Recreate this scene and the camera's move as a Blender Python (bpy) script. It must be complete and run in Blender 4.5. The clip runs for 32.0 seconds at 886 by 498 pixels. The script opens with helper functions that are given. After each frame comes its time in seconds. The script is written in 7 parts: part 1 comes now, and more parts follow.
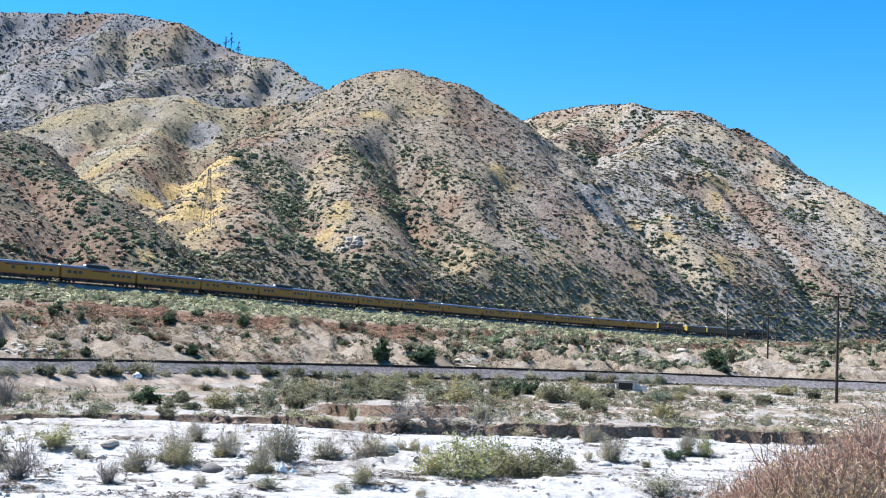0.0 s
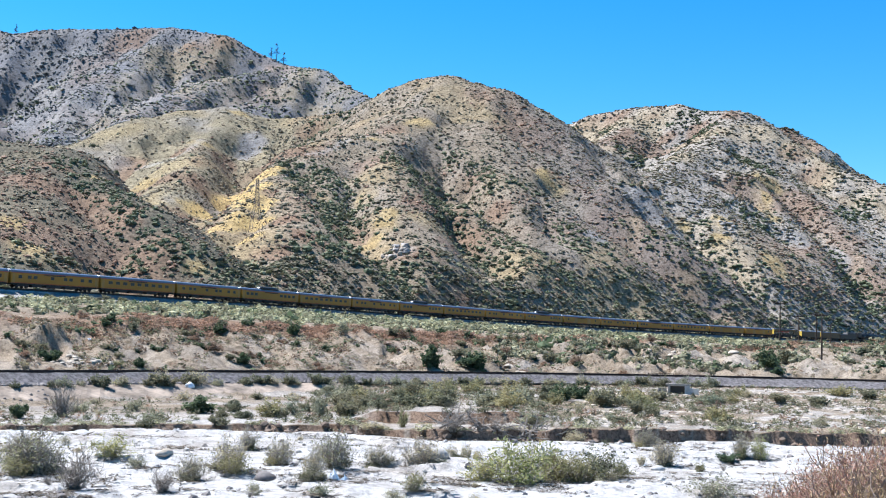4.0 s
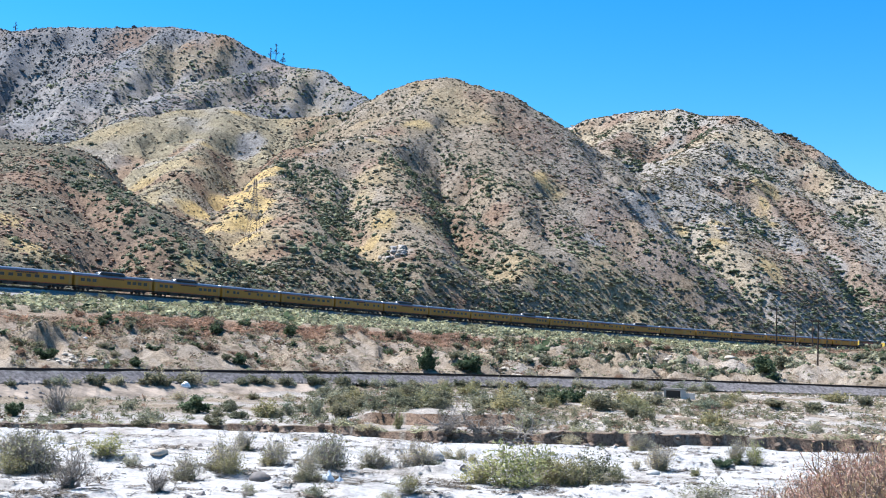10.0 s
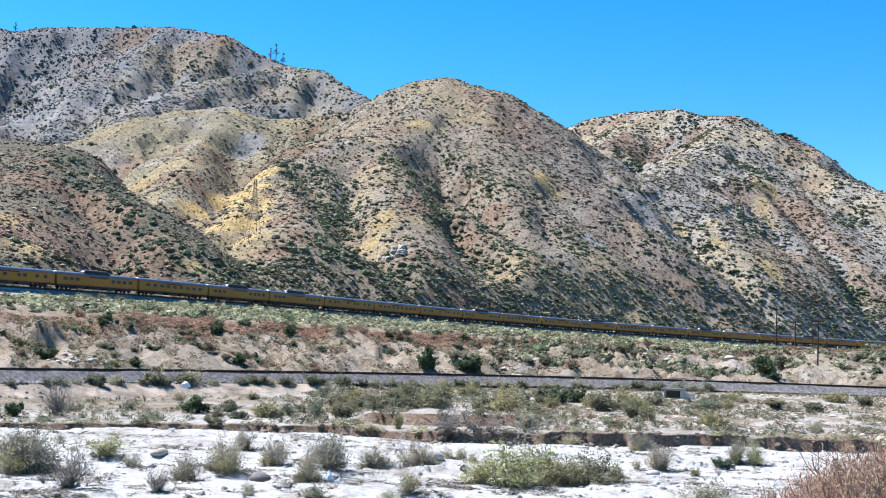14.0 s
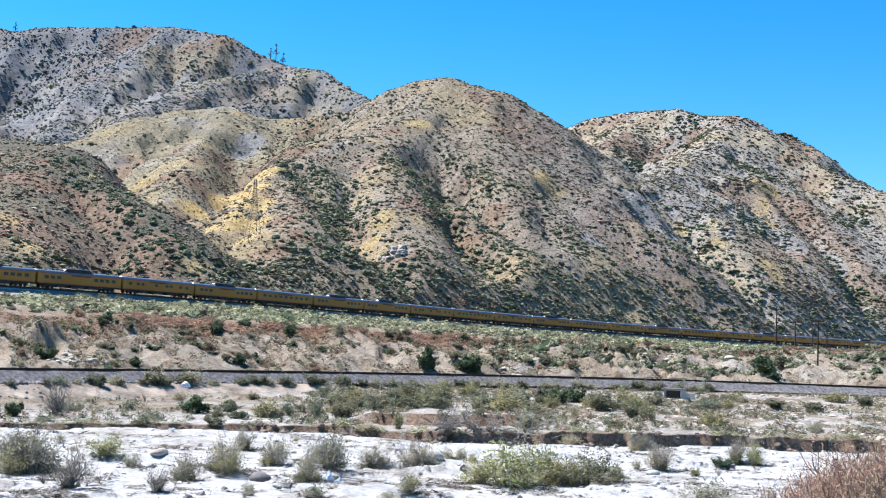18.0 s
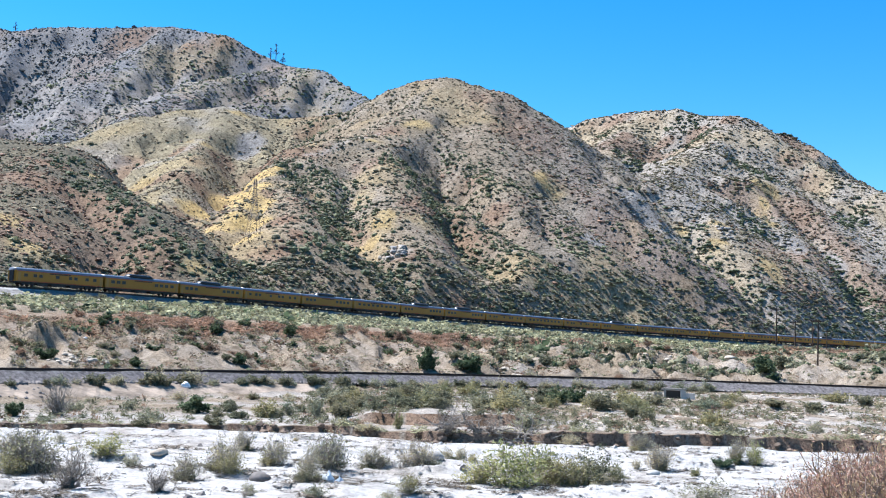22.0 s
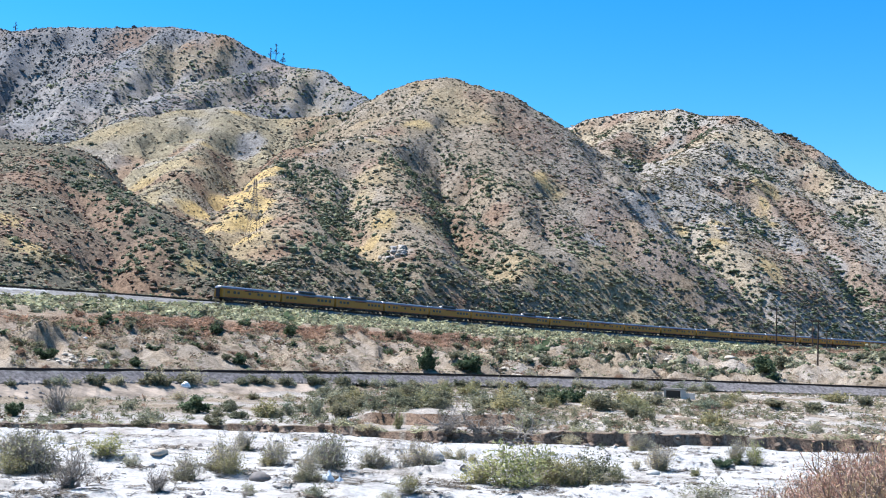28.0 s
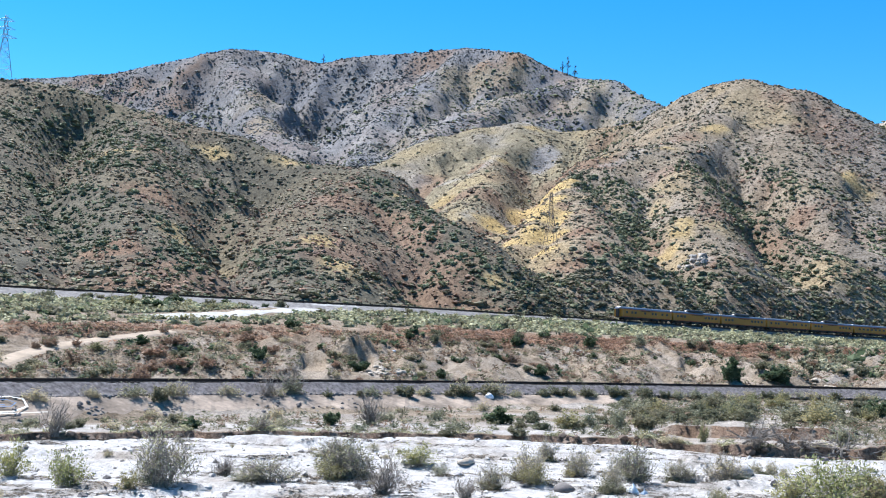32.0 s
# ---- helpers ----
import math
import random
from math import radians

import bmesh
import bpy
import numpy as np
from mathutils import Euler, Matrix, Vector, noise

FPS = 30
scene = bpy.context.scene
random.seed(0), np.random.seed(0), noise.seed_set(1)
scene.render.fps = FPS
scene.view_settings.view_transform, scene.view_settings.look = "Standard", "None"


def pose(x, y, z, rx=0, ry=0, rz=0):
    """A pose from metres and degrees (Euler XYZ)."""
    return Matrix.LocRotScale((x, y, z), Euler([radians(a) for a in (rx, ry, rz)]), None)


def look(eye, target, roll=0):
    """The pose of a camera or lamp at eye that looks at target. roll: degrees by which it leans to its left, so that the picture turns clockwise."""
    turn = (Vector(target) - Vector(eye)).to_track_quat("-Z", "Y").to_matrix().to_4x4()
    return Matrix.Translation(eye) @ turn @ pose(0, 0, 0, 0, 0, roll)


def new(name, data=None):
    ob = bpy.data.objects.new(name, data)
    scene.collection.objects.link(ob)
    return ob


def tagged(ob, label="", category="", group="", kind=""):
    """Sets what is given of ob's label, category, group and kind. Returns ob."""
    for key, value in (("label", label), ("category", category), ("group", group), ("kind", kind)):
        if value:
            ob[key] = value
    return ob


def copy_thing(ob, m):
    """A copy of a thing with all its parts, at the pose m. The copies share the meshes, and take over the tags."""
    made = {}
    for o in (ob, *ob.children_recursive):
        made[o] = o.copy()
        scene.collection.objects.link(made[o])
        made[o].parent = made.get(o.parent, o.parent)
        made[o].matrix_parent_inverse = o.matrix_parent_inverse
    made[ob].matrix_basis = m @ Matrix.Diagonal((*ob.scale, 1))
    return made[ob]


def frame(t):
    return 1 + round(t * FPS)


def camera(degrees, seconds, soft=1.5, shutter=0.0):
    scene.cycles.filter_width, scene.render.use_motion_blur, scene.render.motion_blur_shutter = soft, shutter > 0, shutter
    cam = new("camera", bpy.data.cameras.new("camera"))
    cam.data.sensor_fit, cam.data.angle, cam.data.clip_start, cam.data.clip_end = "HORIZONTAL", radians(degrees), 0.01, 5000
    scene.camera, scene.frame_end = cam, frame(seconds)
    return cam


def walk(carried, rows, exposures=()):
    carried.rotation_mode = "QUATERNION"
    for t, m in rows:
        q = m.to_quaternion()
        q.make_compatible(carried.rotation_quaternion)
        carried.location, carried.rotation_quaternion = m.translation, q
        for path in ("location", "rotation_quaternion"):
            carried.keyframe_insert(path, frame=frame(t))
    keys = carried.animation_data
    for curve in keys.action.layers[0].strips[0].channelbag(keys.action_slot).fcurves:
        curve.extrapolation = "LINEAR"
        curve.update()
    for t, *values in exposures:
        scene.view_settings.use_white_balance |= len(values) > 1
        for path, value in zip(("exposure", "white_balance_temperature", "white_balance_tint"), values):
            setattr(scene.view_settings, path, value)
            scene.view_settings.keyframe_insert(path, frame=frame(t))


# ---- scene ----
EYE = (0.0, 0.0, 7.2)


def aim(az, pitch, roll):
    a, p = radians(az), radians(pitch)
    way = Vector((math.sin(a) * math.cos(p), math.cos(a) * math.cos(p), math.sin(p)))
    return look(EYE, Vector(EYE) + 100 * way, roll)


# seconds, heading, tilt and lean of a camera that turns on the spot
TURNS = [(0.0, 2.25, 4.27, 2.28), (0.5, 1.74, 4.28, 2.26), (1.0, 1.33, 4.28, 2.19), (1.5, 0.89, 4.27, 2.15), (2.0, 0.47, 4.28, 2.14), (2.5, 0.01, 4.26, 1.99), (3.0, 0.01, 4.26, 1.97), (3.5, -0.15, 4.37, 1.31), (5.5, 0.00, 4.60, 2.00), (27.6, 0.00, 4.60, 2.00), (28.0, 0.00, 4.60, 2.00), (28.5, -3.07, 4.60, 1.74), (29.0, -4.93, 4.63, 1.76), (29.5, -7.70, 4.67, 1.67), (30.0, -9.60, 4.68, 1.59), (30.5, -11.15, 4.69, 1.64), (31.0, -12.21, 4.71, 1.58), (31.5, -13.71, 4.72, 1.55), (32.0, -14.73, 4.71, 1.53)]
cam = camera(42.0, 32.0, soft=1.1)
walk(cam, [(t, aim(a, p, r)) for t, a, p, r in TURNS], [(0.0, 1.43, 5820, 12), (28.0, 1.43, 5820, 12), (31.0, 1.36, 5820, 12), (32.0, 1.36, 5820, 12)])

# ---- light ----
SUN_AZ, SUN_EL = radians(-60), radians(55)
world = bpy.data.worlds.new("sky")
scene.world = world
world.use_nodes = True
wn = world.node_tree.nodes
sky = wn.new("ShaderNodeTexSky")
sky.sky_type = "NISHITA"
sky.sun_disc = False
sky.sun_elevation, sky.sun_rotation = SUN_EL, SUN_AZ
sky.altitude, sky.air_density, sky.dust_density, sky.ozone_density = 900, 1.0, 0.0, 4.0
wn["Background"].inputs[1].default_value = 0.068
deep = wn.new("ShaderNodeHueSaturation")
deep.inputs["Hue"].default_value = 0.489
deep.inputs["Saturation"].default_value = 1.36
world.node_tree.links.new(sky.outputs[0], deep.inputs["Color"])
world.node_tree.links.new(deep.outputs[0], wn["Background"].inputs[0])
sun = new("sun", bpy.data.lights.new("sun", "SUN"))
sun.data.energy, sun.data.angle, sun.data.color = 4.8, radians(0.5), (1.0, 0.95, 0.86)
sun.matrix_world = look((0, 0, 0), (-math.sin(SUN_AZ) * math.cos(SUN_EL), -math.cos(SUN_AZ) * math.cos(SUN_EL), -math.sin(SUN_EL)))


# ---- materials ----
def mat(name, rough=0.8, metal=0.0, spec=0.3):
    m = bpy.data.materials.new(name)
    m.use_nodes = True
    b = m.node_tree.nodes["Principled BSDF"]
    b.inputs["Roughness"].default_value = rough
    b.inputs["Metallic"].default_value = metal
    b.inputs["Specular IOR Level"].default_value = spec
    return m, m.node_tree.nodes, m.node_tree.links, b


def rgb(c):
    return (c[0], c[1], c[2], 1.0)


def tex(n, l, scale, detail=4.0, rough=0.6, space="Object"):
    co = n.new("ShaderNodeTexCoord")
    t = n.new("ShaderNodeTexNoise")
    t.inputs["Scale"].default_value = scale
    t.inputs["Detail"].default_value = detail
    t.inputs["Roughness"].default_value = rough
    l.new(co.outputs[space], t.inputs["Vector"])
    return t.outputs["Fac"]


def ramp(n, l, fac, stops):
    r = n.new("ShaderNodeValToRGB")
    while len(r.color_ramp.elements) < len(stops):
        r.color_ramp.elements.new(0.5)
    for e, (p, c) in zip(r.color_ramp.elements, stops):
        e.position, e.color = p, rgb(c)
    l.new(fac, r.inputs[0])
    return r.outputs[0]


def blend(n, l, fac, a, b, how="MIX"):
    m = n.new("ShaderNodeMix")
    m.data_type, m.blend_type = "RGBA", how
    for sock, v in ((m.inputs[0], fac), (m.inputs[6], a), (m.inputs[7], b)):
        if hasattr(v, "is_linked"):
            l.new(v, sock)
        elif isinstance(v, (int, float)):
            sock.default_value = v
        else:
            sock.default_value = rgb(v)
    return m.outputs[2]


def bumped(n, l, b, height, strength, distance):
    k = n.new("ShaderNodeBump")
    k.inputs["Strength"].default_value = strength
    k.inputs["Distance"].default_value = distance
    l.new(height, k.inputs["Height"])
    l.new(k.outputs[0], b.inputs["Normal"])


def plain(name, c, rough=0.7, metal=0.0, scale=6.0, vary=0.25, spec=0.3, bump=0.0):
    """A surface of one colour, mottled at two scales."""
    m, n, l, b = mat(name, rough, metal, spec)
    lo = tuple(v * (1 - vary) for v in c)
    hi = tuple(min(1, v * (1 + vary)) for v in c)
    big = ramp(n, l, tex(n, l, scale * 0.15), [(0.3, lo), (0.7, hi)])
    fine = tex(n, l, scale, 5.0)
    g = ramp(n, l, fine, [(0.25, (1 - vary,) * 3), (0.75, (1, 1, 1))])
    l.new(blend(n, l, 0.8, big, g, "MULTIPLY"), b.inputs["Base Color"])
    if bump:
        bumped(n, l, b, fine, 0.6, bump)
    return m


def leafy(name, dark, light, rough=0.75, through_leaf=0.4):
    """Foliage: varies from clump to clump and from plant to plant; some light comes through the leaves."""
    m, n, l, b = mat(name, rough, 0.0, 0.15)
    geo, info = n.new("ShaderNodeNewGeometry"), n.new("ShaderNodeObjectInfo")
    c = ramp(n, l, geo.outputs["Random Per Island"], [(0.0, dark), (1.0, light)])
    tint = ramp(n, l, info.outputs["Random"], [(0.0, (0.75, 0.8, 0.75)), (1.0, (1.15, 1.08, 1.0))])
    c = blend(n, l, 1.0, c, tint, "MULTIPLY")
    tone = n.new("ShaderNodeAttribute")
    tone.attribute_name = "tone"
    up = n.new("ShaderNodeMath")
    up.operation = "ADD"
    up.inputs[1].default_value = 1.0
    l.new(tone.outputs["Fac"], up.inputs[0])
    c = blend(n, l, 1.0, c, up.outputs[0], "MULTIPLY")
    l.new(c, b.inputs["Base Color"])
    if through_leaf:
        thin, mix = n.new("ShaderNodeBsdfTranslucent"), n.new("ShaderNodeMixShader")
        l.new(c, thin.inputs["Color"])
        mix.inputs[0].default_value = through_leaf
        l.new(b.outputs[0], mix.inputs[1])
        l.new(thin.outputs[0], mix.inputs[2])
        l.new(mix.outputs[0], n["Material Output"].inputs["Surface"])
    return m


def land_material(name, soil_lo, soil_hi, speck_scale=4.5):
    """Dry ground; the painted cover says where sand, straw, rust-coloured grass and bare rock lie. Rust also serves as
    painted shade.
    """
    m, n, l, b = mat(name, 0.95, 0.0, 0.1)
    cov = n.new("ShaderNodeVertexColor")
    cov.layer_name = "cover"
    sep = n.new("ShaderNodeSeparateColor")
    l.new(cov.outputs[0], sep.inputs[0])
    broad, mid, fine = tex(n, l, 0.02, 5.0), tex(n, l, 0.16, 6.0, 0.65), tex(n, l, 1.6, 6.0, 0.7)
    c = ramp(n, l, broad, [(0.3, soil_lo), (0.7, soil_hi)])
    c = blend(n, l, ramp(n, l, mid, [(0.42, (0, 0, 0)), (0.62, (0.8, 0.8, 0.8))]), c, tuple(1.25 * v for v in soil_hi))
    straw = ramp(n, l, mid, [(0.3, (0.29, 0.215, 0.10)), (0.7, (0.41, 0.315, 0.165))])
    rust = ramp(n, l, mid, [(0.3, (0.162, 0.098, 0.064)), (0.7, (0.268, 0.172, 0.113))])
    sand = ramp(n, l, fine, [(0.3, (0.385, 0.368, 0.35)), (0.7, (0.56, 0.545, 0.53))])
    rock = ramp(n, l, mid, [(0.3, (0.19, 0.178, 0.17)), (0.7, (0.33, 0.31, 0.295))])
    pale_straw = n.new("ShaderNodeMath")
    pale_straw.operation, pale_straw.use_clamp = "MULTIPLY", True
    pale_straw.inputs[1].default_value = 0.8
    l.new(sep.outputs[1], pale_straw.inputs[0])
    c = blend(n, l, pale_straw.outputs[0], c, straw)
    yellow = n.new("ShaderNodeMath")
    yellow.operation, yellow.use_clamp = "SUBTRACT", True
    yellow.inputs[1].default_value = 0.7
    l.new(sep.outputs[1], yellow.inputs[0])
    c = blend(n, l, yellow.outputs[0], c, ramp(n, l, mid, [(0.3, (0.37, 0.258, 0.10)), (0.7, (0.51, 0.375, 0.165))]))
    c = blend(n, l, sep.outputs[2], c, rust)
    c = blend(n, l, cov.outputs["Alpha"], c, rock)
    litter = ramp(n, l, tex(n, l, 0.55, 3.0, 0.5), [(0.54, (1, 1, 1)), (0.64, (0.5, 0.47, 0.42))])
    c = blend(n, l, 0.8, c, litter, "MULTIPLY")
    c = blend(n, l, sep.outputs[0], c, sand)
    grit = ramp(n, l, fine, [(0.3, (0.62, 0.62, 0.62)), (0.6, (1, 1, 1))])
    c = blend(n, l, 0.75, c, grit, "MULTIPLY")
    pebble = tex(n, l, speck_scale, 5.0, 0.75)
    speck = ramp(n, l, pebble, [(0.38, (0.34, 0.33, 0.32)), (0.52, (1, 1, 1)), (0.66, (1.3, 1.27, 1.23))])
    free = n.new("ShaderNodeMath")
    free.operation = "MULTIPLY_ADD"
    free.inputs[1].default_value, free.inputs[2].default_value = -0.65, 0.8
    l.new(sep.outputs[0], free.inputs[0])
    l.new(blend(n, l, free.outputs[0], c, blend(n, l, 1.0, c, speck, "MULTIPLY")), b.inputs["Base Color"])
    both = n.new("ShaderNodeMath")
    both.operation = "ADD"
    l.new(fine, both.inputs[0])
    l.new(pebble, both.inputs[1])
    bumped(n, l, b, both.outputs[0], 0.7, 0.3)
    return m


GROUND = land_material("dry_ground", (0.175, 0.137, 0.10), (0.262, 0.212, 0.158))
HILL_SOIL = {
    "pale_hill": land_material("straw_hill_soil", (0.175, 0.147, 0.098), (0.25, 0.213, 0.14), 0.9),
    "central_hill": land_material("tan_hill_soil", (0.16, 0.127, 0.091), (0.248, 0.20, 0.144), 0.9),
    "brown_hill": land_material("brown_hill_soil", (0.077, 0.069, 0.052), (0.128, 0.114, 0.083), 0.9),
    # distance haze is mixed into this soil colour, hence the blue-grey
    "back_mountain": land_material("hazed_mountain_soil", (0.108, 0.108, 0.118), (0.178, 0.178, 0.19), 0.9),
    "right_mountain": land_material("pinkish_hill_soil", (0.24, 0.207, 0.17), (0.345, 0.303, 0.254), 0.9),
}
SCRUB = leafy("scrub", (0.06, 0.06, 0.042), (0.205, 0.19, 0.135), 0.8, 0.15)
# far scrub carries the haze of distance in its bluish colour
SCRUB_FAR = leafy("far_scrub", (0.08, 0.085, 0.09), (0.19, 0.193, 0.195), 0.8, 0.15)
SCRUB_PALE = leafy("pale_scrub", (0.11, 0.098, 0.07), (0.27, 0.235, 0.17), 0.8, 0.15)
SCRUB_GREEN = leafy("thicket", (0.072, 0.088, 0.056), (0.205, 0.217, 0.138), 0.8, 0.15)
SCRUB_RUST = leafy("rust_scrub", (0.12, 0.078, 0.058), (0.27, 0.185, 0.14), 0.8, 0.15)
SAGE = leafy("sage", (0.21, 0.205, 0.13), (0.50, 0.475, 0.315), 0.75, 0.3)

# ---- lie of the land ----
# headings (degrees) at which the cross-section is given, from the near bank to the upper track
AZ = (-37, -25, -15, -5, 0, 5, 15, 24)
WASH_EDGE = (83, 86, 88, 89, 84.5, 85, 90, 95)
BANK_H = (0.45, 0.45, 0.45, 0.5, 0.9, 0.95, 0.95, 0.9)
RAIL_D = (103, 119, 133, 150, 160, 170, 187, 200)
RAIL_Z = (3.35, 3.12, 3.0, 2.88, 2.84, 2.78, 2.67, 2.5)
TOE_Z = (0.25, 0.35, 0.5, 0.7, 0.85, 0.95, 1.0, 1.2)
CREST_D = (150, 165, 180, 205, 220, 235, 270, 300)
CREST_Z = (7.3, 8.8, 9.1, 8.6, 8.0, 7.4, 6.5, 9.0)
# the upper track in metres, east, north, up, from the tunnel-side curve to the far flat
TRACK = [(-290, -160, 20), (-270, -100, 19.2), (-235, -10, 18), (-198, 75, 17), (-165, 140, 16.4), (-138, 189, 16.1), (-117, 222, 16.2), (-102, 248, 16.3), (-77, 290, 16.5), (-51, 335, 16.2), (-23, 379, 15.7), (7, 422, 15.1), (39, 462, 14.5), (75, 500, 13.8), (114, 535, 13.2), (155, 566, 12.5), (198, 596, 11.9), (243, 626, 11.2), (330, 674, 10.0), (500, 760, 7.8), (700, 860, 5.2)]


def lattice(ix, iy, seed):
    h = (ix * 374761393 + iy * 668265263 + seed * 1442695041) & 0x7FFFFFFF
    h = ((h ^ (h >> 13)) * 1274126177) & 0x7FFFFFFF
    return ((h ^ (h >> 16)) & 0xFFFF) / 65535.0


def value_noise(x, y, seed=0):
    """Smooth noise from -1 to 1."""
    x, y = np.asarray(x, float), np.asarray(y, float)
    ix, iy = np.floor(x).astype(np.int64), np.floor(y).astype(np.int64)
    fx, fy = x - ix, y - iy
    fx, fy = fx * fx * fx * (fx * (fx * 6 - 15) + 10), fy * fy * fy * (fy * (fy * 6 - 15) + 10)
    a, b = lattice(ix, iy, seed), lattice(ix + 1, iy, seed)
    c, d = lattice(ix, iy + 1, seed), lattice(ix + 1, iy + 1, seed)
    return 2 * ((a * (1 - fx) + b * fx) * (1 - fy) + (c * (1 - fx) + d * fx) * fy) - 1


def fbm(x, y, octaves=4, seed=0, gain=0.5):
    out, amp, tot = 0, 1.0, 0
    for k in range(octaves):
        out = out + amp * value_noise(x * 2 ** k + 17.3 * k, y * 2 ** k - 9.1 * k, seed + k)
        tot += amp
        amp *= gain
    return out / tot


def step(a, b, v):
    t = np.clip((v - a) / (b - a), 0, 1)
    return t * t * (3 - 2 * t)


def smooth_table(values):
    fit = np.polyfit(AZ, values, 4)
    return lambda az: np.polyval(fit, np.clip(az, -39, 26))


def sharp_table(values):
    return lambda az: np.interp(az, AZ, values)


rail_d, rail_z = smooth_table(RAIL_D), smooth_table(RAIL_Z)
crest_d, crest_z = smooth_table(CREST_D), sharp_table(CREST_Z)
toe_z, bank_h = sharp_table(TOE_Z), sharp_table(BANK_H)


def wash_edge(az):
    az = np.asarray(az, float)
    return np.interp(az, AZ, WASH_EDGE) + 0.8 * value_noise(az * 0.9, 0 * az, 5) + 0.12 * value_noise(az * 2.1, 0 * az, 6) + 0.1 * value_noise(az * 3.7, 0 * az, 7)



# the upper track as one smooth line by its length
def smooth_line(points, gap=0.5, reach=36.0):
    p = np.array(points, float)
    s = np.r_[0, np.cumsum(np.linalg.norm(np.diff(p, axis=0), axis=1))]
    q = np.arange(0, s[-1], gap)
    line = np.stack([np.interp(q, s, p[:, k]) for k in range(3)], 1)
    n = int(reach / gap)
    w = np.hanning(2 * n + 1)
    w /= w.sum()
    pad = np.concatenate([2 * line[0] - line[n:0:-1], line, 2 * line[-1] - line[-2:-n - 2:-1]])
    line = np.stack([np.convolve(pad[:, k], w, "valid") for k in range(3)], 1)
    return np.r_[0, np.cumsum(np.linalg.norm(np.diff(line, axis=0), axis=1))], line


TRACK_S, TRACK_P = smooth_line(TRACK)
# distance along the track of the point that the last coach has just left at 23 s
MARK_S = float(TRACK_S[np.argmin(np.hypot(TRACK_P[:, 0] + 77, TRACK_P[:, 1] - 290))])


def track_at(s):
    return Vector([float(np.interp(s, TRACK_S, TRACK_P[:, k])) for k in range(3)])


_ahead = TRACK_P[:, 1] > 100
_ta = np.degrees(np.arctan2(TRACK_P[_ahead, 0], TRACK_P[_ahead, 1]))
_td, _tz = np.hypot(TRACK_P[_ahead, 0], TRACK_P[_ahead, 1]), TRACK_P[_ahead, 2]


def upper_d(az):
    return np.interp(az, _ta, _td)


def upper_z(az):
    return np.interp(az, _ta, _tz)


# service and dirt roads: east, north
ROADS = {"gravel_road": ([(-92, 164), (-89, 174), (-88, 190), (-91, 220), (-95, 248), (-90, 264)], 7.5), "dirt_road": ([(-69, 88), (-71, 96), (-74, 105), (-76, 113), (-76.5, 120), (-75.5, 127), (-74, 133), (-73, 140)], 2.6)}
# washed-out holes in the bluff: east, north, depth, radius
PITS = [(31, 213, 2.2, 3.2), (-58, 146, 2.0, 2.4), (43, 222, 2.0, 2.6)]
# gullies cut through the bluff with one steep side: heading, depth, width, metres from the near track, length
GULLIES = [(-19.1, 4.6, 1.9, 8, 22), (-21.4, 3.2, 1.5, 8, 20), (8.6, 4.2, 2.6, 28, 26), (10.4, 2.6, 2.0, 24, 24), (-2.9, 1.3, 2.2, 18, 26), (5.2, 1.8, 2.2, 20, 26)]
# pale mounds left between the gullies: east, north, height, radius; the first two are added to cast shade into the
# hollow
MOUNDS = [(-51.2, 148.2, 2.7, 2.2), (-52.4, 151.5, 2.2, 2.4), (34.5, 221, 2.4, 2.6), (48, 221, 1.5, 4.5), (56, 216, 1.7, 4.2), (63.5, 205, 1.0, 4.0), (70, 206, 0.9, 4.5), (12, 186, 0.8, 3.5), (37, 125, 0.5, 3.0), (43, 121, 0.45, 3.2)]
# ridge lines of the hills in metres: east, north, up
RIDGES = {}


def ridge(hill, slope, line):
    """One crest or spur; a leading single number is its own steeper fall."""
    RIDGES.setdefault(hill, (slope, []))[1].append(line)


ridge("pale_hill", 0.55, [(-241, 763, 119), (-239, 816, 148), (-224, 851, 167), (-201, 877, 178), (-174, 893, 185), (-143, 899, 177), (-85, 896, 181)])
ridge("pale_hill", 0.55, [(-174, 893, 185), (-162, 804, 148), (-153, 704, 115), (-141, 604, 84), (-129, 545, 66)])
ridge("central_hill", 0.62, [0.8, (-85, 896, 181), (-62, 878, 185), (-39, 849, 192), (-20, 830, 197), (-2, 820, 197.5), (16, 810, 190), (34, 799, 184), (54, 788, 170), (70, 767, 152), (96, 774, 132.6), (129, 769, 123), (160, 753, 105.2), (178, 718, 82.2), (186, 665, 51), (183, 623, 32)])
ridge("central_hill", 0.62, [(-2, 820, 197), (-22, 760, 162), (-35, 699, 132), (-30, 619, 99), (-22, 540, 69), (-14, 480, 46), (-8, 440, 26)])
ridge("central_hill", 0.62, [(-35, 699, 132), (-65, 687, 127), (-82, 665, 117), (-94, 613, 99), (-97, 551, 80), (-101, 490, 64), (-102, 438, 48)])
ridge("central_hill", 0.62, [(-82, 665, 117), (-73, 555, 80), (-63, 446, 49), (-57, 400, 30)])
ridge("central_hill", 0.62, [(16, 810, 190), (21, 740, 145), (27, 659, 104), (33, 589, 70), (37, 519, 42), (43, 488, 24)])
ridge("central_hill", 0.62, [(70, 767, 152), (72, 686, 103), (76, 634, 67), (79, 567, 38), (80, 548, 26)])
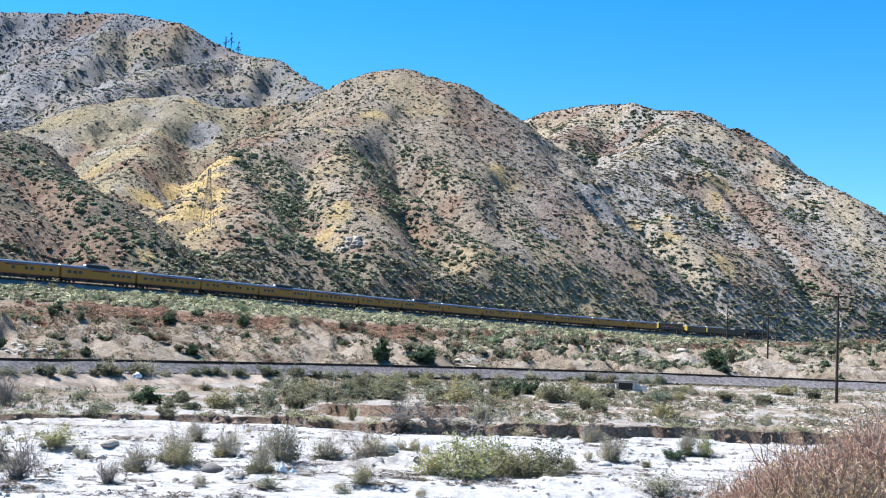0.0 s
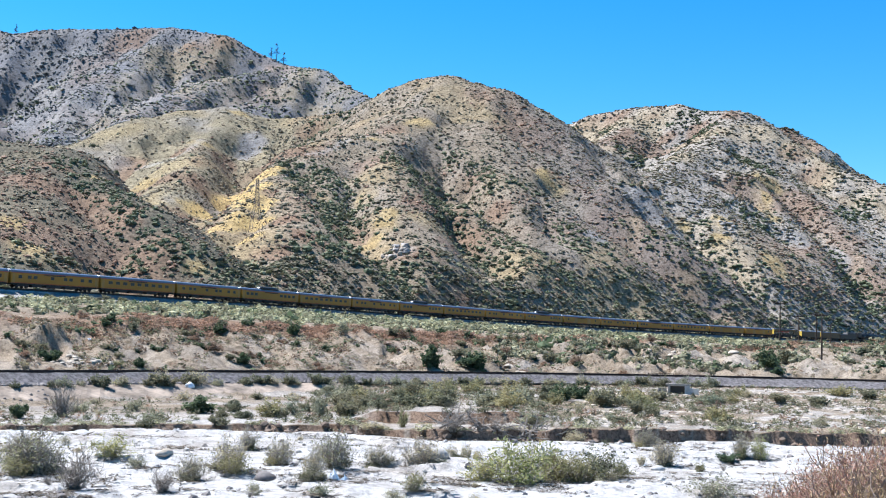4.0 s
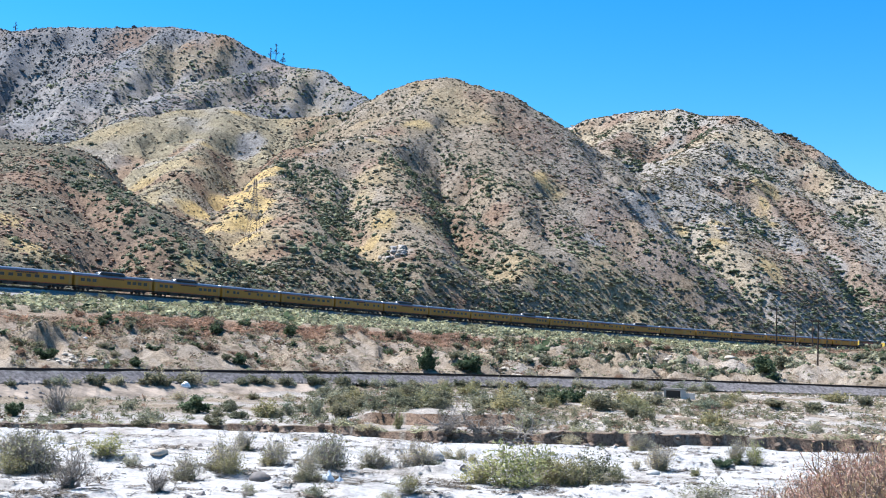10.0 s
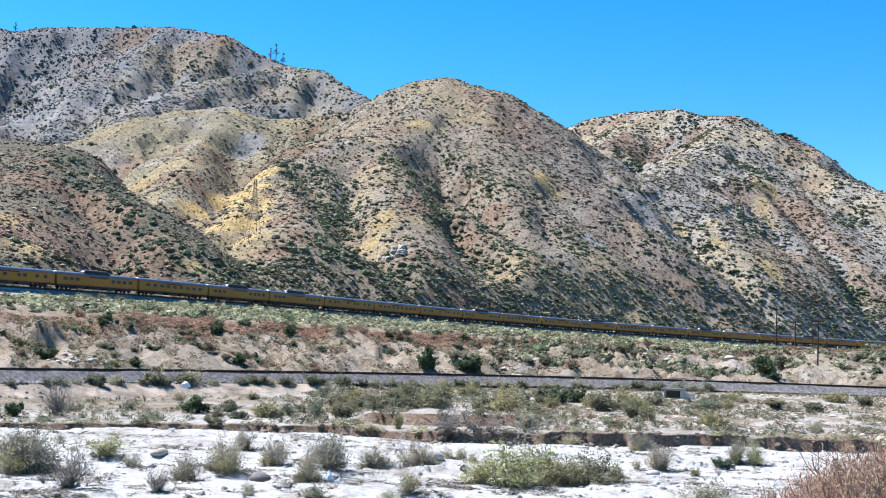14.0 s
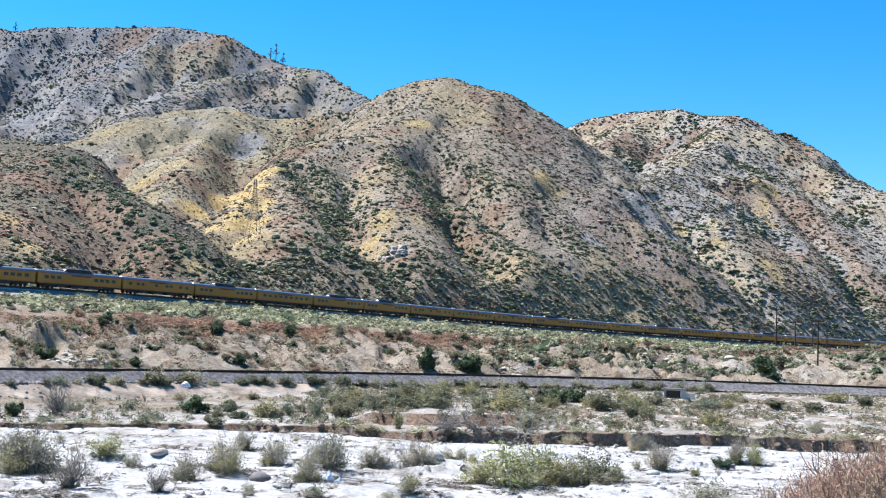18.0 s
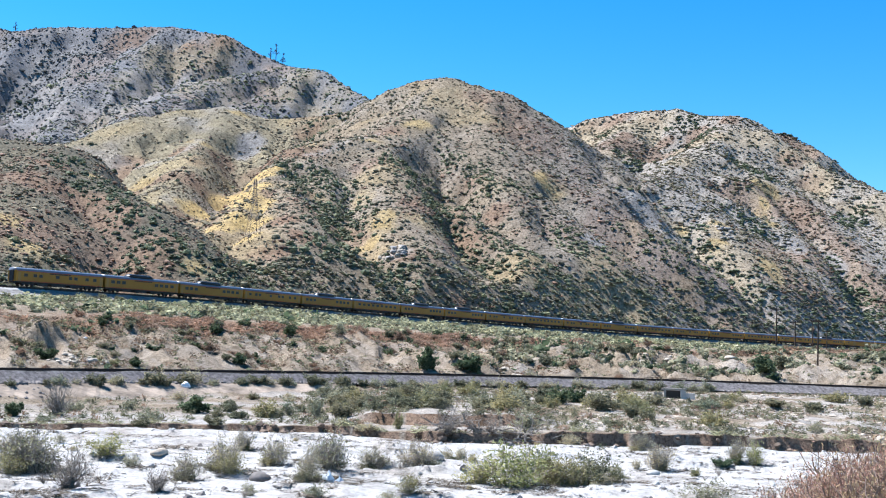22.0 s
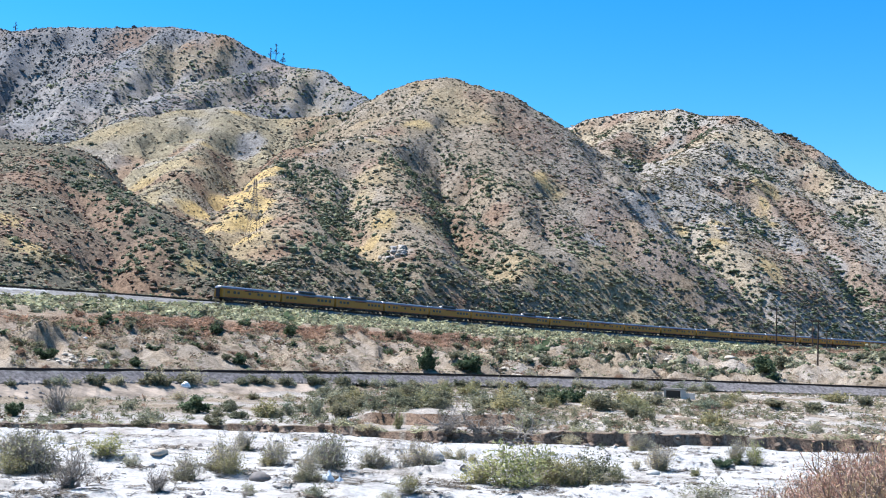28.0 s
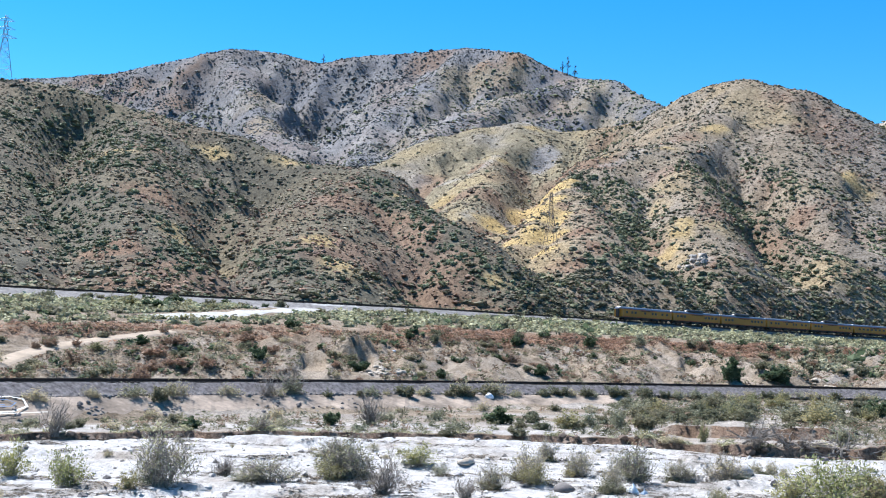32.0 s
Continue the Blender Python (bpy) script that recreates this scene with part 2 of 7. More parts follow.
ridge("brown_hill", 0.58, [0.8, (-700, 330, 150), (-384, 461, 132), (-349, 476, 129), (-322, 483, 127), (-278, 486, 113), (-234, 487, 101), (-193, 472, 85), (-159, 464, 81), (-133, 430, 64), (-105, 396, 50), (-85, 370, 37), (-72, 350, 24)])
ridge("brown_hill", 0.58, [(-278, 486, 113), (-216, 372, 67), (-171, 300, 36), (-150, 258, 22)])
ridge("brown_hill", 0.58, [(-159, 464, 81), (-151, 392, 57), (-130, 325, 34), (-116, 292, 22)])
ridge("brown_hill", 0.58, [(-349, 476, 129), (-254, 335, 62), (-183, 240, 25)])
ridge("back_mountain", 0.66, [0.85, (-2000, 1200, 330), (-1245, 1435, 372), (-1122, 1533, 397), (-1027, 1539, 399), (-931, 1541, 403), (-835, 1538, 415), (-733, 1534, 432), (-658, 1546, 425), (-597, 1549, 408), (-522, 1533, 411), (-442, 1517, 409), (-360, 1477, 403), (-280, 1423, 379), (-201, 1385, 335), (-149, 1291, 309), (-85, 1197, 257), (-37, 1119, 210)])
ridge("back_mountain", 0.66, [(-733, 1534, 432), (-625, 1363, 329), (-523, 1190, 242), (-426, 1068, 194)])
ridge("back_mountain", 0.66, [(-360, 1477, 403), (-377, 1296, 306), (-379, 1139, 235), (-341, 993, 170)])
ridge("back_mountain", 0.66, [(-201, 1385, 335), (-252, 1224, 280), (-275, 1065, 221), (-281, 939, 165)])
ridge("back_mountain", 0.66, [(-1027, 1539, 399), (-860, 1300, 290), (-700, 1080, 200)])
ridge("right_mountain", 0.6, [0.95, (0, 1130, 170), (92, 1096, 205), (137, 1071, 220), (175, 1045, 223), (206, 1019, 221), (226, 995, 212), (244, 970, 208), (261, 945, 192), (277, 919, 172), (305, 868, 142), (323, 840, 129), (344, 799, 114), (385, 735, 78), (440, 700, 40)])
ridge("right_mountain", 0.6, [(244, 970, 208), (204, 897, 167), (163, 824, 140), (135, 758, 118)])
ridge("right_mountain", 0.6, [(261, 945, 192), (254, 884, 144.7), (247, 813, 101.8), (239, 742, 68.4), (230, 682, 40), (226, 662, 28)])
ridge("right_mountain", 0.6, [(305, 868, 142), (296, 808, 99), (292, 745, 63), (294, 700, 40), (292, 684, 28)])
ridge("right_mountain", 0.6, [(175, 1045, 223), (136, 950, 174), (112, 873, 145)])
HILLS = list(RIDGES)


# deep gullies between the hills: line, depth, half width
RAVINES = [([(-150, 800), (-122, 690), (-118, 600), (-113, 520), (-112, 450)], 14, 16), ([(10, 640), (25, 599), (40, 566), (59, 551), (84, 546)], 8, 9), ([(64, 662), (80, 641), (102, 620), (125, 595), (134, 587)], 9, 9),
           ([(130, 715), (144, 689), (155, 662), (166, 630), (173, 616)], 9, 9), ([(240, 820), (246, 788), (249, 739), (249, 697), (247, 668)], 9, 10), ([(-20, 660), (-9, 628), (4, 576), (17, 536), (24, 505)], 8, 9), ([(-77, 599), (-61, 541), (-45, 498), (-33, 459)], 6, 9)]


def ridge_height(x, y, slope, lines):
    """Height of the slopes that fall away from the lines, and the distance to the nearest."""
    best, far = np.full(x.shape, -1e3), np.full(x.shape, 1e9)
    for line in lines:
        fall = slope
        if isinstance(line[0], float):
            fall, line = line[0], line[1:]
        for (ax, ay, az_), (bx, by, bz) in zip(line, line[1:]):
            ux, uy = bx - ax, by - ay
            q = np.clip(((x - ax) * ux + (y - ay) * uy) / (ux * ux + uy * uy), 0, 1)
            dist = np.hypot(x - ax - q * ux, y - ay - q * uy)
            z = az_ + q * (bz - az_) - fall * (np.sqrt(dist * dist + 14 ** 2) - 14)
            best = np.maximum(best, z)
            far = np.minimum(far, dist)
    return best, far


def long_slope(az):
    """How far the lining of the embankment reaches out: 1 along the curve, 0 on the straight."""
    return 1 - step(-9.0, -1.0, np.asarray(az, float))


def ledge_line(az):
    """How marked the second ledge behind the bank is, and how far off it runs."""
    az = np.asarray(az, float)
    return step(-4.5, -3, az) * (1 - step(4.5, 6, az)), 93.06 * (1 + 0.983 * ((wash_edge(az) + 0.02) / 86.0 - 1))


def road_distance(x, y, pts):
    best = np.full(np.shape(x), 1e9)
    for (ax, ay), (bx, by) in zip(pts, pts[1:]):
        ux, uy = bx - ax, by - ay
        q = np.clip(((x - ax) * ux + (y - ay) * uy) / (ux * ux + uy * uy), 0, 1)
        best = np.minimum(best, np.hypot(x - ax - q * ux, y - ay - q * uy))
    return best


def plain_height(x, y):
    az, d = np.degrees(np.arctan2(x, y)), np.hypot(x, y)
    rd, rz, cd, cz = rail_d(az), rail_z(az), crest_d(az), crest_z(az)
    ud, uz, we, bh = upper_d(az), upper_z(az), wash_edge(az), bank_h(az)
    bh = bh * (1 + 0.12 * value_noise(az * 0.8, 0 * az, 9) + 0.1 * value_noise(az * 2.3, 0 * az, 10))
    ls = long_slope(az)
    knots = [(0 * d, 5.4 + 0 * d), (0 * d + 9, 5.2 + 0 * d), (0 * d + 17, 3.9 + 0 * d), (0 * d + 30, 0.1 + 0 * d), (we - 0.26, 0 * d),
             (we, bh), (rd - 9 - 2.6 * ls, toe_z(az) - 0.2 * ls), (rd - 7.0 - 3.5 * ls, toe_z(az) + 0.1 - 0.25 * ls), (rd - 4.9, rz - 1.62), (rd - 3.8, rz - 1.6), (rd - 1.9, rz - 0.7), (rd + 1.9, rz - 0.7), (rd + 4.3, rz - 1.3), (rd + 5.0, rz - 1.0),
             (rd + 9, rz - 0.8), (cd - 4, cz - 0.5), (cd + 6, cz + 0.2), (ud - 18, uz - 2.55), (ud - 7.2, uz - 2.0), (ud - 6.2, uz - 1.9), (ud - 3.4, uz - 0.7),
             (ud + 8, uz - 0.7), (ud + 11, uz - 1.1), (ud + 12, uz - 0.8), (ud + 60, uz + 2.0), (ud + 400, uz + 10), (ud + 5000, uz + 10)]
    out = np.zeros_like(d)
    for (d0, z0), (d1, z1) in zip(knots, knots[1:]):
        q = (d - d0) / np.maximum(d1 - d0, 1e-6)
        out = np.where((d >= d0) & (d < d1), z0 + q * (z1 - z0), out)
    # a second, higher ledge behind the bank
    ledge, back = ledge_line(az)
    rise = np.clip((d - back) / 0.2, 0, 1) - 0.5
    out = out + ledge * 1.25 * rise * (d > we - 0.4) * (1 - step(back + 6, back + 22, d)) * np.where(rise < 0, 0.4, 1.0)
    # roughness: none on the track beds
    bed = np.minimum(np.abs(d - rd) / 6, 1) ** 2 * np.minimum(np.abs(d - ud - 2) / 10, 1) ** 2
    bluff = step(rd + 7, rd + 16, d) * (1 - step(cd - 3, cd + 8, d))
    bluff = bluff * step(2.5, 7, road_distance(x, y, ROADS["dirt_road"][0]))
    terrace = step(we, we + 3, d) * (1 - step(rd - 12, rd - 8, d))
    wash = step(26, 34, d) * (1 - step(we - 3, we - 0.5, d))
    bluff = bluff * (1 + 0.8 * step(-4, 6, az))
    out = out + bluff * (1.2 * fbm(x / 14, y / 14, 4, 11) - 2.2 * np.abs(fbm((x + 0.4 * y) / 7, y / 16, 4, 12)) - 0.9 * np.abs(fbm((x + 0.5 * y) / 2.6, y / 7, 3, 14)) + 0.9)
    for px, py, deep, r in PITS:
        out = out - deep * np.exp(-((x - px) ** 2 + (y - py) ** 2) / (r * r))
    for head, deep, wide, d0, long in GULLIES:
        u = np.radians(az - head) * d + 0.4 * value_noise(d / 3.0, 0 * d + head, 15)
        cut = step(-0.7, 0.5, u) * (1 - step(0.9 * wide, 1.9 * wide, u))
        floor_z = np.minimum(out, rz - 0.5 + 0.05 * (d - rd))
        out = np.maximum(out - deep * cut * step(rd + d0 - 1, rd + d0 + 2, d) * (1 - step(rd + d0 + long - 3, rd + d0 + long, d)), floor_z)
    for px, py, tall, r in MOUNDS:
        far = np.hypot(x - px, y - py) / r + 0.5 * fbm(x / 2.5, y / 2.5, 3, 13)
        out = out + 0.75 * tall * (1 - step(0.3, 1.2, far))
    out = out + terrace * (0.12 + 0.16 * step(6, 12, az)) * fbm(x / 5, y / 5, 4, 21) + terrace * 0.3 * step(7, 12, az) * np.maximum(fbm(x / 2.2, y / 3.5, 3, 22), 0) + wash * (0.14 * fbm(x / 4, y / 3, 4, 31) + 0.26 * step(-0.02, 0.02, fbm(x / 16, y / 4.5, 3, 32)) + 0.2 * step(0.22, 0.25, fbm(x / 11, y / 3.5, 3, 33)))
    out = out + bed * step(cd, cd + 10, d) * 0.5 * fbm(x / 12, y / 12, 3, 41)
    return out


def land(x, y):
    """Height, hill index (-1 on the flat) and distance from the nearest ridge."""
    x, y = np.asarray(x, float), np.asarray(y, float)
    base = plain_height(x, y)
    d, az = np.hypot(x, y), np.degrees(np.arctan2(x, y))
    wx = x + 16 * fbm(x / 130, y / 130, 3, 51)
    wy = y + 16 * fbm(x / 130, y / 130, 3, 61)
    wx, wy = x + (wx - x) * 0.35, y + (wy - y) * 0.35
    room = 0.42 * np.maximum(d - upper_d(az) - 13, 0)
    tops, fars = [], []
    for name in HILLS:
        slope, lines = RIDGES[name]
        h, far = ridge_height(wx, wy, slope, lines)
        tops.append(h)
        fars.append(far)
    tops, fars = np.array(tops), np.array(fars)
    k = 3.0
    m = tops.max(0)
    hill = m + k * np.log(np.exp((tops - m) / k).sum(0))
    far = fars.min(0)
    rough = step(4, 45, far)
    size = np.where(d > 950, 2.2, 1.0)
    rough = rough * np.where(tops.argmax(0) == 2, 0.8, 1.0)
    gully = np.abs(fbm(wx / (46 * size), wy / (80 * size), 4, 71))
    hill = hill + size * rough * 4.2 * (0.3 - np.abs(fbm(wx / (17 * size) + 5, wy / (34 * size), 3, 75)))
    hill = hill + size * np.where(tops.argmax(0) == 3, 1.5, 1.0) * rough * (14 * (0.28 - gully)) + size * (0.5 + rough) * 1.2 * fbm(x / (12 * size), y / (12 * size), 3, 81)
    over = np.maximum(hill - base, 0)
    z = base + over / (1 + (over / (1.3 * room + 1e-3)) ** 16) ** (1 / 16)
    z = z + (over > 0) * np.minimum(0.3 * room, 13) * 1.6 * (0.05 - np.abs(fbm((0.75 * wx + 0.66 * wy) / 44, (0.66 * wx - 0.75 * wy) / 130, 4, 77))) * step(8, 36, far)
    for line, deep, wide in RAVINES:
        z = z - (over > 0) * deep * np.exp(-(road_distance(wx, wy, line) / wide) ** 2)
    which = np.where((over > 0) & (room > 0), tops.argmax(0), -1)
    return z, which, far


def ground_at(x, y):
    return float(land(np.array([x]), np.array([y]))[0][0])


def blob(x, y, cx, cy, rx, ry, turn=0.0):
    c, s = math.cos(turn), math.sin(turn)
    u, v = ((x - cx) * c + (y - cy) * s) / rx, (-(x - cx) * s + (y - cy) * c) / ry
    return 1 - step(0.55, 1.15, np.hypot(u, v) + 0.35 * fbm(x / 13, y / 13, 3, 91))


def cover(x, y, which, far):
    """What grows or lies on the ground: sand, straw, rust-coloured grass, bare rock, and how thick the thickets are.
    Rust also darkens shaded faces.
    """
    az, d = np.degrees(np.arctan2(x, y)), np.hypot(x, y)
    we, rd, cd, ud = wash_edge(az), rail_d(az), crest_d(az), upper_d(az)
    patch = fbm(x / 6, y / 6, 4, 101)
    sand = step(22, 30, d) * (1 - step(we - 0.34, we - 0.25, d)) * np.clip(1.05 + 0.9 * fbm(x / 3.2, y / 5, 4, 102), 0.25, 1)
    sand = np.maximum(sand, step(we, we + 2, d) * (1 - step(rd - 10, rd - 6, d)) * step(-0.15, 0.3, patch) * np.where(az < -12, 0.3, np.where(az > 3, 0.5, 0.45)))
    sand = np.maximum(sand, 0.7 * step(we + 0.3, we + 1.5, d) * (1 - step(we + 9, we + 17, d)) * (1 - step(-6, -2, az)) * np.clip(0.75 + 1.2 * fbm(x / 9, y / 2.5, 3, 105), 0, 1))
    sand = np.maximum(sand, step(rd + 6, rd + 9, d) * (1 - step(cd - 12, cd, d)) * step(0.15, 0.5, patch) * 0.12)
    streak = step(0.12, 0.3, fbm((x + 0.5 * y) / 2.2, y / 6, 3, 104))
    sand = np.maximum(sand, step(rd + 6, rd + 9, d) * (1 - step(cd - 14, cd - 6, d)) * streak * 0.16)
    rust = step(cd - 16, cd - 6, d) * (1 - step(cd + 8, cd + 26, d)) * np.clip(0.75 + patch, 0, 1) * (0.45 + 0.55 * step(-20, -15, az))
    face = step(we - 0.34, we - 0.25, d) * (1 - step(we + 0.02, we + 0.3, d))
    slump = step(0.72, 0.85, value_noise(az * 3.6, 0 * az, 103))
    ledge, back = ledge_line(az)
    face = np.maximum(face, ledge * step(back - 0.3, back - 0.1, d) * (1 - step(back + 0.4, back + 0.7, d)))
    sand = sand * (1 - face)
    # bank and ledge faces get a darker earth colour to deepen their shade
    rust = np.maximum(rust, 0.85 * face * (1 - slump))
    sand = np.maximum(sand, 0.1 * face * slump)
    hilly = (which >= 0) * 1.0
    straw = 0.6 * step(0.05, 0.5, fbm(x / 40, y / 40, 3, 111)) * hilly * np.where(which == 2, 0.3, 1.0)
    rust = np.maximum(rust, hilly * 0.75 * step(-0.02, 0.42, fbm(x / 50, y / 50, 3, 121)) * np.where((which == 2) & (x < -150), 0.3, 1.0))
    for b in STRAW_PATCHES:
        straw = np.maximum(straw, blob(x, y, *b) * np.clip(1.0 + 0.9 * fbm(x / 7, y / 7, 3, 112), 0.45, 1))
    for b in GOLD_PATCHES:
        straw = np.maximum(straw, 1.6 * blob(x, y, *b) * np.clip(1.0 + 0.6 * fbm(x / 7, y / 7, 3, 112), 0.6, 1.1))
    for b in RUST_PATCHES:
        rust = np.maximum(rust, 0.85 * blob(x, y, *b))
    rust = rust * (1 - 0.8 * np.minimum(straw, 1))
    rock = 0.5 * step(0.15, 0.5, fbm(x / 60, y / 60, 4, 131)) * hilly * np.where(which == 2, 0.15, np.where(which == 1, 0.6, 1.0))
    straw, rust = np.where(which == 3, 0.2, 1.0) * straw, np.where(which == 3, 0.45, 1.0) * rust
    for b in FAR_STRAW:
        straw = np.maximum(straw, 0.6 * blob(x, y, *b) * np.clip(0.9 + 1.2 * fbm(x / 25, y / 25, 3, 113), 0.2, 1))
    for b in FAR_BROWN:
        rust = np.maximum(rust, 0.75 * blob(x, y, *b) * np.clip(0.9 + 1.2 * fbm(x / 25, y / 25, 3, 114), 0.2, 1))
    rock = np.maximum(rock, 0.45 * step(0, 90, x) * hilly * (1 - 0.6 * step(820, 930, d)))
    rock = np.where(d > 950, np.maximum(rock, 0.5 * step(-0.1, 0.4, fbm(x / 120, y / 120, 4, 132))), rock)
    rock = rock * (1 - np.minimum(straw, 1)) * np.where(which == 4, 1 - 0.8 * rust, 1.0)
    for b in SCREE_PATCHES:
        rock = np.maximum(rock, 0.95 * blob(x, y, *b))
    rock = np.maximum(rock, 0.12 * face)
    thick = 0.5 * step(20, 45, far + 10 * fbm(x / 30, y / 30, 3, 141)) * hilly * step(0.0, 0.4, fbm(x / 45, y / 70, 3, 142))
    foot = step(10, 50, x) * (1 - step(40, 120, d - ud + 40 * fbm(x / 30, y / 30, 3, 145)))
    thick = np.maximum(thick, 0.3 * hilly * foot)
    for wide, line in THICKETS:
        near = road_distance(x, y, line) + 0.9 * wide * fbm(x / 16, y / 16, 4, 143)
        thick = np.maximum(thick, hilly * (1 - step(0.2 * wide, 1.25 * wide, near)) * 0.9)
    for line in TRAILS:
        sand = np.maximum(sand, 0.28 * (1 - step(1.5, 3.5, road_distance(x, y, line) + fbm(x / 9, y / 9, 2, 144))))
    for b in SAND_PATCHES:
        sand = np.maximum(sand, 0.3 * blob(x, y, *b))
    return sand, straw, rust, rock, thick * (1 - 0.8 * np.minimum(straw, 1))


# where the ground cover changes, in metres: east, north, half width, half depth
GOLD_PATCHES = [(-124, 577, 14, 14), (-120, 635, 14, 20), (-100, 594, 14, 20), (-91, 461, 14, 14), (-81, 476, 13, 18), (-86, 511, 14, 22), (-97, 545, 16, 28), (-75, 433, 9, 9), (-92, 603, 8, 10)]
STRAW_PATCHES = [(-171, 786, 13, 10), (-181, 664, 14, 12), (-133, 435, 5, 6), (-161, 875, 13, 6), (-41, 571, 8, 12), (-28, 519, 9, 17), (-32, 496, 6, 9), (59, 677, 12, 9), (65, 673, 9, 8), (165, 699, 14, 10), (163, 675, 9, 14), (144, 695, 6, 8), (232, 830, 14, 11), (218, 791, 9, 22), (215, 754, 9, 11), (188, 657, 9, 25), (-74, 349, 6, 5), (-112, 316, 12, 12), (-130, 340, 9, 10), (-45, 675, 11, 5), (-17, 720, 11, 9)]
STRAW_PATCHES += [(-244, 403, 14, 6), (-230, 462, 15, 8), (-196, 469, 12, 8), (-166, 324, 13, 14), (200, 560, 70, 50)]
RUST_PATCHES = [(-126, 396, 15, 11), (-140, 390, 9, 12), (-124, 344, 10, 11), (-106, 376, 9, 8), (-149, 431, 10, 7), (-85, 640, 16, 10), (-83, 531, 5, 18), (-65, 465, 8, 14), (-68, 558, 7, 15), (-52, 434, 9, 10), (-17, 548, 7, 14), (28, 610, 9, 9), (-17, 463, 8, 7), (2, 499, 8, 8), (-41, 636, 13, 12), (-62, 414, 9, 8)]
# the first three paint the shade on the pale hill's east flank
RUST_PATCHES += [(-150, 700, 10, 34), (-140, 635, 8, 22), (-152, 770, 9, 28), (137, 954, 12, 13), (154, 977, 11, 10), (187, 970, 12, 10), (153, 1038, 21, 8), (209, 962, 13, 10), (276, 869, 18, 14), (200, 661, 8, 24), (249, 796, 9, 18), (-190, 349, 17, 12), (-133, 400, 13, 14), (-147, 402, 11, 12), (-168, 280, 11, 10), (-232, 416, 10, 6), (-113, 384, 11, 9)]
RUST_PATCHES += [(129, 1048, 16, 14), (150, 1030, 18, 9), (180, 1012, 14, 7), (148, 964, 11, 14), (236, 955, 10, 12), (271, 899, 12, 12)]
# olive ribs and brown heads of the far mountain
FAR_STRAW = [(-339, 1364, 40, 60), (-336, 1249, 36, 60), (-313, 1061, 40, 50), (-292, 1373, 40, 40), (-598, 1325, 36, 50), (-525, 1213, 40, 50), (-176, 1256, 40, 50), (-250, 1180, 40, 80), (-130, 1215, 40, 40)]
FAR_BROWN = [(-945, 1500, 60, 40), (-840, 1462, 60, 40), (-778, 1473, 40, 40), (-760, 1410, 36, 40), (-410, 1470, 50, 30), (-300, 1400, 40, 20), (-200, 1350, 30, 30)]
SCREE_PATCHES = [(-519, 1436, 12, 30), (-428, 1231, 14, 40), (-627, 1293, 22, 40), (-373, 1080, 8, 30), (-424, 1225, 11, 24), (-475, 1398, 14, 16), (-142, 820, 12, 18), (119, 702, 15, 14), (124, 694, 10, 11), (78, 601, 9, 15), (162, 726, 10, 11), (250, 736, 7, 19), (220, 726, 8, 17)]
SAND_PATCHES = [(12, 187, 6, 3.5), (48, 221, 4, 4), (56, 216, 4, 4), (63.5, 205, 5, 4), (70, 206, 5, 4), (80, 212, 7, 4), (-43.5, 138, 3, 3), (36, 126, 6, 5), (44, 121, 6, 5), (-19, 467, 7, 8)]
# worn trails along the ridges
TRAILS = [[(-78, 640), (-65, 661), (-59, 671), (-51, 682), (-44, 707)], [(-198, 730), (-176, 715), (-169, 743), (-172, 800)]]
# gullies choked with dark green brush: half width and line
THICKETS = [(17, [(-81, 609), (-72, 597), (-60, 561), (-50, 532), (-43, 505), (-36, 470)]), (18, [(-23, 630), (-9, 646), (0, 602), (7, 576), (18, 544), (26, 515)]), (13, [(4, 685), (17, 666), (26, 635), (37, 638)]),
            (13, [(-144, 443), (-125, 410), (-108, 389), (-97, 375), (-86, 360), (-75, 352)]), (7, [(-62, 604), (-58, 596)]), (7, [(-46, 580), (-39, 557)]), (14, [(-44, 440), (-28, 434), (-18, 444)]),
            (16, [(31, 544), (43, 524), (60, 529), (84, 546)]), (14, [(66, 598), (76, 579), (92, 566)]), (9, [(104, 643), (114, 632)]), (11, [(150, 694), (152, 678), (157, 656), (170, 630)]), (9, [(188, 758), (196, 747), (202, 726)]), (12, [(112, 628), (131, 611), (145, 600)])]
THICKETS += [(9, [(135, 1022), (140, 993)]), (8, [(140, 928), (152, 943)]), (10, [(198, 989), (210, 977)]), (10, [(279, 794), (301, 822)]), (5, [(-246, 778), (-239, 780)]), (5, [(-236, 796), (-231, 803)]), (8, [(-56, 421), (-44, 423)]),
             (9, [(191, 995), (205, 985)]), (9, [(215, 944), (205, 930)]), (9, [(152, 907), (165, 915)]), (10, [(222, 878), (238, 850)]), (12, [(-285, 455), (-255, 420), (-237, 398)]), (10, [(-162, 312), (-143, 273)]), (9, [(-131, 416), (-115, 392), (-96, 370)]), (14, [(-292, 424), (-294, 460), (-243, 422)]), (12, [(-234, 390), (-210, 389), (-199, 401)]), (12, [(-241, 352), (-209, 324), (-174, 282)]), (8, [(-176, 324), (-164, 318)]), (10, [(-146, 329), (-126, 305)]), (9, [(249, 739), (249, 697), (246, 662)])]


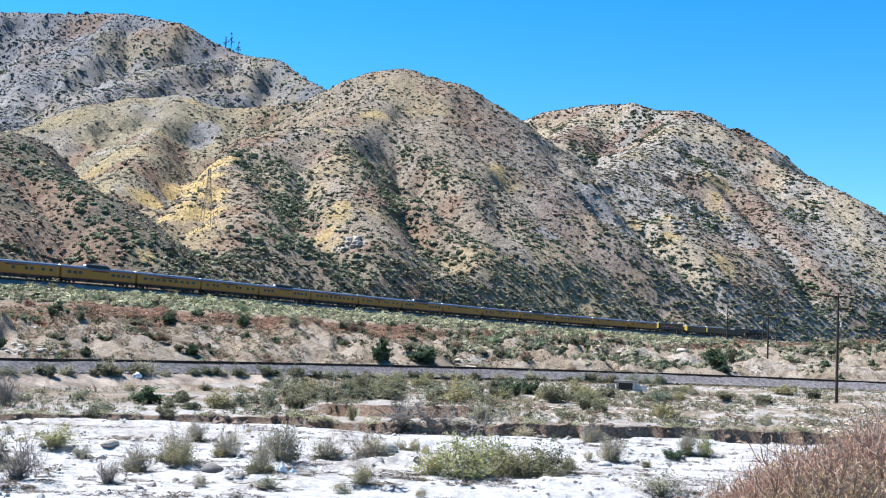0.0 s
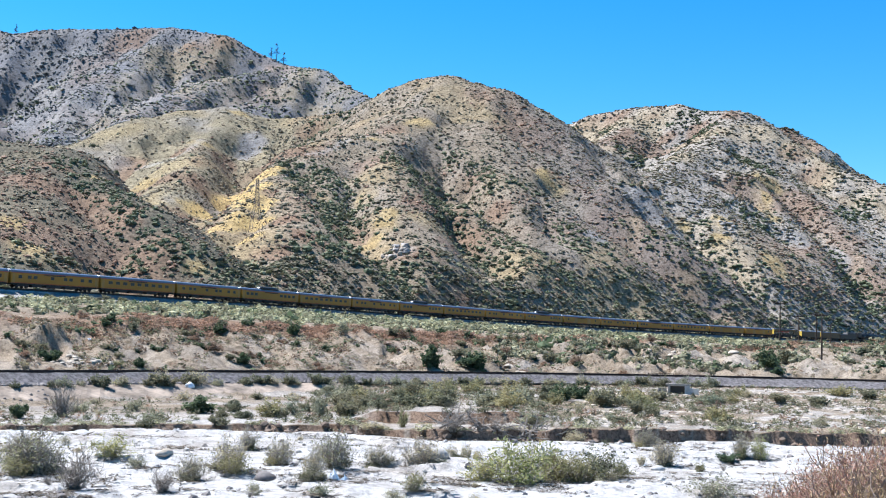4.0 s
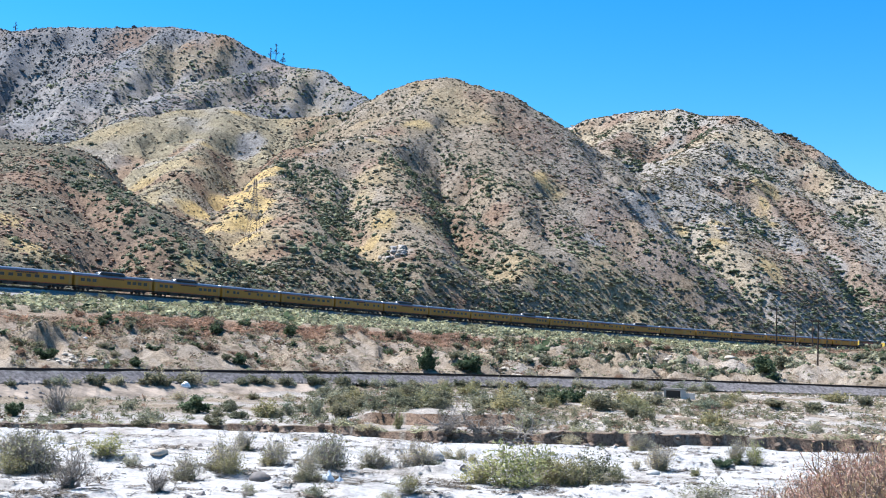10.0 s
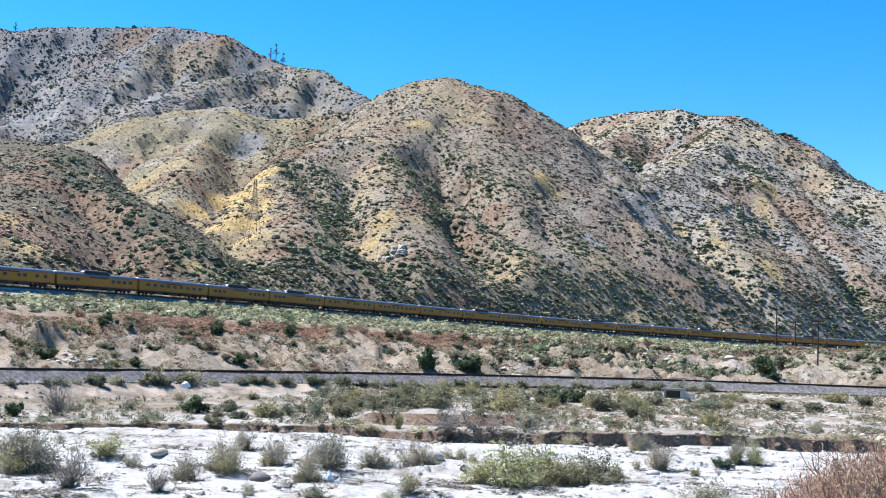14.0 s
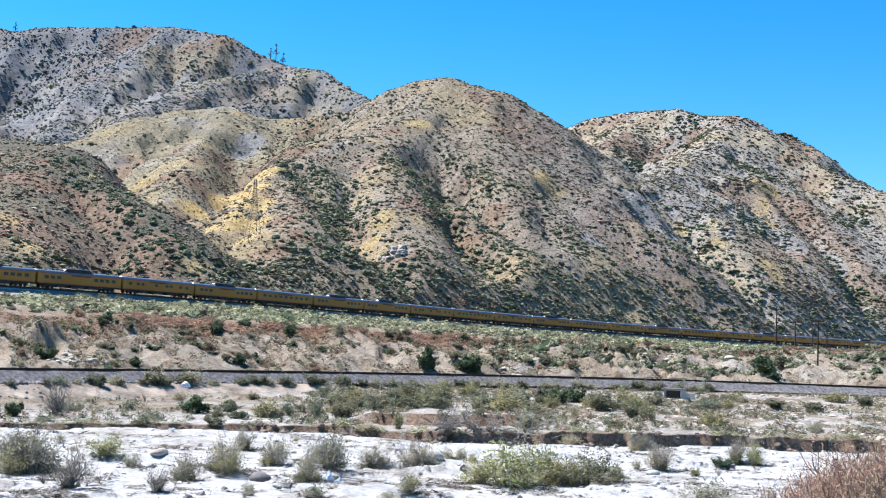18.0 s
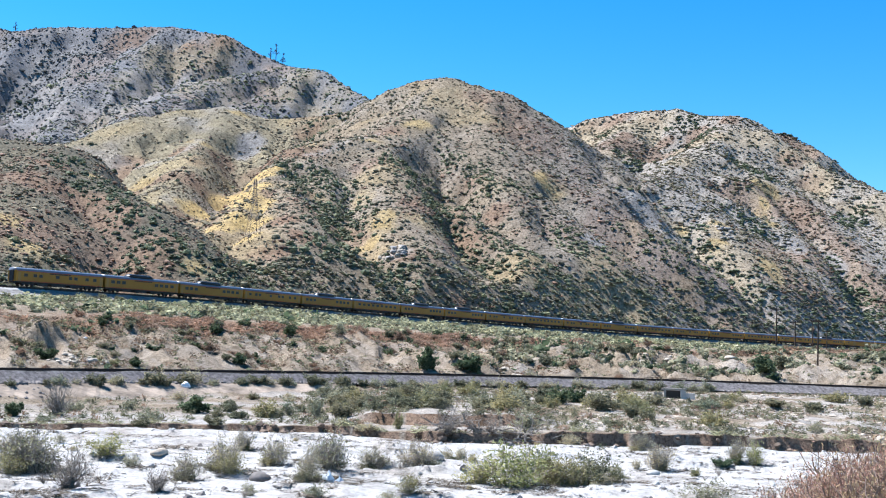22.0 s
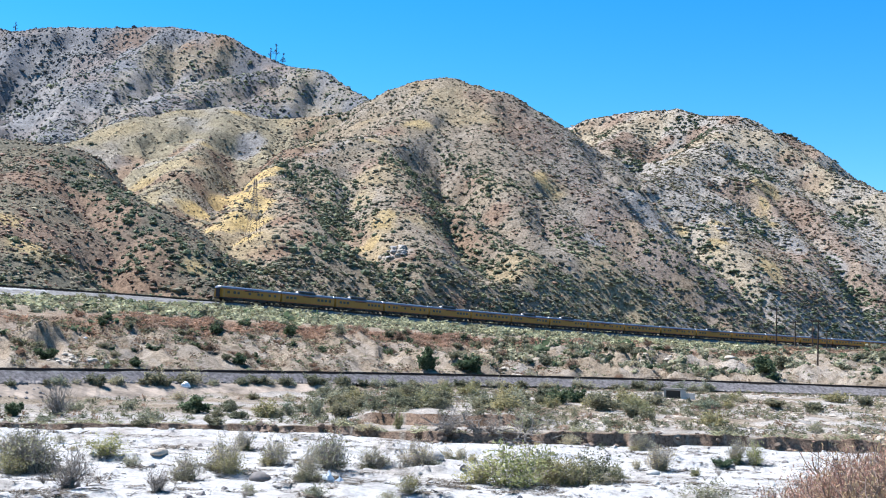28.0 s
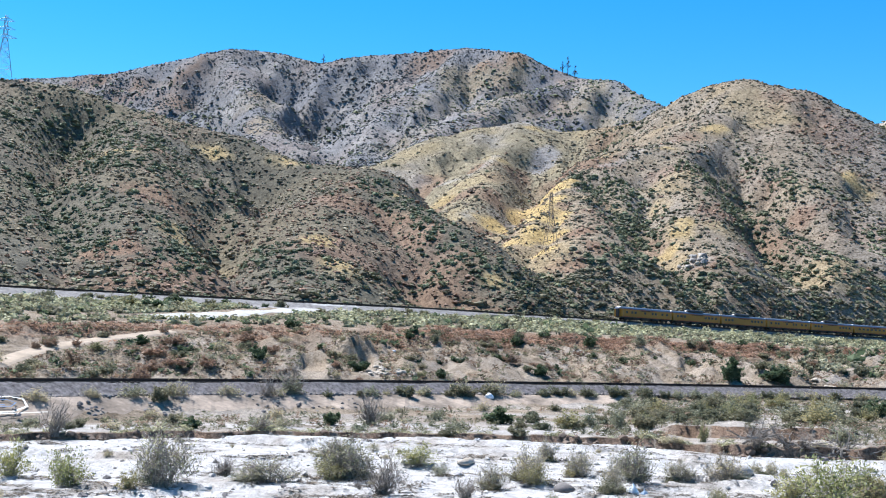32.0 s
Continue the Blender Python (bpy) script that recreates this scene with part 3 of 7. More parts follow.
def mesh_object(name, verts, faces, material, smooth=True):
    me = bpy.data.meshes.new(name)
    verts, faces = np.asarray(verts, np.float32), np.asarray(faces, np.int32)
    k = faces.shape[1]
    me.vertices.add(len(verts))
    me.vertices.foreach_set("co", verts.ravel())
    me.loops.add(faces.size)
    me.loops.foreach_set("vertex_index", faces.ravel())
    me.polygons.add(len(faces))
    me.polygons.foreach_set("loop_start", np.arange(0, faces.size, k, dtype=np.int32))
    me.polygons.foreach_set("use_smooth", np.full(len(faces), smooth))
    me.update(calc_edges=True)
    if material:
        me.materials.append(material)
    return new(name, me)


def build_land():
    az = np.r_[np.arange(-180, -44, 4.0), np.arange(-44, 31, 0.135), np.arange(31, 180, 4.0), 180.0]
    dd = np.r_[0.01, 2, 4, 7, 10, 13, 17, 20, 24, 28, 32, 36, 40, np.arange(43, 85, 0.6), 85.3, 85.6, 85.69, 85.74, 85.96, 86.0, 86.05, 86.25, np.arange(86.7, 92.7, 0.55), 92.8, 92.95, 93.05, 93.3, 93.4, 93.55, np.arange(93.9, 112, 0.55), np.arange(112, 330, 1.25), np.arange(330, 1000, 3.6), np.arange(1000, 2100, 12), np.geomspace(2100, 4900, 14)]
    A, D = np.meshgrid(np.radians(az), dd, indexing="ij")
    follow = step(36, 60, D) * (1 - step(90, 130, D))
    D = D * (1 + follow * ((wash_edge(az) + 0.02) / 86.0 - 1)[:, None])
    shift = 0.4 * (1 - step(0, 9, D))
    x, y = (np.sin(A) * D + shift).ravel(), (np.cos(A) * D - shift).ravel()
    z, which, far = land(x, y)
    sand, straw, rust, rock, _ = cover(x, y, which, far)
    na, nd = len(az), len(dd)
    i, j = np.meshgrid(np.arange(na - 1), np.arange(nd - 1), indexing="ij")
    q = (i * nd + j).ravel()
    faces = np.stack([q, q + 1, q + nd + 1, q + nd], 1)[:, ::-1]
    owner = which[faces].max(1)
    verts = np.stack([x, y, z], 1)
    colour = np.stack([sand, straw, rust, rock], 1).astype(np.float32)
    labels = {"ground": "pale sandy valley floor with a white dry wash and earth banks",
              "pale_hill": "rounded straw-coloured hill with scattered scrub", "central_hill": "steep conical hill dotted with dark scrub and straw grass",
              "brown_hill": "brown hillside covered with dry rust-coloured scrub", "back_mountain": "grey rocky mountain ridge thinly covered with scrub",
              "right_mountain": "long grey-brown mountain dotted with dark scrub"}
    for k, name in enumerate(["ground"] + HILLS):
        mine = faces[owner == k - 1]
        used, inv = np.unique(mine, return_inverse=True)
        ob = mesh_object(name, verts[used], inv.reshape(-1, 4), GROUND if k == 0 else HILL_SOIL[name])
        layer = ob.data.color_attributes.new("cover", "FLOAT_COLOR", "POINT")
        layer.data.foreach_set("color", colour[used].ravel())
        tagged(ob, labels[name], "ground" if k == 0 else "hill", kind="structure")


build_land()


# ---- building helpers ----
def part(name, bm, material, parent=None, label="", smooth=False):
    """Links a bmesh as one mesh object under a thing or a part."""
    me = bpy.data.meshes.new(name)
    bmesh.ops.recalc_face_normals(bm, faces=bm.faces)
    bm.to_mesh(me)
    bm.free()
    if smooth:
        me.polygons.foreach_set("use_smooth", [True] * len(me.polygons))
    me.materials.append(material)
    ob = new(name, me)
    ob.parent = parent
    if label:
        ob["label"] = label
    return ob


def piece(name, me, parent, m):
    """Another object on a shared mesh."""
    ob = new(name, me)
    ob.parent = parent
    ob.matrix_basis = m
    return ob


def empty(name, m=None):
    ob = new(name)
    ob.empty_display_size = 0.3
    if m is not None:
        ob.matrix_basis = m
    return ob


def box(bm, cx, cy, cz, sx, sy, sz, bevel=0.0, turn=None):
    made = bmesh.ops.create_cube(bm, size=1.0)["verts"]
    for v in made:
        v.co = Vector((v.co.x * sx, v.co.y * sy, v.co.z * sz))
    if bevel:
        edges = {e for v in made for e in v.link_edges}
        got = bmesh.ops.bevel(bm, geom=list(edges), offset=bevel, segments=1, affect="EDGES")
        made = list({v for f in got["faces"] for v in f.verts} | {v for v in made if v.is_valid})
    for v in made:
        if turn is not None:
            v.co = turn @ v.co
        v.co += Vector((cx, cy, cz))
    return made


def rod(bm, a, b, r0, r1=None, sides=6):
    a, b = Vector(a), Vector(b)
    r1 = r0 if r1 is None else r1
    q = (b - a).to_track_quat("Z", "Y").to_matrix()
    rings = []
    for c, r in ((a, r0), (b, r1)):
        rings.append([bm.verts.new(c + q @ Vector((r * math.cos(2 * math.pi * k / sides), r * math.sin(2 * math.pi * k / sides), 0))) for k in range(sides)])
    for k in range(sides):
        bm.faces.new((rings[0][k], rings[0][(k + 1) % sides], rings[1][(k + 1) % sides], rings[1][k]))
    bm.faces.new(rings[0][::-1])
    bm.faces.new(rings[1])


def loft(bm, sections, cap=True):
    rows = [[bm.verts.new(p) for p in s] for s in sections]
    n = len(rows[0])
    for r0, r1 in zip(rows, rows[1:]):
        for k in range(n):
            bm.faces.new((r0[k], r0[(k + 1) % n], r1[(k + 1) % n], r1[k]))
    if cap:
        bm.faces.new(rows[0][::-1])
        bm.faces.new(rows[-1])


def strip(bm, rows):
    """An open sheet through rows of points."""
    got = [[bm.verts.new(p) for p in r] for r in rows]
    for r0, r1 in zip(got, got[1:]):
        for k in range(len(r0) - 1):
            bm.faces.new((r0[k], r0[k + 1], r1[k + 1], r1[k]))


# ---- materials of the built things ----
BALLAST = plain("ballast_stone", (0.19, 0.172, 0.17), 0.95, 0, 14.0, 0.6, 0.1, 0.08)
PALE_BALLAST = plain("pale_ballast", (0.23, 0.215, 0.205), 0.95, 0, 7.0, 0.35, 0.1, 0.08)
SHOULDER = plain("shoulder_gravel", (0.25, 0.235, 0.225), 0.95, 0, 6.0, 0.35, 0.1, 0.05)
RAIL_STEEL = plain("rail_steel", (0.045, 0.03, 0.025), 0.6, 0.4, 5.0, 0.3)
TIE_WOOD = plain("tie_wood", (0.06, 0.045, 0.035), 0.9, 0, 12.0, 0.4)
POLE_WOOD = plain("pole_wood", (0.055, 0.038, 0.028), 0.9, 0, 10.0, 0.35)
CONCRETE = plain("concrete", (0.36, 0.32, 0.27), 0.9, 0, 3.0, 0.25, 0.2, 0.02)
PALE_CONCRETE = plain("pale_concrete", (0.48, 0.45, 0.41), 0.9, 0, 3.0, 0.2, 0.2, 0.02)
GALV = plain("galvanised_steel", (0.17, 0.14, 0.13), 0.6, 0.5, 2.0, 0.3)
PALE_GALV = plain("pale_galvanised_steel", (0.30, 0.33, 0.36), 0.5, 0.5, 2.0, 0.2)
APRON = plain("apron_concrete", (0.30, 0.243, 0.195), 0.95, 0, 2.2, 0.5, 0.1, 0.08)
YELLOW = plain("coach_yellow", (0.34, 0.165, 0.022), 0.5, 0, 1.2, 0.12, 0.25)
OCHRE = plain("worn_yellow", (0.30, 0.165, 0.035), 0.5, 0, 1.2, 0.2, 0.4)
# yellow of the sun-facing ends, with the sunlight put into the colour
SUNLIT_YELLOW = plain("sunlit_yellow", (0.72, 0.50, 0.09), 0.5, 0, 2.0, 0.1, 0.3)
TENDER_BROWN = plain("tender_brown", (0.10, 0.074, 0.045), 0.6, 0, 1.2, 0.25, 0.3)
ROOF_GREY = plain("roof_grey", (0.11, 0.13, 0.17), 0.36, 0.0, 1.5, 0.2, 0.7)
UNDER = plain("underframe", (0.05, 0.048, 0.05), 0.8, 0.2, 3.0, 0.35)
RED_LINE = plain("red_stripe", (0.34, 0.035, 0.025), 0.5, 0, 3.0, 0.1)
DARK_GLASS = plain("dark_glass", (0.015, 0.016, 0.018), 0.3, 0, 1.0, 0.1, 0.35)
LOCO_BLACK = plain("engine_black", (0.018, 0.018, 0.021), 0.45, 0.3, 2.0, 0.3, 0.5)
LOCO_GREY = plain("smokebox_grey", (0.10, 0.10, 0.105), 0.6, 0.3, 2.0, 0.3)
PALE_PAINT = plain("pale_paint", (0.72, 0.70, 0.64), 0.5, 0, 3.0, 0.1)
BLUE_PAINT = plain("blue_paint", (0.10, 0.17, 0.30), 0.6, 0, 4.0, 0.15)
BOULDER = plain("boulder", (0.46, 0.44, 0.41), 0.9, 0, 4.0, 0.35, 0.2, 0.04)
DARK_BOULDER = plain("dark_boulder", (0.20, 0.18, 0.17), 0.9, 0, 4.0, 0.35, 0.2, 0.04)
WHITE_ROCK = plain("white_rock", (0.46, 0.395, 0.32), 0.9, 0, 3.0, 0.35, 0.2, 0.06)
PLASTIC = plain("white_plastic", (0.78, 0.79, 0.8), 0.45, 0, 4.0, 0.15)
BLUE_PLASTIC = plain("blue_plastic", (0.45, 0.55, 0.66), 0.45, 0, 4.0, 0.2)
OPENING_SHADE = plain("opening_shade", (0.06, 0.055, 0.05), 0.95, 0, 3.0, 0.2)


# ---- the tracks ----
RAIL_SECTION = [(-0.075, 0), (0.075, 0), (0.06, 0.03), (0.02, 0.05), (0.02, 0.13), (0.04, 0.14), (0.04, 0.185), (-0.04, 0.185), (-0.04, 0.14), (-0.02, 0.13), (-0.02, 0.05), (-0.06, 0.03)]


def rail_line(name, line, offset, lift, parent):
    bm = bmesh.new()
    sections = []
    for k, p in enumerate(line):
        a, b = line[max(k - 1, 0)], line[min(k + 1, len(line) - 1)]
        t = Vector((b[0] - a[0], b[1] - a[1], 0)).normalized()
        side = Vector((t.y, -t.x, 0))
        sections.append([Vector(p) + side * (offset + u) + Vector((0, 0, lift * 1.35 + v * 1.35)) for u, v in RAIL_SECTION])
    loft(bm, sections)
    return part(name, bm, RAIL_STEEL, parent)


def bed(name, centre_d, centre_z, section, az_from, az_to, gap, material, label, jag=0.05):
    """Ballast that follows a track round the camera."""
    az = np.arange(az_from, az_to, gap)
    offs = []
    for (o0, z0), (o1, z1) in zip(section, section[1:]):
        n = max(1, int(abs(o1 - o0) / 0.35))
        offs += [(o0 + (o1 - o0) * k / n, z0 + (z1 - z0) * k / n) for k in range(n)]
    offs.append(section[-1])
    offs = np.array(offs)
    D = centre_d(az)[:, None] + offs[None, :, 0]
    Z = centre_z(az)[:, None] + offs[None, :, 1]
    A = np.radians(az)[:, None]
    X, Y = np.sin(A) * D, np.cos(A) * D
    Z = Z + jag * fbm(X / 0.7, Y / 0.7, 2, 201) + 2 * jag * fbm(X / 3, Y / 3, 2, 202)
    n, m = X.shape
    i, j = np.meshgrid(np.arange(n - 1), np.arange(m - 1), indexing="ij")
    q = (i * m + j).ravel()
    ob = mesh_object(name, np.stack([X, Y, Z], 2).reshape(-1, 3), np.stack([q, q + m, q + m + 1, q + 1], 1)[:, ::-1], material, False)
    return tagged(ob, label, "ballast", kind="structure")


def near_point(az):
    a, d = math.radians(az), float(rail_d(az))
    return Vector((math.sin(a) * d, math.cos(a) * d, float(rail_z(az))))


bed("ballast_near", rail_d, rail_z, [(-4.3, -1.42), (-3.6, -1.28), (-1.6, -0.27), (1.6, -0.27), (4.6, -0.95)], -46, 33, 0.2, BALLAST, "grey crushed-stone ballast under the near track")
bed("ballast_upper", upper_d, upper_z, [(-7.0, -1.72), (-2.9, -0.52), (8.2, -0.52), (11.5, -0.8)], -44, 25, 0.25, PALE_BALLAST, "pale grey ballast bed of the upper double track")

bed("service_road", upper_d, upper_z, [(-19, -2.75), (-18, -2.4), (-7.4, -1.72), (-6.8, -1.75)], -44, -13.5, 0.25, SHOULDER, "wide pale gravel shoulder below the upper track", 0.03)

near_line = [near_point(a) for a in np.arange(-46, 33, 0.5)]
near_track = tagged(empty("track_near"), "single rusty railway track on dark wooden ties", "railway track", kind="structure")
for side in (-0.76, 0.76):
    rail_line("rail", near_line, side, -0.185, near_track)
tie_bm = bmesh.new()
box(tie_bm, 0, 0, 0, 0.24, 2.6, 0.2, 0.02)
tie_first = part("tie", tie_bm, TIE_WOOD, near_track)
tie_me = tie_first.data
run = np.r_[0, np.cumsum([(b - a).length for a, b in zip(near_line, near_line[1:])])]
near_xyz = np.array(near_line)


def along(run_s, xyz, s):
    p = Vector([float(np.interp(s, run_s, xyz[:, k])) for k in range(3)])
    q = Vector([float(np.interp(s + 0.5, run_s, xyz[:, k])) for k in range(3)])
    return p, math.atan2(q.y - p.y, q.x - p.x)


n_ties = 300
for k in range(n_ties):
    s = 20 + k * 0.62
    p, turn = along(run, near_xyz, s)
    m = Matrix.Translation(p + Vector((0, 0, -0.355))) @ Matrix.Rotation(turn, 4, "Z")
    if k == 0:
        tie_first.matrix_basis = m
    else:
        piece("tie", tie_me, near_track, m)

for k, off in enumerate((0.0, -5.2)):
    t = tagged(empty("track_upper_%d" % (k + 1)), "railway track climbing along the foot of the hills", "railway track", kind="structure")
    line = TRACK_P[(TRACK_P[:, 1] > 60)][::4]
    shifted = []
    for i, p in enumerate(line):
        a, b = line[max(i - 1, 0)], line[min(i + 1, len(line) - 1)]
        d = Vector((b[0] - a[0], b[1] - a[1], 0)).normalized()
        shifted.append(Vector(p) + Vector((d.y, -d.x, 0)) * off)
    for side in (-0.76, 0.76):
        rail_line("rail", shifted, side, -0.185, t)
    tb = bmesh.new()
    for i in range(len(shifted) - 1):
        a, b = shifted[i], shifted[i + 1]
        turn = Matrix.Rotation(math.atan2(b.y - a.y, b.x - a.x), 3, "Z")
        for j in range(6):
            c = a.lerp(b, j / 6)
            box(tb, c.x, c.y, c.z - 0.34, 0.3, 2.7, 0.3, 0, turn)
    tagged(part("ties", tb, TIE_WOOD, t), kind="stuff")


# ---- the train ----
def side_profile(w, z0, z1):
    return [(-w, z0), (-w, z1), (w, z1), (w, z0)]


def hull(bm, length, ring, nose=0.0):
    """A body along x with the cross-section ring of (y, z)."""
    h = length / 2
    xs = [-h, -h + 0.12, h - 0.12, h]
    sc = [0.97, 1.0, 1.0, 0.97]
    loft(bm, [[Vector((x, y * s, z)) for y, z in ring] for x, s in zip(xs, sc)])


def roof_ring(w, z0, rise):
    out = []
    for k in range(9):
        a = math.pi * k / 8
        out.append((-w * math.cos(a), z0 + rise * math.sin(a) ** 0.8))
    return [(-w, z0 - 0.06)] + out + [(w, z0 - 0.06)]


def truck(parent, x, wheelbase=2.6, axles=2, r=0.46, name="truck", mat_=None):
    bm = bmesh.new()
    for y in (-1.05, 1.05):
        box(bm, x, y, 0.62, wheelbase + 0.9, 0.16, 0.34, 0.05)
        for k in range(axles):
            ax = x - wheelbase / 2 + wheelbase * k / (axles - 1)
            box(bm, ax, y * 1.06, 0.47, 0.36, 0.2, 0.36, 0.05)
    box(bm, x, 0, 0.68, 0.6, 2.0, 0.3, 0.04)
    frame_ob = part(name, bm, mat_ or UNDER, parent)
    for k in range(axles):
        ax = x - wheelbase / 2 + wheelbase * k / (axles - 1)
        for y in (-0.75, 0.75):
            wb = bmesh.new()
            rod(wb, (ax, y - 0.065, r), (ax, y + 0.065, r), r, r, 14)
            rod(wb, (ax, y - 0.09, r), (ax, y + 0.09, r), 0.14, 0.14, 8)
            part("wheel", wb, RAIL_STEEL, frame_ob)
    return frame_ob


def bars(parent, x0, x1, y, z, tall, material, name="lettering"):
    """A line of lettering too small to read, as plain bars."""
    bm = bmesh.new()
    x = x0
    rng = random.Random(int(abs(x0 * 10)) + 3)
    while x < x1:
        w = rng.uniform(0.35, 0.75)
        box(bm, x + w / 2, y, z, w * 0.8, 0.02, tall)
        x += w
    part(name, bm, material, parent)


def coach(kind):
    ob = empty("passenger_coach")
    L, W = 25.3, 1.5
    bm = bmesh.new()
    hull(bm, L, side_profile(W, 1.12, 3.52))
    part("body", bm, YELLOW, ob)
    bm = bmesh.new()
    hull(bm, L - 0.06, roof_ring(W + 0.015, 3.52, 0.72))
    roof = part("roof", bm, ROOF_GREY, ob, "blue-grey arched metal roof", True)
    for k in range(5):
        vb = bmesh.new()
        box(vb, -9.5 + 4.7 * k, 0.0, 4.26, 0.9, 0.7, 0.16, 0.05)
        part("roof_vent", vb, UNDER, roof)
    for y in (-1, 1):
        for z, t in ((3.44, 0.1), (1.2, 0.1)):
            sb = bmesh.new()
            box(sb, 0, y * (W + 0.012), z, L - 0.3, 0.03, t)
            part("stripe", sb, RED_LINE, ob)
    bm = bmesh.new()
    box(bm, 0, 0, 0.98, L - 0.5, 2.7, 0.28, 0.05)
    for x, l in ((-5.2, 3.0), (-0.6, 4.2), (4.6, 3.4)):
        box(bm, x, 0, 0.68, l, 2.5, 0.5, 0.06)
    part("underframe", bm, UNDER, ob)
    # windows
    if kind == "baggage":
        xs, ww, hh = [-9.5, 9.0], 0.8, 0.7
    elif kind == "dome":
        xs, ww, hh = [-10.2, -8.4, -6.6, 4.6, 6.4, 8.2, 10.2], 1.2, 0.75
    elif kind == "sleeper":
        xs, ww, hh = [-10.2, -7.6, -6.0, -1.2, 2.6, 4.2, 7.6, 10.0], 1.0, 0.7
    else:
        xs, ww, hh = [-9.6 + 2.4 * k for k in range(9)], 1.3, 0.7
    wm = bmesh.new()
    box(wm, 0, 0, 0, ww, 0.05, hh, 0.02)
    fm = bmesh.new()
    for dx, dz, sx, sz in ((0, hh / 2 + 0.03, ww + 0.14, 0.06), (0, -hh / 2 - 0.03, ww + 0.14, 0.06), (ww / 2 + 0.04, 0, 0.06, hh), (-ww / 2 - 0.04, 0, 0.06, hh)):
        box(fm, dx, 0, dz, sx, 0.07, sz)
    first = part("window", wm, DARK_GLASS, ob)
    trim = part("frame", fm, OCHRE, first)
    spots = [(x, y) for y in (-1, 1) for x in xs]
    for k, (x, y) in enumerate(spots):
        m = Matrix.Translation((x, y * (W + 0.012), 2.55))
        if k == 0:
            first.matrix_basis = m
        else:
            w = piece("window", first.data, ob, m)
            piece("frame", trim.data, w, Matrix.Identity(4))
    for y in (-1, 1):
        for x in (-11.9, 11.9) if kind != "baggage" else (-4.5, 4.5):
            db = bmesh.new()
            box(db, x, y * (W + 0.01), 2.2, 0.75 if kind != "baggage" else 2.2, 0.05, 2.05, 0.015)
            part("door", db, OCHRE, ob)
    if kind == "dome":
        bm = bmesh.new()
        ring = [(-1.28, 4.0), (-1.2, 4.62), (-0.75, 4.86), (0, 4.92), (0.75, 4.86), (1.2, 4.62), (1.28, 4.0)]
        secs = []
        for x, s, lift in ((-4.6, 0.75, -0.62), (-3.9, 0.97, -0.1), (-3.4, 1, 0), (2.9, 1, 0), (3.4, 0.97, -0.1), (4.1, 0.75, -0.62)):
            secs.append([Vector((x, y * s, max(3.9, z + lift) if z > 4.1 else z)) for y, z in ring])
        loft(bm, secs)
        dome = part("dome", bm, DARK_GLASS, ob, "curved dark glass observation dome", True)
        for k in range(6):
            rb = bmesh.new()
            x = -3.2 + 1.2 * k
            for a, b in zip(ring, ring[1:]):
                rod(rb, (x, a[0] * 1.01, a[1] + 0.01), (x, b[0] * 1.01, b[1] + 0.01), 0.04, 0.04, 4)
            part("rib", rb, UNDER, dome)
    for x in (-9.2, 9.2):
        truck(ob, x)
    for x in (-1, 1):
        gb = bmesh.new()
        box(gb, x * (L / 2 + 0.22), 0, 2.35, 0.44, 1.1, 2.4, 0.04)
        part("gangway", gb, UNDER, ob)
    bars(ob, -3.6 if kind != "dome" else -3.0, 2.6, -W - 0.03, 3.2, 0.26, UNDER)
    bars(ob, -3.6 if kind != "dome" else -3.0, 2.6, W + 0.03, 3.2, 0.26, UNDER)
    return ob


def water_tender():
    ob = empty("water_tender")
    bm = bmesh.new()
    hull(bm, 14.6, side_profile(1.5, 1.1, 3.7))
    part("tank", bm, TENDER_BROWN, ob)
    bm = bmesh.new()
    hull(bm, 14.5, roof_ring(1.5, 3.7, 0.4))
    part("roof", bm, ROOF_GREY, ob, "", True)
    bm = bmesh.new()
    box(bm, -7.36, 0, 2.5, 0.06, 2.9, 2.4)
    part("end_panel", bm, SUNLIT_YELLOW, ob, "yellow end panel, coloured brighter as if sunlit")
    for x in (-4.0, 0.0, 4.0):
        hb = bmesh.new()
        rod(hb, (x, 0, 4.0), (x, 0, 4.3), 0.4, 0.36, 12)
        part("hatch", hb, ROOF_GREY, ob)
    bm = bmesh.new()
    box(bm, 0, 0, 0.95, 14.4, 2.6, 0.3, 0.04)
    part("underframe", bm, UNDER, ob)
    for x in (-4.6, 4.6):
        truck(ob, x, 3.2, 3)
    return ob


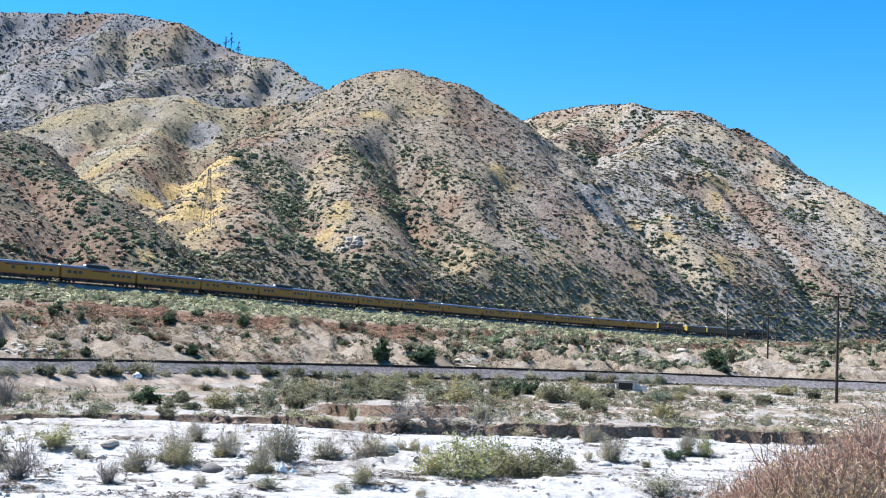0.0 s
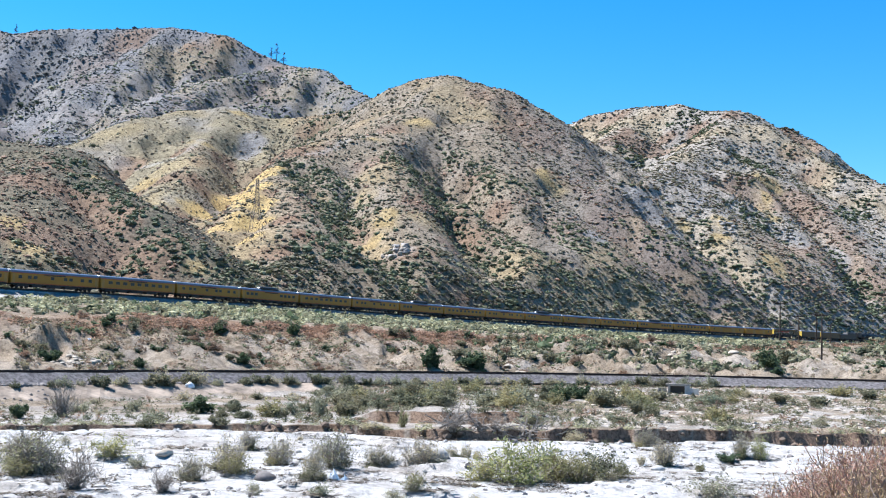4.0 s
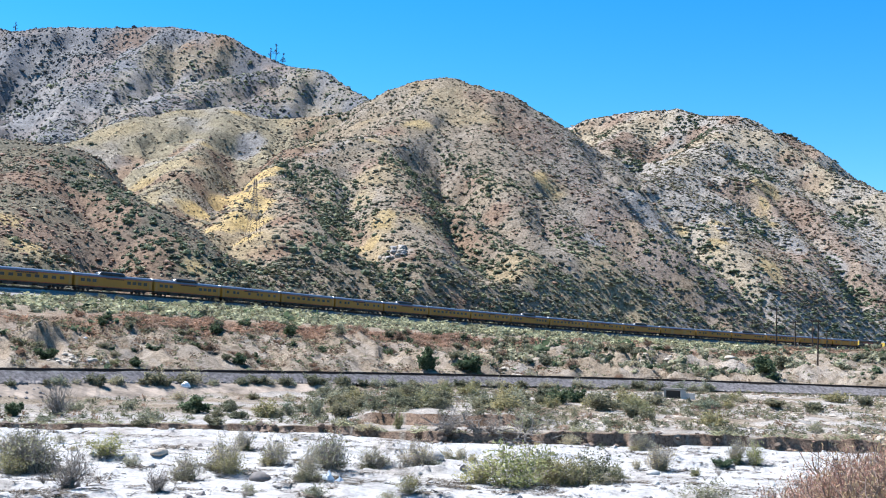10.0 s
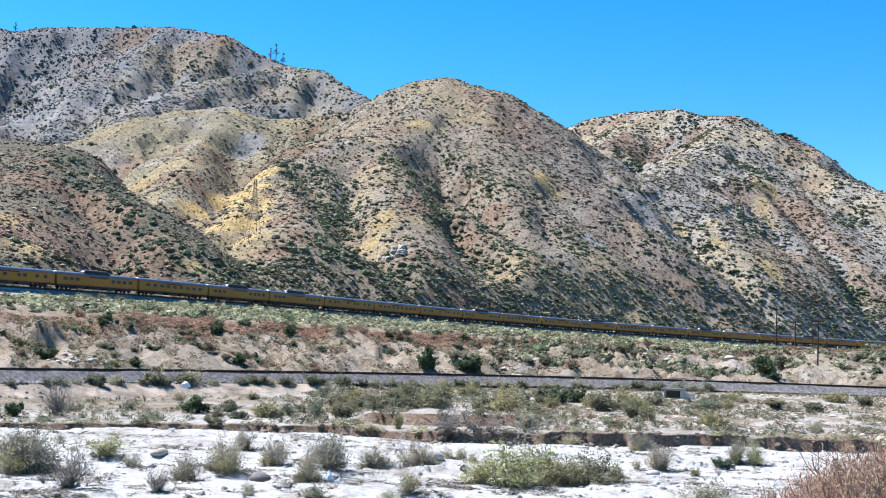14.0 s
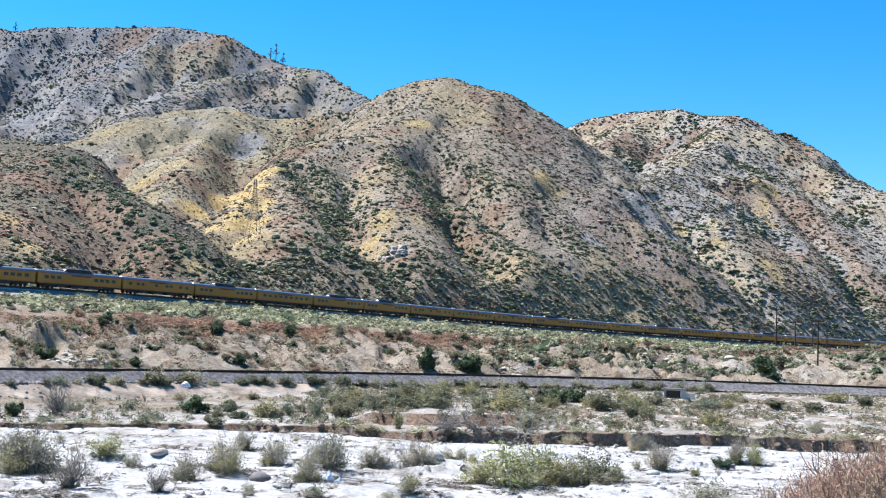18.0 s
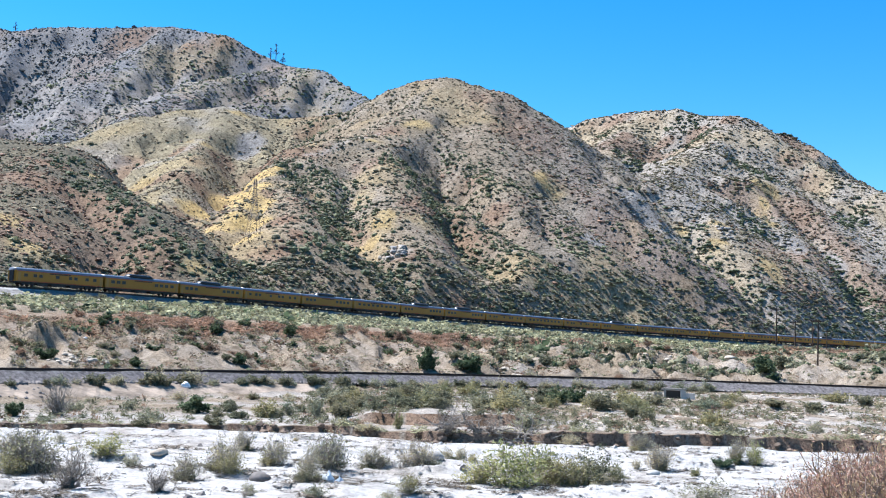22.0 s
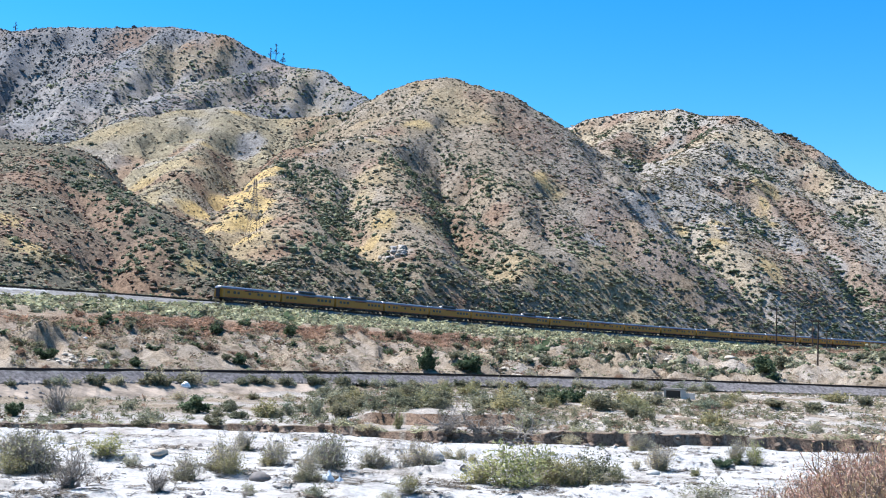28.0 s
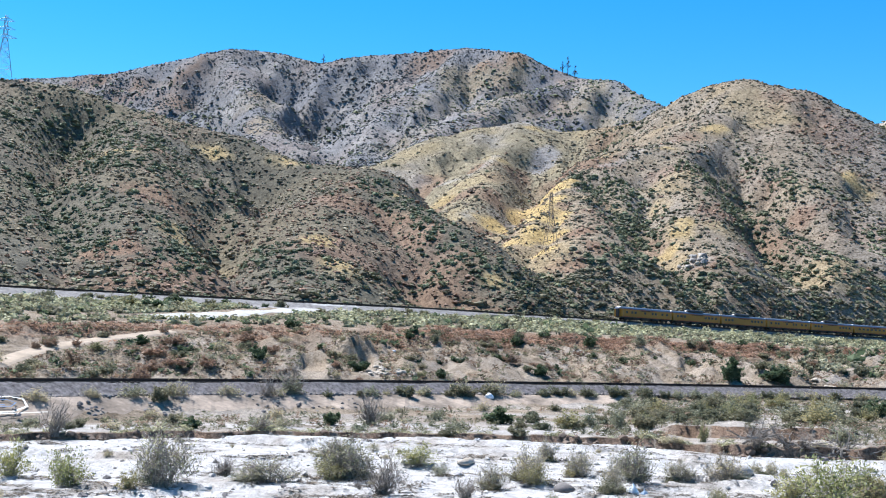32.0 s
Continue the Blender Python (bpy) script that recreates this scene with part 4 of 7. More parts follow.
def diesel():
    ob = empty("diesel_locomotive")
    bm = bmesh.new()
    box(bm, 0, 0, 1.35, 20.8, 3.0, 0.5, 0.05)
    part("frame", bm, UNDER, ob)
    bm = bmesh.new()
    box(bm, -2.2, 0, 2.85, 15.2, 2.1, 2.5, 0.12)
    box(bm, -7.8, 0, 3.6, 3.6, 2.9, 0.9, 0.2)
    part("hood", bm, TENDER_BROWN, ob)
    bm = bmesh.new()
    box(bm, -10.0, 0, 2.75, 0.12, 2.7, 2.2, 0.03)
    part("end_panel", bm, SUNLIT_YELLOW, ob, "yellow end panel, coloured brighter as if sunlit")
    bm = bmesh.new()
    box(bm, -2.2, 0, 4.25, 15.0, 1.9, 0.3, 0.1)
    box(bm, 2.0, 0, 4.4, 2.2, 1.6, 0.3, 0.08)
    part("hood_roof", bm, ROOF_GREY, ob)
    bm = bmesh.new()
    box(bm, 6.9, 0, 3.0, 2.7, 3.0, 2.7, 0.15)
    box(bm, 9.2, 0, 2.35, 2.0, 1.7, 1.5, 0.2)
    cab = part("cab", bm, TENDER_BROWN, ob)
    for y in (-1.51, 1.51):
        wb = bmesh.new()
        box(wb, 6.9, y, 3.6, 1.6, 0.03, 0.7)
        part("window", wb, DARK_GLASS, cab)
    bm = bmesh.new()
    box(bm, 6.9, 0, 4.4, 2.8, 2.9, 0.14, 0.05)
    part("cab_roof", bm, ROOF_GREY, ob)
    bm = bmesh.new()
    box(bm, 0, 0, 0.8, 5.5, 2.6, 0.8, 0.15)
    part("fuel_tank", bm, UNDER, ob)
    for x in (-7.0, 7.0):
        truck(ob, x, 4.0, 3, 0.52)
    for y in (-1.45, 1.45):
        bm = bmesh.new()
        rod(bm, (-10, y, 2.6), (5.2, y, 2.6), 0.03)
        for k in range(9):
            rod(bm, (-10 + 1.9 * k, y, 1.6), (-10 + 1.9 * k, y, 2.6), 0.025)
        part("handrail", bm, PALE_PAINT, ob)
    bars(ob, -6.5, 1.5, -1.07, 2.9, 0.55, RED_LINE)
    bars(ob, -6.5, 1.5, 1.07, 2.9, 0.55, RED_LINE)
    return ob


def steam_engine():
    ob = empty("steam_locomotive")
    bm = bmesh.new()
    rod(bm, (-6.4, 0, 3.05), (7.2, 0, 3.05), 1.32, 1.25, 20)
    rod(bm, (-6.2, 0, 2.6), (-3.0, 0, 2.75), 1.45, 1.4, 20)
    part("boiler", bm, LOCO_BLACK, ob, "", True)
    bm = bmesh.new()
    rod(bm, (7.2, 0, 3.05), (10.2, 0, 3.05), 1.24, 1.24, 20)
    rod(bm, (10.2, 0, 3.05), (10.5, 0, 3.05), 1.1, 0.7, 20)
    part("smokebox", bm, LOCO_GREY, ob, "", True)
    for x, r, h in ((8.7, 0.42, 4.85), (9.6, 0.38, 4.8)):
        bm = bmesh.new()
        rod(bm, (x, 0, 4.2), (x, 0, h), r * 0.9, r, 14)
        part("chimney", bm, LOCO_BLACK, ob)
    for x in (4.6, 1.2, -1.8):
        bm = bmesh.new()
        rod(bm, (x, 0, 4.1), (x, 0, 4.75), 0.6, 0.42, 14)
        part("dome", bm, LOCO_BLACK, ob)
    bm = bmesh.new()
    box(bm, -8.0, 0, 3.3, 2.9, 3.1, 2.5, 0.12)
    cab = part("cab", bm, LOCO_BLACK, ob)
    for y in (-1.56, 1.56):
        wb = bmesh.new()
        box(wb, -7.9, y, 3.7, 1.3, 0.03, 0.7)
        part("window", wb, DARK_GLASS, cab)
    bm = bmesh.new()
    box(bm, 0.6, 0, 1.25, 19.5, 1.5, 0.4, 0.04)
    part("frame", bm, UNDER, ob)
    for y in (-1, 1):
        bm = bmesh.new()
        box(bm, 1.2, y * 1.45, 2.35, 16.5, 0.35, 0.08)
        part("running_board", bm, LOCO_BLACK, ob)
        for x0 in (-4.6, 2.9):
            for k in range(4):
                wb = bmesh.new()
                ax = x0 + 1.75 * k
                rod(wb, (ax, y * 0.72, 0.86), (ax, y * 0.86, 0.86), 0.86, 0.86, 18)
                rod(wb, (ax, y * 0.86, 0.86), (ax, y * 0.92, 0.86), 0.2, 0.2, 8)
                part("driving_wheel", wb, LOCO_BLACK, ob)
            rb = bmesh.new()
            box(rb, x0 + 2.6, y * 1.02, 0.8, 5.6, 0.08, 0.2, 0.02)
            part("coupling_rod", rb, GALV, ob)
        for x in (1.6, 9.5):
            cb = bmesh.new()
            rod(cb, (x - 0.75, y * 1.15, 1.15), (x + 0.75, y * 1.15, 1.15), 0.5, 0.5, 14)
            part("cylinder", cb, LOCO_BLACK, ob)
    truck(ob, 10.4, 1.9, 2, 0.46, "leading_truck")
    truck(ob, -8.2, 1.9, 2, 0.5, "trailing_truck")
    bm = bmesh.new()
    loft(bm, [[Vector((11.4, y, z)) for y, z in ((-1.4, 0.25), (1.4, 0.25), (1.2, 1.4), (-1.2, 1.4))], [Vector((12.2, y, z)) for y, z in ((-0.5, 0.2), (0.5, 0.2), (0.5, 0.9), (-0.5, 0.9))]])
    part("pilot", bm, LOCO_BLACK, ob)
    bm = bmesh.new()
    rod(bm, (10.5, 0, 3.6), (10.75, 0, 3.6), 0.22, 0.22, 12)
    part("headlight", bm, PALE_PAINT, ob)
    return ob


def coal_tender():
    ob = empty("engine_tender")
    bm = bmesh.new()
    loft(bm, [[Vector((x, y, z)) for y, z in ((-1.5, 1.1), (1.5, 1.1), (1.5, t), (1.1, t + 0.3), (-1.1, t + 0.3), (-1.5, t))] for x, t in ((-6.6, 3.1), (-1.0, 3.2), (-0.6, 4.1), (6.4, 4.1))])
    part("tank", bm, LOCO_BLACK, ob)
    bm = bmesh.new()
    box(bm, 0, 0, 0.95, 13.2, 2.6, 0.3, 0.04)
    part("underframe", bm, UNDER, ob)
    truck(ob, 4.6, 1.9, 2)
    truck(ob, -1.6, 6.4, 5, 0.5)
    return ob


KINDS = ["sleeper", "dome", "dome", "sleeper", "dome", "coach", "dome", "dome", "sleeper", "coach", "sleeper", "dome", "coach", "sleeper", "dome", "coach", "sleeper", "dome", "baggage", "sleeper", "dome", "coach", "baggage"]
LABELS = {"sleeper": "yellow passenger coach with a grey roof and small windows", "dome": "yellow dome coach with a glass bubble on its grey roof",
          "coach": "yellow passenger coach with a long row of dark windows", "baggage": "yellow baggage coach with wide side doors and grey roof"}
TRAIN = []      # vehicle, distance of its middle ahead of the train's end, metres


def build_train():
    pattern, s = {}, 0.0
    for k in KINDS:
        if k not in pattern:
            pattern[k] = ob = coach(k)
        else:
            ob = copy_thing(pattern[k], Matrix.Identity(4))
        tagged(ob, LABELS[k], "train coach", "coaches of the train")
        TRAIN.append((ob, s + 13.0))
        s += 26.0
    power = coach("baggage")
    TRAIN.append((tagged(power, "dull yellow tool car coupled behind the diesel engine", "train coach", "coaches of the train"), s + 10.6))
    power.scale = (0.8, 1, 1)
    s += 21.2
    TRAIN.append((tagged(diesel(), "dull brown diesel locomotive with a yellow end brightened as if sunlit", "locomotive"), s + 11.0))
    s += 22.0
    tender = water_tender()
    for ob in (tender, copy_thing(tender, Matrix.Identity(4))):
        TRAIN.append((tagged(ob, "dull brown water tender with a yellow end brightened as if sunlit", "tender", "water tenders"), s + 7.6))
        s += 15.4
    TRAIN.append((tagged(coal_tender(), "black engine tender with a raised fuel bunker", "tender"), s + 7.0))
    s += 13.9
    TRAIN.append((tagged(steam_engine(), "large black articulated steam locomotive at the train's head", "locomotive"), s + 10.4))


build_train()

# how far the train's end has come, in coach lengths of 26 m past the mark
RUN = ((0, -10.38), (6, -7.63), (9, -6.27), (13, -4.46), (19, -1.79), (23, 0.0), (28, 2.19), (32, 3.94))


def train_run(t):
    ts, us = zip(*RUN)
    return float(np.polyval(np.polyfit(ts, us, 3), t))


def motions():
    for ob, ahead in TRAIN:
        rows = []
        for k in range(17):
            t = 2.0 * k
            s = MARK_S - 26.0 + 26.0 * train_run(t) + ahead
            a, b = track_at(s - 9), track_at(s + 9)
            mid = (a + b) / 2
            d = (b - a).normalized()
            turn = Matrix.Rotation(math.atan2(d.y, d.x), 4, "Z") @ Matrix.Rotation(-math.asin(d.z), 4, "Y")
            rows.append((t, Matrix.Translation(mid) @ turn))
        walk(ob, rows)


# ---- poles and towers ----
def utility_pole(x, y, tall, arms=1, turn=0.0):
    ob = empty("utility_pole", Matrix.Translation((x, y, ground_at(x, y) - 0.1)) @ Matrix.Rotation(turn, 4, "Z"))
    bm = bmesh.new()
    loft(bm, [[Vector((0.01 * k + (0.2 - 0.016 * k) * math.cos(0.628 * j), (0.2 - 0.016 * k) * math.sin(0.628 * j), tall * k / 6)) for j in range(10)] for k in range(7)])
    part("shaft", bm, POLE_WOOD, ob)
    for a in range(arms):
        z = tall - 0.35 - 0.9 * a
        bm = bmesh.new()
        box(bm, 0, 0.16, z, 3.0, 0.15, 0.2, 0.015)
        arm = part("crossarm", bm, POLE_WOOD, ob)
        for sx in (-1, 1):
            bb = bmesh.new()
            rod(bb, (0, 0.2, z - 0.7), (sx * 0.7, 0.2, z), 0.025)
            part("brace", bb, GALV, ob)
        for sx in (-1.1, -0.65, 0.65, 1.1):
            ib = bmesh.new()
            rod(ib, (sx, 0.14, z + 0.06), (sx, 0.14, z + 0.2), 0.025)
            rod(ib, (sx, 0.14, z + 0.2), (sx, 0.14, z + 0.32), 0.06, 0.045, 8)
            part("insulator", ib, GALV, arm)
    return tagged(ob, "dark weathered wooden utility pole with a crossarm", "utility pole", "poles beside the tracks")


def polar(az, d):
    return math.sin(math.radians(az)) * d, math.cos(math.radians(az)) * d


POLES = [(53.4, 137.5, 13.2, 1, 0.25), (73.6, 225.3, 11.0, 1, 0.3), (77.1, 265.3, 10.2, 1, 0.4), (85, 277, 7.8, 1, 0.4), (95, 295, 8.6, 1, 0.4), (111, 332, 6.6, 1, 0.4)]
for x, y, tall, arms, turn in POLES:
    utility_pole(x, y, tall, arms, turn)


def signal_mast(x, y, tall):
    ob = empty("signal_mast", Matrix.Translation((x, y, ground_at(x, y) - 0.1)))
    bm = bmesh.new()
    rod(bm, (0, 0, 0), (0, 0, tall), 0.08, 0.06, 8)
    part("shaft", bm, GALV, ob)
    bm = bmesh.new()
    box(bm, 0, -0.12, tall - 0.9, 0.4, 0.25, 1.1, 0.05)
    part("signal_head", bm, PALE_PAINT, ob, "pale box at the mast's head")
    bm = bmesh.new()
    box(bm, 0, 0, 0.25, 0.6, 0.6, 0.5, 0.04)
    part("footing", bm, CONCRETE, ob)
    return tagged(ob, "slim steel signal mast with a pale head", "signal")


signal_mast(106.6, 272.4, 6.4)
signal_mast(-2.2, 171.6, 1.8)


def lattice_tower(x, y, tall, base, turn, heavy=0.08, arms=3, steel=None):
    steel = steel or GALV
    z = ground_at(x, y)
    ob = empty("lattice_tower", Matrix.Translation((x, y, z - 0.4)) @ Matrix.Rotation(turn, 4, "Z"))
    waist, wz, top = base * 0.28, tall * 0.62, base * 0.14
    levels = [0, 0.2, 0.38, 0.5, 0.62, 0.74, 0.86, 1.0]

    def half(f):
        h = f * tall
        return base / 2 + (waist / 2 - base / 2) * h / wz if h <= wz else waist / 2 + (top / 2 - waist / 2) * (h - wz) / (tall - wz)

    corners = ((-1, -1), (1, -1), (1, 1), (-1, 1))
    for cx, cy in corners:
        bm = bmesh.new()
        loft(bm, [[Vector((cx * half(f) + u, cy * half(f) + v, f * tall)) for u, v in ((-heavy, -heavy), (heavy, -heavy), (heavy, heavy), (-heavy, heavy))] for f in levels])
        part("leg", bm, steel, ob)
    for k in range(4):
        (ax, ay), (bx, by) = corners[k], corners[(k + 1) % 4]
        for f0, f1 in zip(levels, levels[1:]):
            p0, p1 = half(f0), half(f1)
            for s, e in (((ax * p0, ay * p0, f0 * tall), (bx * p1, by * p1, f1 * tall)), ((bx * p0, by * p0, f0 * tall), (ax * p1, ay * p1, f1 * tall)), ((ax * p1, ay * p1, f1 * tall), (bx * p1, by * p1, f1 * tall))):
                bm = bmesh.new()
                rod(bm, s, e, heavy * 0.6, heavy * 0.6, 4)
                part("brace", bm, steel, ob)
    for k in range(arms):
        h = tall * (0.66 + 0.13 * k)
        bm = bmesh.new()
        for s in (-1, 1):
            w = base * (0.62 - 0.08 * k)
            for o in (-0.12, 0.12):
                rod(bm, (0, o * base * 0.5, h), (s * w, 0, h + 0.2), heavy * 0.7, heavy * 0.5, 4)
                rod(bm, (0, o * base * 0.5, h + tall * 0.06), (s * w, 0, h + 0.2), heavy * 0.7, heavy * 0.5, 4)
        part("crossarm", bm, steel, ob)
    return tagged(ob, "steel lattice power-line tower standing on the hillside", "power tower", "power-line towers")


lattice_tower(-70.5, 426, 23.5, 5.2, 0.5, 0.055)
lattice_tower(-12.3, 590, 23.5, 5.0, 0.4, 0.05)
lattice_tower(-347.5, 477, 32, 8.5, 0.6, 0.11, 3, PALE_GALV)
lattice_tower(-888, 1452, 16, 4.0, 0.4, 0.2, 2)


def bare_tree(x, y, tall, seed):
    """A burnt conifer on the skyline."""
    rng = random.Random(seed)
    ob = empty("burnt_tree", Matrix.Translation((x, y, ground_at(x, y) - 0.4)))
    bm = bmesh.new()
    rod(bm, (0, 0, 0), (0.2, 0, tall * 0.5), 0.5, 0.32, 7)
    rod(bm, (0.2, 0, tall * 0.5), (0.3, 0.1, tall), 0.32, 0.06, 7)
    part("trunk", bm, POLE_WOOD, ob)
    for k in range(22):
        f = rng.uniform(0.25, 0.95)
        a, l = rng.uniform(0, 6.28), (1.15 - f) * tall * 0.28
        b = bmesh.new()
        p = Vector((0.2, 0, f * tall))
        q = p + Vector((math.cos(a) * l, math.sin(a) * l, rng.uniform(-0.1, 0.25) * l))
        rod(b, p, q, 0.22, 0.08, 4)
        for j in range(5):
            c = p.lerp(q, rng.uniform(0.3, 1))
            rod(b, c, c + Vector((rng.uniform(-1, 1), rng.uniform(-1, 1), rng.uniform(-0.2, 0.8))) * 1.1, 0.3, 0.05, 3)
        part("branch", b, POLE_WOOD, ob)
    return tagged(ob, "dark burnt conifer standing on the mountain skyline", "tree", "skyline trees")


bare_tree(-212, 1386, 24, 1)
bare_tree(-203, 1384, 15, 2)
bare_tree(-219, 1388, 14, 5)
bare_tree(-594, 1548, 15, 3)


# ---- culvert, wall, railing ----
def culvert(x, y, turn):
    z = ground_at(x, y) - 0.15
    ob = empty("culvert", Matrix.Translation((x, y, z)) @ Matrix.Rotation(turn, 4, "Z") @ Matrix.Scale(0.8, 4))
    for name, cx, cz, sx, sz, m in (("pier", -1.35, 0.8, 0.35, 1.6, CONCRETE), ("pier", 1.5, 0.8, 0.75, 1.6, PALE_CONCRETE), ("lintel", 0.1, 1.72, 3.9, 0.3, CONCRETE)):
        bm = bmesh.new()
        box(bm, cx, 0, cz, sx, 0.5, sz, 0.03)
        part(name, bm, m, ob)
    # a solid near-black block stands for the shade inside the culvert
    bm = bmesh.new()
    box(bm, 0, 1.6, 0.75, 2.5, 2.4, 1.5)
    part("opening", bm, OPENING_SHADE, ob, "dark block for the shade in the culvert opening")
    for s in (-1, 1):
        bm = bmesh.new()
        box(bm, s * 2.5, -0.5, 0.6, 1.6, 0.25, 1.2, 0.02, Matrix.Rotation(s * -0.5, 3, "Z"))
        part("wing_wall", bm, PALE_CONCRETE if s > 0 else CONCRETE, ob)
    return tagged(ob, "concrete box culvert with a pale wing wall", "culvert")


culvert(30.0, 148.0, -0.1)


def painted_wall():
    """Concrete slope lining below the near track with a sprayed outline on it."""
    bm = bmesh.new()
    rows = []
    for a in np.arange(-46, -4, 0.2):
        d = float(rail_d(a))
        sag = 0.35 * float(value_noise(a * 0.8, 0.0, 401)) + 0.2 * float(value_noise(a * 2.2, 0.0, 402))
        k = float(long_slope(a))
        foot = float(toe_z(a)) - 0.05 - 0.25 * k
        top, reach = float(rail_z(a)) - 1.42, 3.1 + 2.4 * k
        row = [Vector((*polar(a, d - 4.2), top - 0.08))]
        for j in range(10):
            f = j / 9
            rill = 0.10 * float(fbm(np.array(a * 5.0), np.array(f * 1.5), 3, 403)) * math.sin(math.pi * f)
            row.append(Vector((*polar(a, d - 5.0 - (reach - 0.6 * sag) * f), top + (foot - top) * f + 0.05 + rill)))
        row.append(Vector((*polar(a, d - 5.6 - reach + 0.6 * sag), foot - 0.6)))
        rows.append(row)
    strip(bm, rows)
    wall = tagged(part("slope_lining", bm, APRON), "tan concrete slope lining below the railway ballast", "concrete wall", kind="structure")

    def on(a, f, lift=0.03):
        d = float(rail_d(a))
        z1, z0 = float(rail_z(a)) - 1.42, float(toe_z(a)) - 0.15
        return Vector((*polar(a, d - 5.05 - 5.5 * (1 - f) - lift), z0 + (z1 - z0) * f + 0.12 + lift))

    def ribbon(points, w, material, name, lift):
        b = bmesh.new()
        for (a0, f0), (a1, f1) in zip(points, points[1:]):
            p, q = on(a0, f0, lift), on(a1, f1, lift)
            up = (on(a0, f0 + 0.05, lift) - on(a0, f0, lift)).normalized()
            t = (q - p).normalized()
            s = t.cross(up).normalized().cross(t)
            vs = [b.verts.new(v) for v in (p - s * w - t * w, q - s * w + t * w, q + s * w + t * w, p + s * w - t * w)]
            b.faces.new(vs)
        part(name, b, material, wall)

    outline = [(-38.0, 0.42), (-34.8, 0.42), (-34.2, 0.6), (-34.4, 0.9), (-35.0, 1.0), (-38.0, 1.0)]
    ribbon(outline, 0.09, PALE_PAINT, "sprayed_outline", 0.03)
    ribbon([(-38.0, 0.62), (-34.9, 0.62), (-34.7, 0.75), (-35.1, 0.88), (-38.0, 0.88)], 0.05, BLUE_PAINT, "sprayed_outline", 0.034)
    ribbon([(-38.0, 0.68), (-35.2, 0.68)], 0.07, BLUE_PAINT, "sprayed_bar", 0.038)
    ribbon([(-38.0, 0.36), (-33.3, 0.36)], 0.05, PALE_PAINT, "sprayed_line", 0.03)


painted_wall()


def railing(x, y, turn, length):
    ob = empty("pipe_railing", Matrix.Translation((x, y, ground_at(x, y) - 0.1)) @ Matrix.Rotation(turn, 4, "Z"))
    n = 6
    for k in range(n):
        bm = bmesh.new()
        rod(bm, (length * k / (n - 1), 0, 0), (length * k / (n - 1), 0, 1.0), 0.05)
        part("post", bm, POLE_WOOD, ob)
    for z in (0.5, 0.95):
        bm = bmesh.new()
        rod(bm, (0, 0, z), (length, 0, z), 0.045)
        part("rail", bm, POLE_WOOD, ob)
    return tagged(ob, "low dark pipe railing beside the track", "railing")


railing(32.5, 183.5, 0.15, 7.0)


# ---- plants ----
STEM = plain("grey_stem", (0.33, 0.29, 0.245), 0.9, 0, 14.0, 0.3)
TAN_STEM = plain("tan_stem", (0.33, 0.24, 0.185), 0.9, 0, 14.0, 0.3)
DEAD_STEM = plain("dead_wood", (0.27, 0.235, 0.20), 0.9, 0, 14.0, 0.35)
LEAF = {
    "willow": leafy("willow_leaf", (0.205, 0.217, 0.085), (0.50, 0.475, 0.235)),
    "yellow": leafy("yellow_leaf", (0.165, 0.158, 0.082), (0.38, 0.352, 0.20)),
    "olive": leafy("olive_leaf", (0.098, 0.098, 0.064), (0.26, 0.25, 0.172)),
    "dark": leafy("dark_leaf", (0.045, 0.07, 0.042), (0.135, 0.175, 0.10)),
    "sage": leafy("sage_leaf", (0.15, 0.16, 0.11), (0.38, 0.38, 0.28)),
    "twig": leafy("twig_leaf", (0.27, 0.245, 0.15), (0.56, 0.51, 0.34)),
    "rust": leafy("rust_leaf", (0.16, 0.105, 0.077), (0.34, 0.235, 0.178)),
    "straw": leafy("straw_leaf", (0.30, 0.215, 0.125), (0.54, 0.42, 0.27), 0.75, 0.27),
    "buckwheat": leafy("buckwheat_leaf", (0.22, 0.115, 0.09), (0.50, 0.32, 0.255), 0.75, 0.27),
}
# stems, leaves, leaf length and width, how upright, share of the height without leaves
HABIT = {"willow": (64, 1600, 0.055, 0.010, 0.9, 0.0), "yellow": (60, 1600, 0.05, 0.011, 0.9, 0.0), "olive": (50, 1700, 0.045, 0.016, 0.6, 0.0), "dark": (34, 2600, 0.05, 0.02, 0.5, 0.0),
         "sage": (70, 1300, 0.04, 0.013, 0.7, 0.05), "twig": (120, 950, 0.04, 0.0095, 0.8, 0.05), "dead": (100, 0, 0.05, 0.02, 0.6, 0.3), "rust": (60, 1700, 0.04, 0.016, 0.7, 0.1),
         "straw": (200, 8000, 0.028, 0.0026, 1.0, 0.1), "buckwheat": (240, 21000, 0.017, 0.0024, 0.95, 0.0)}


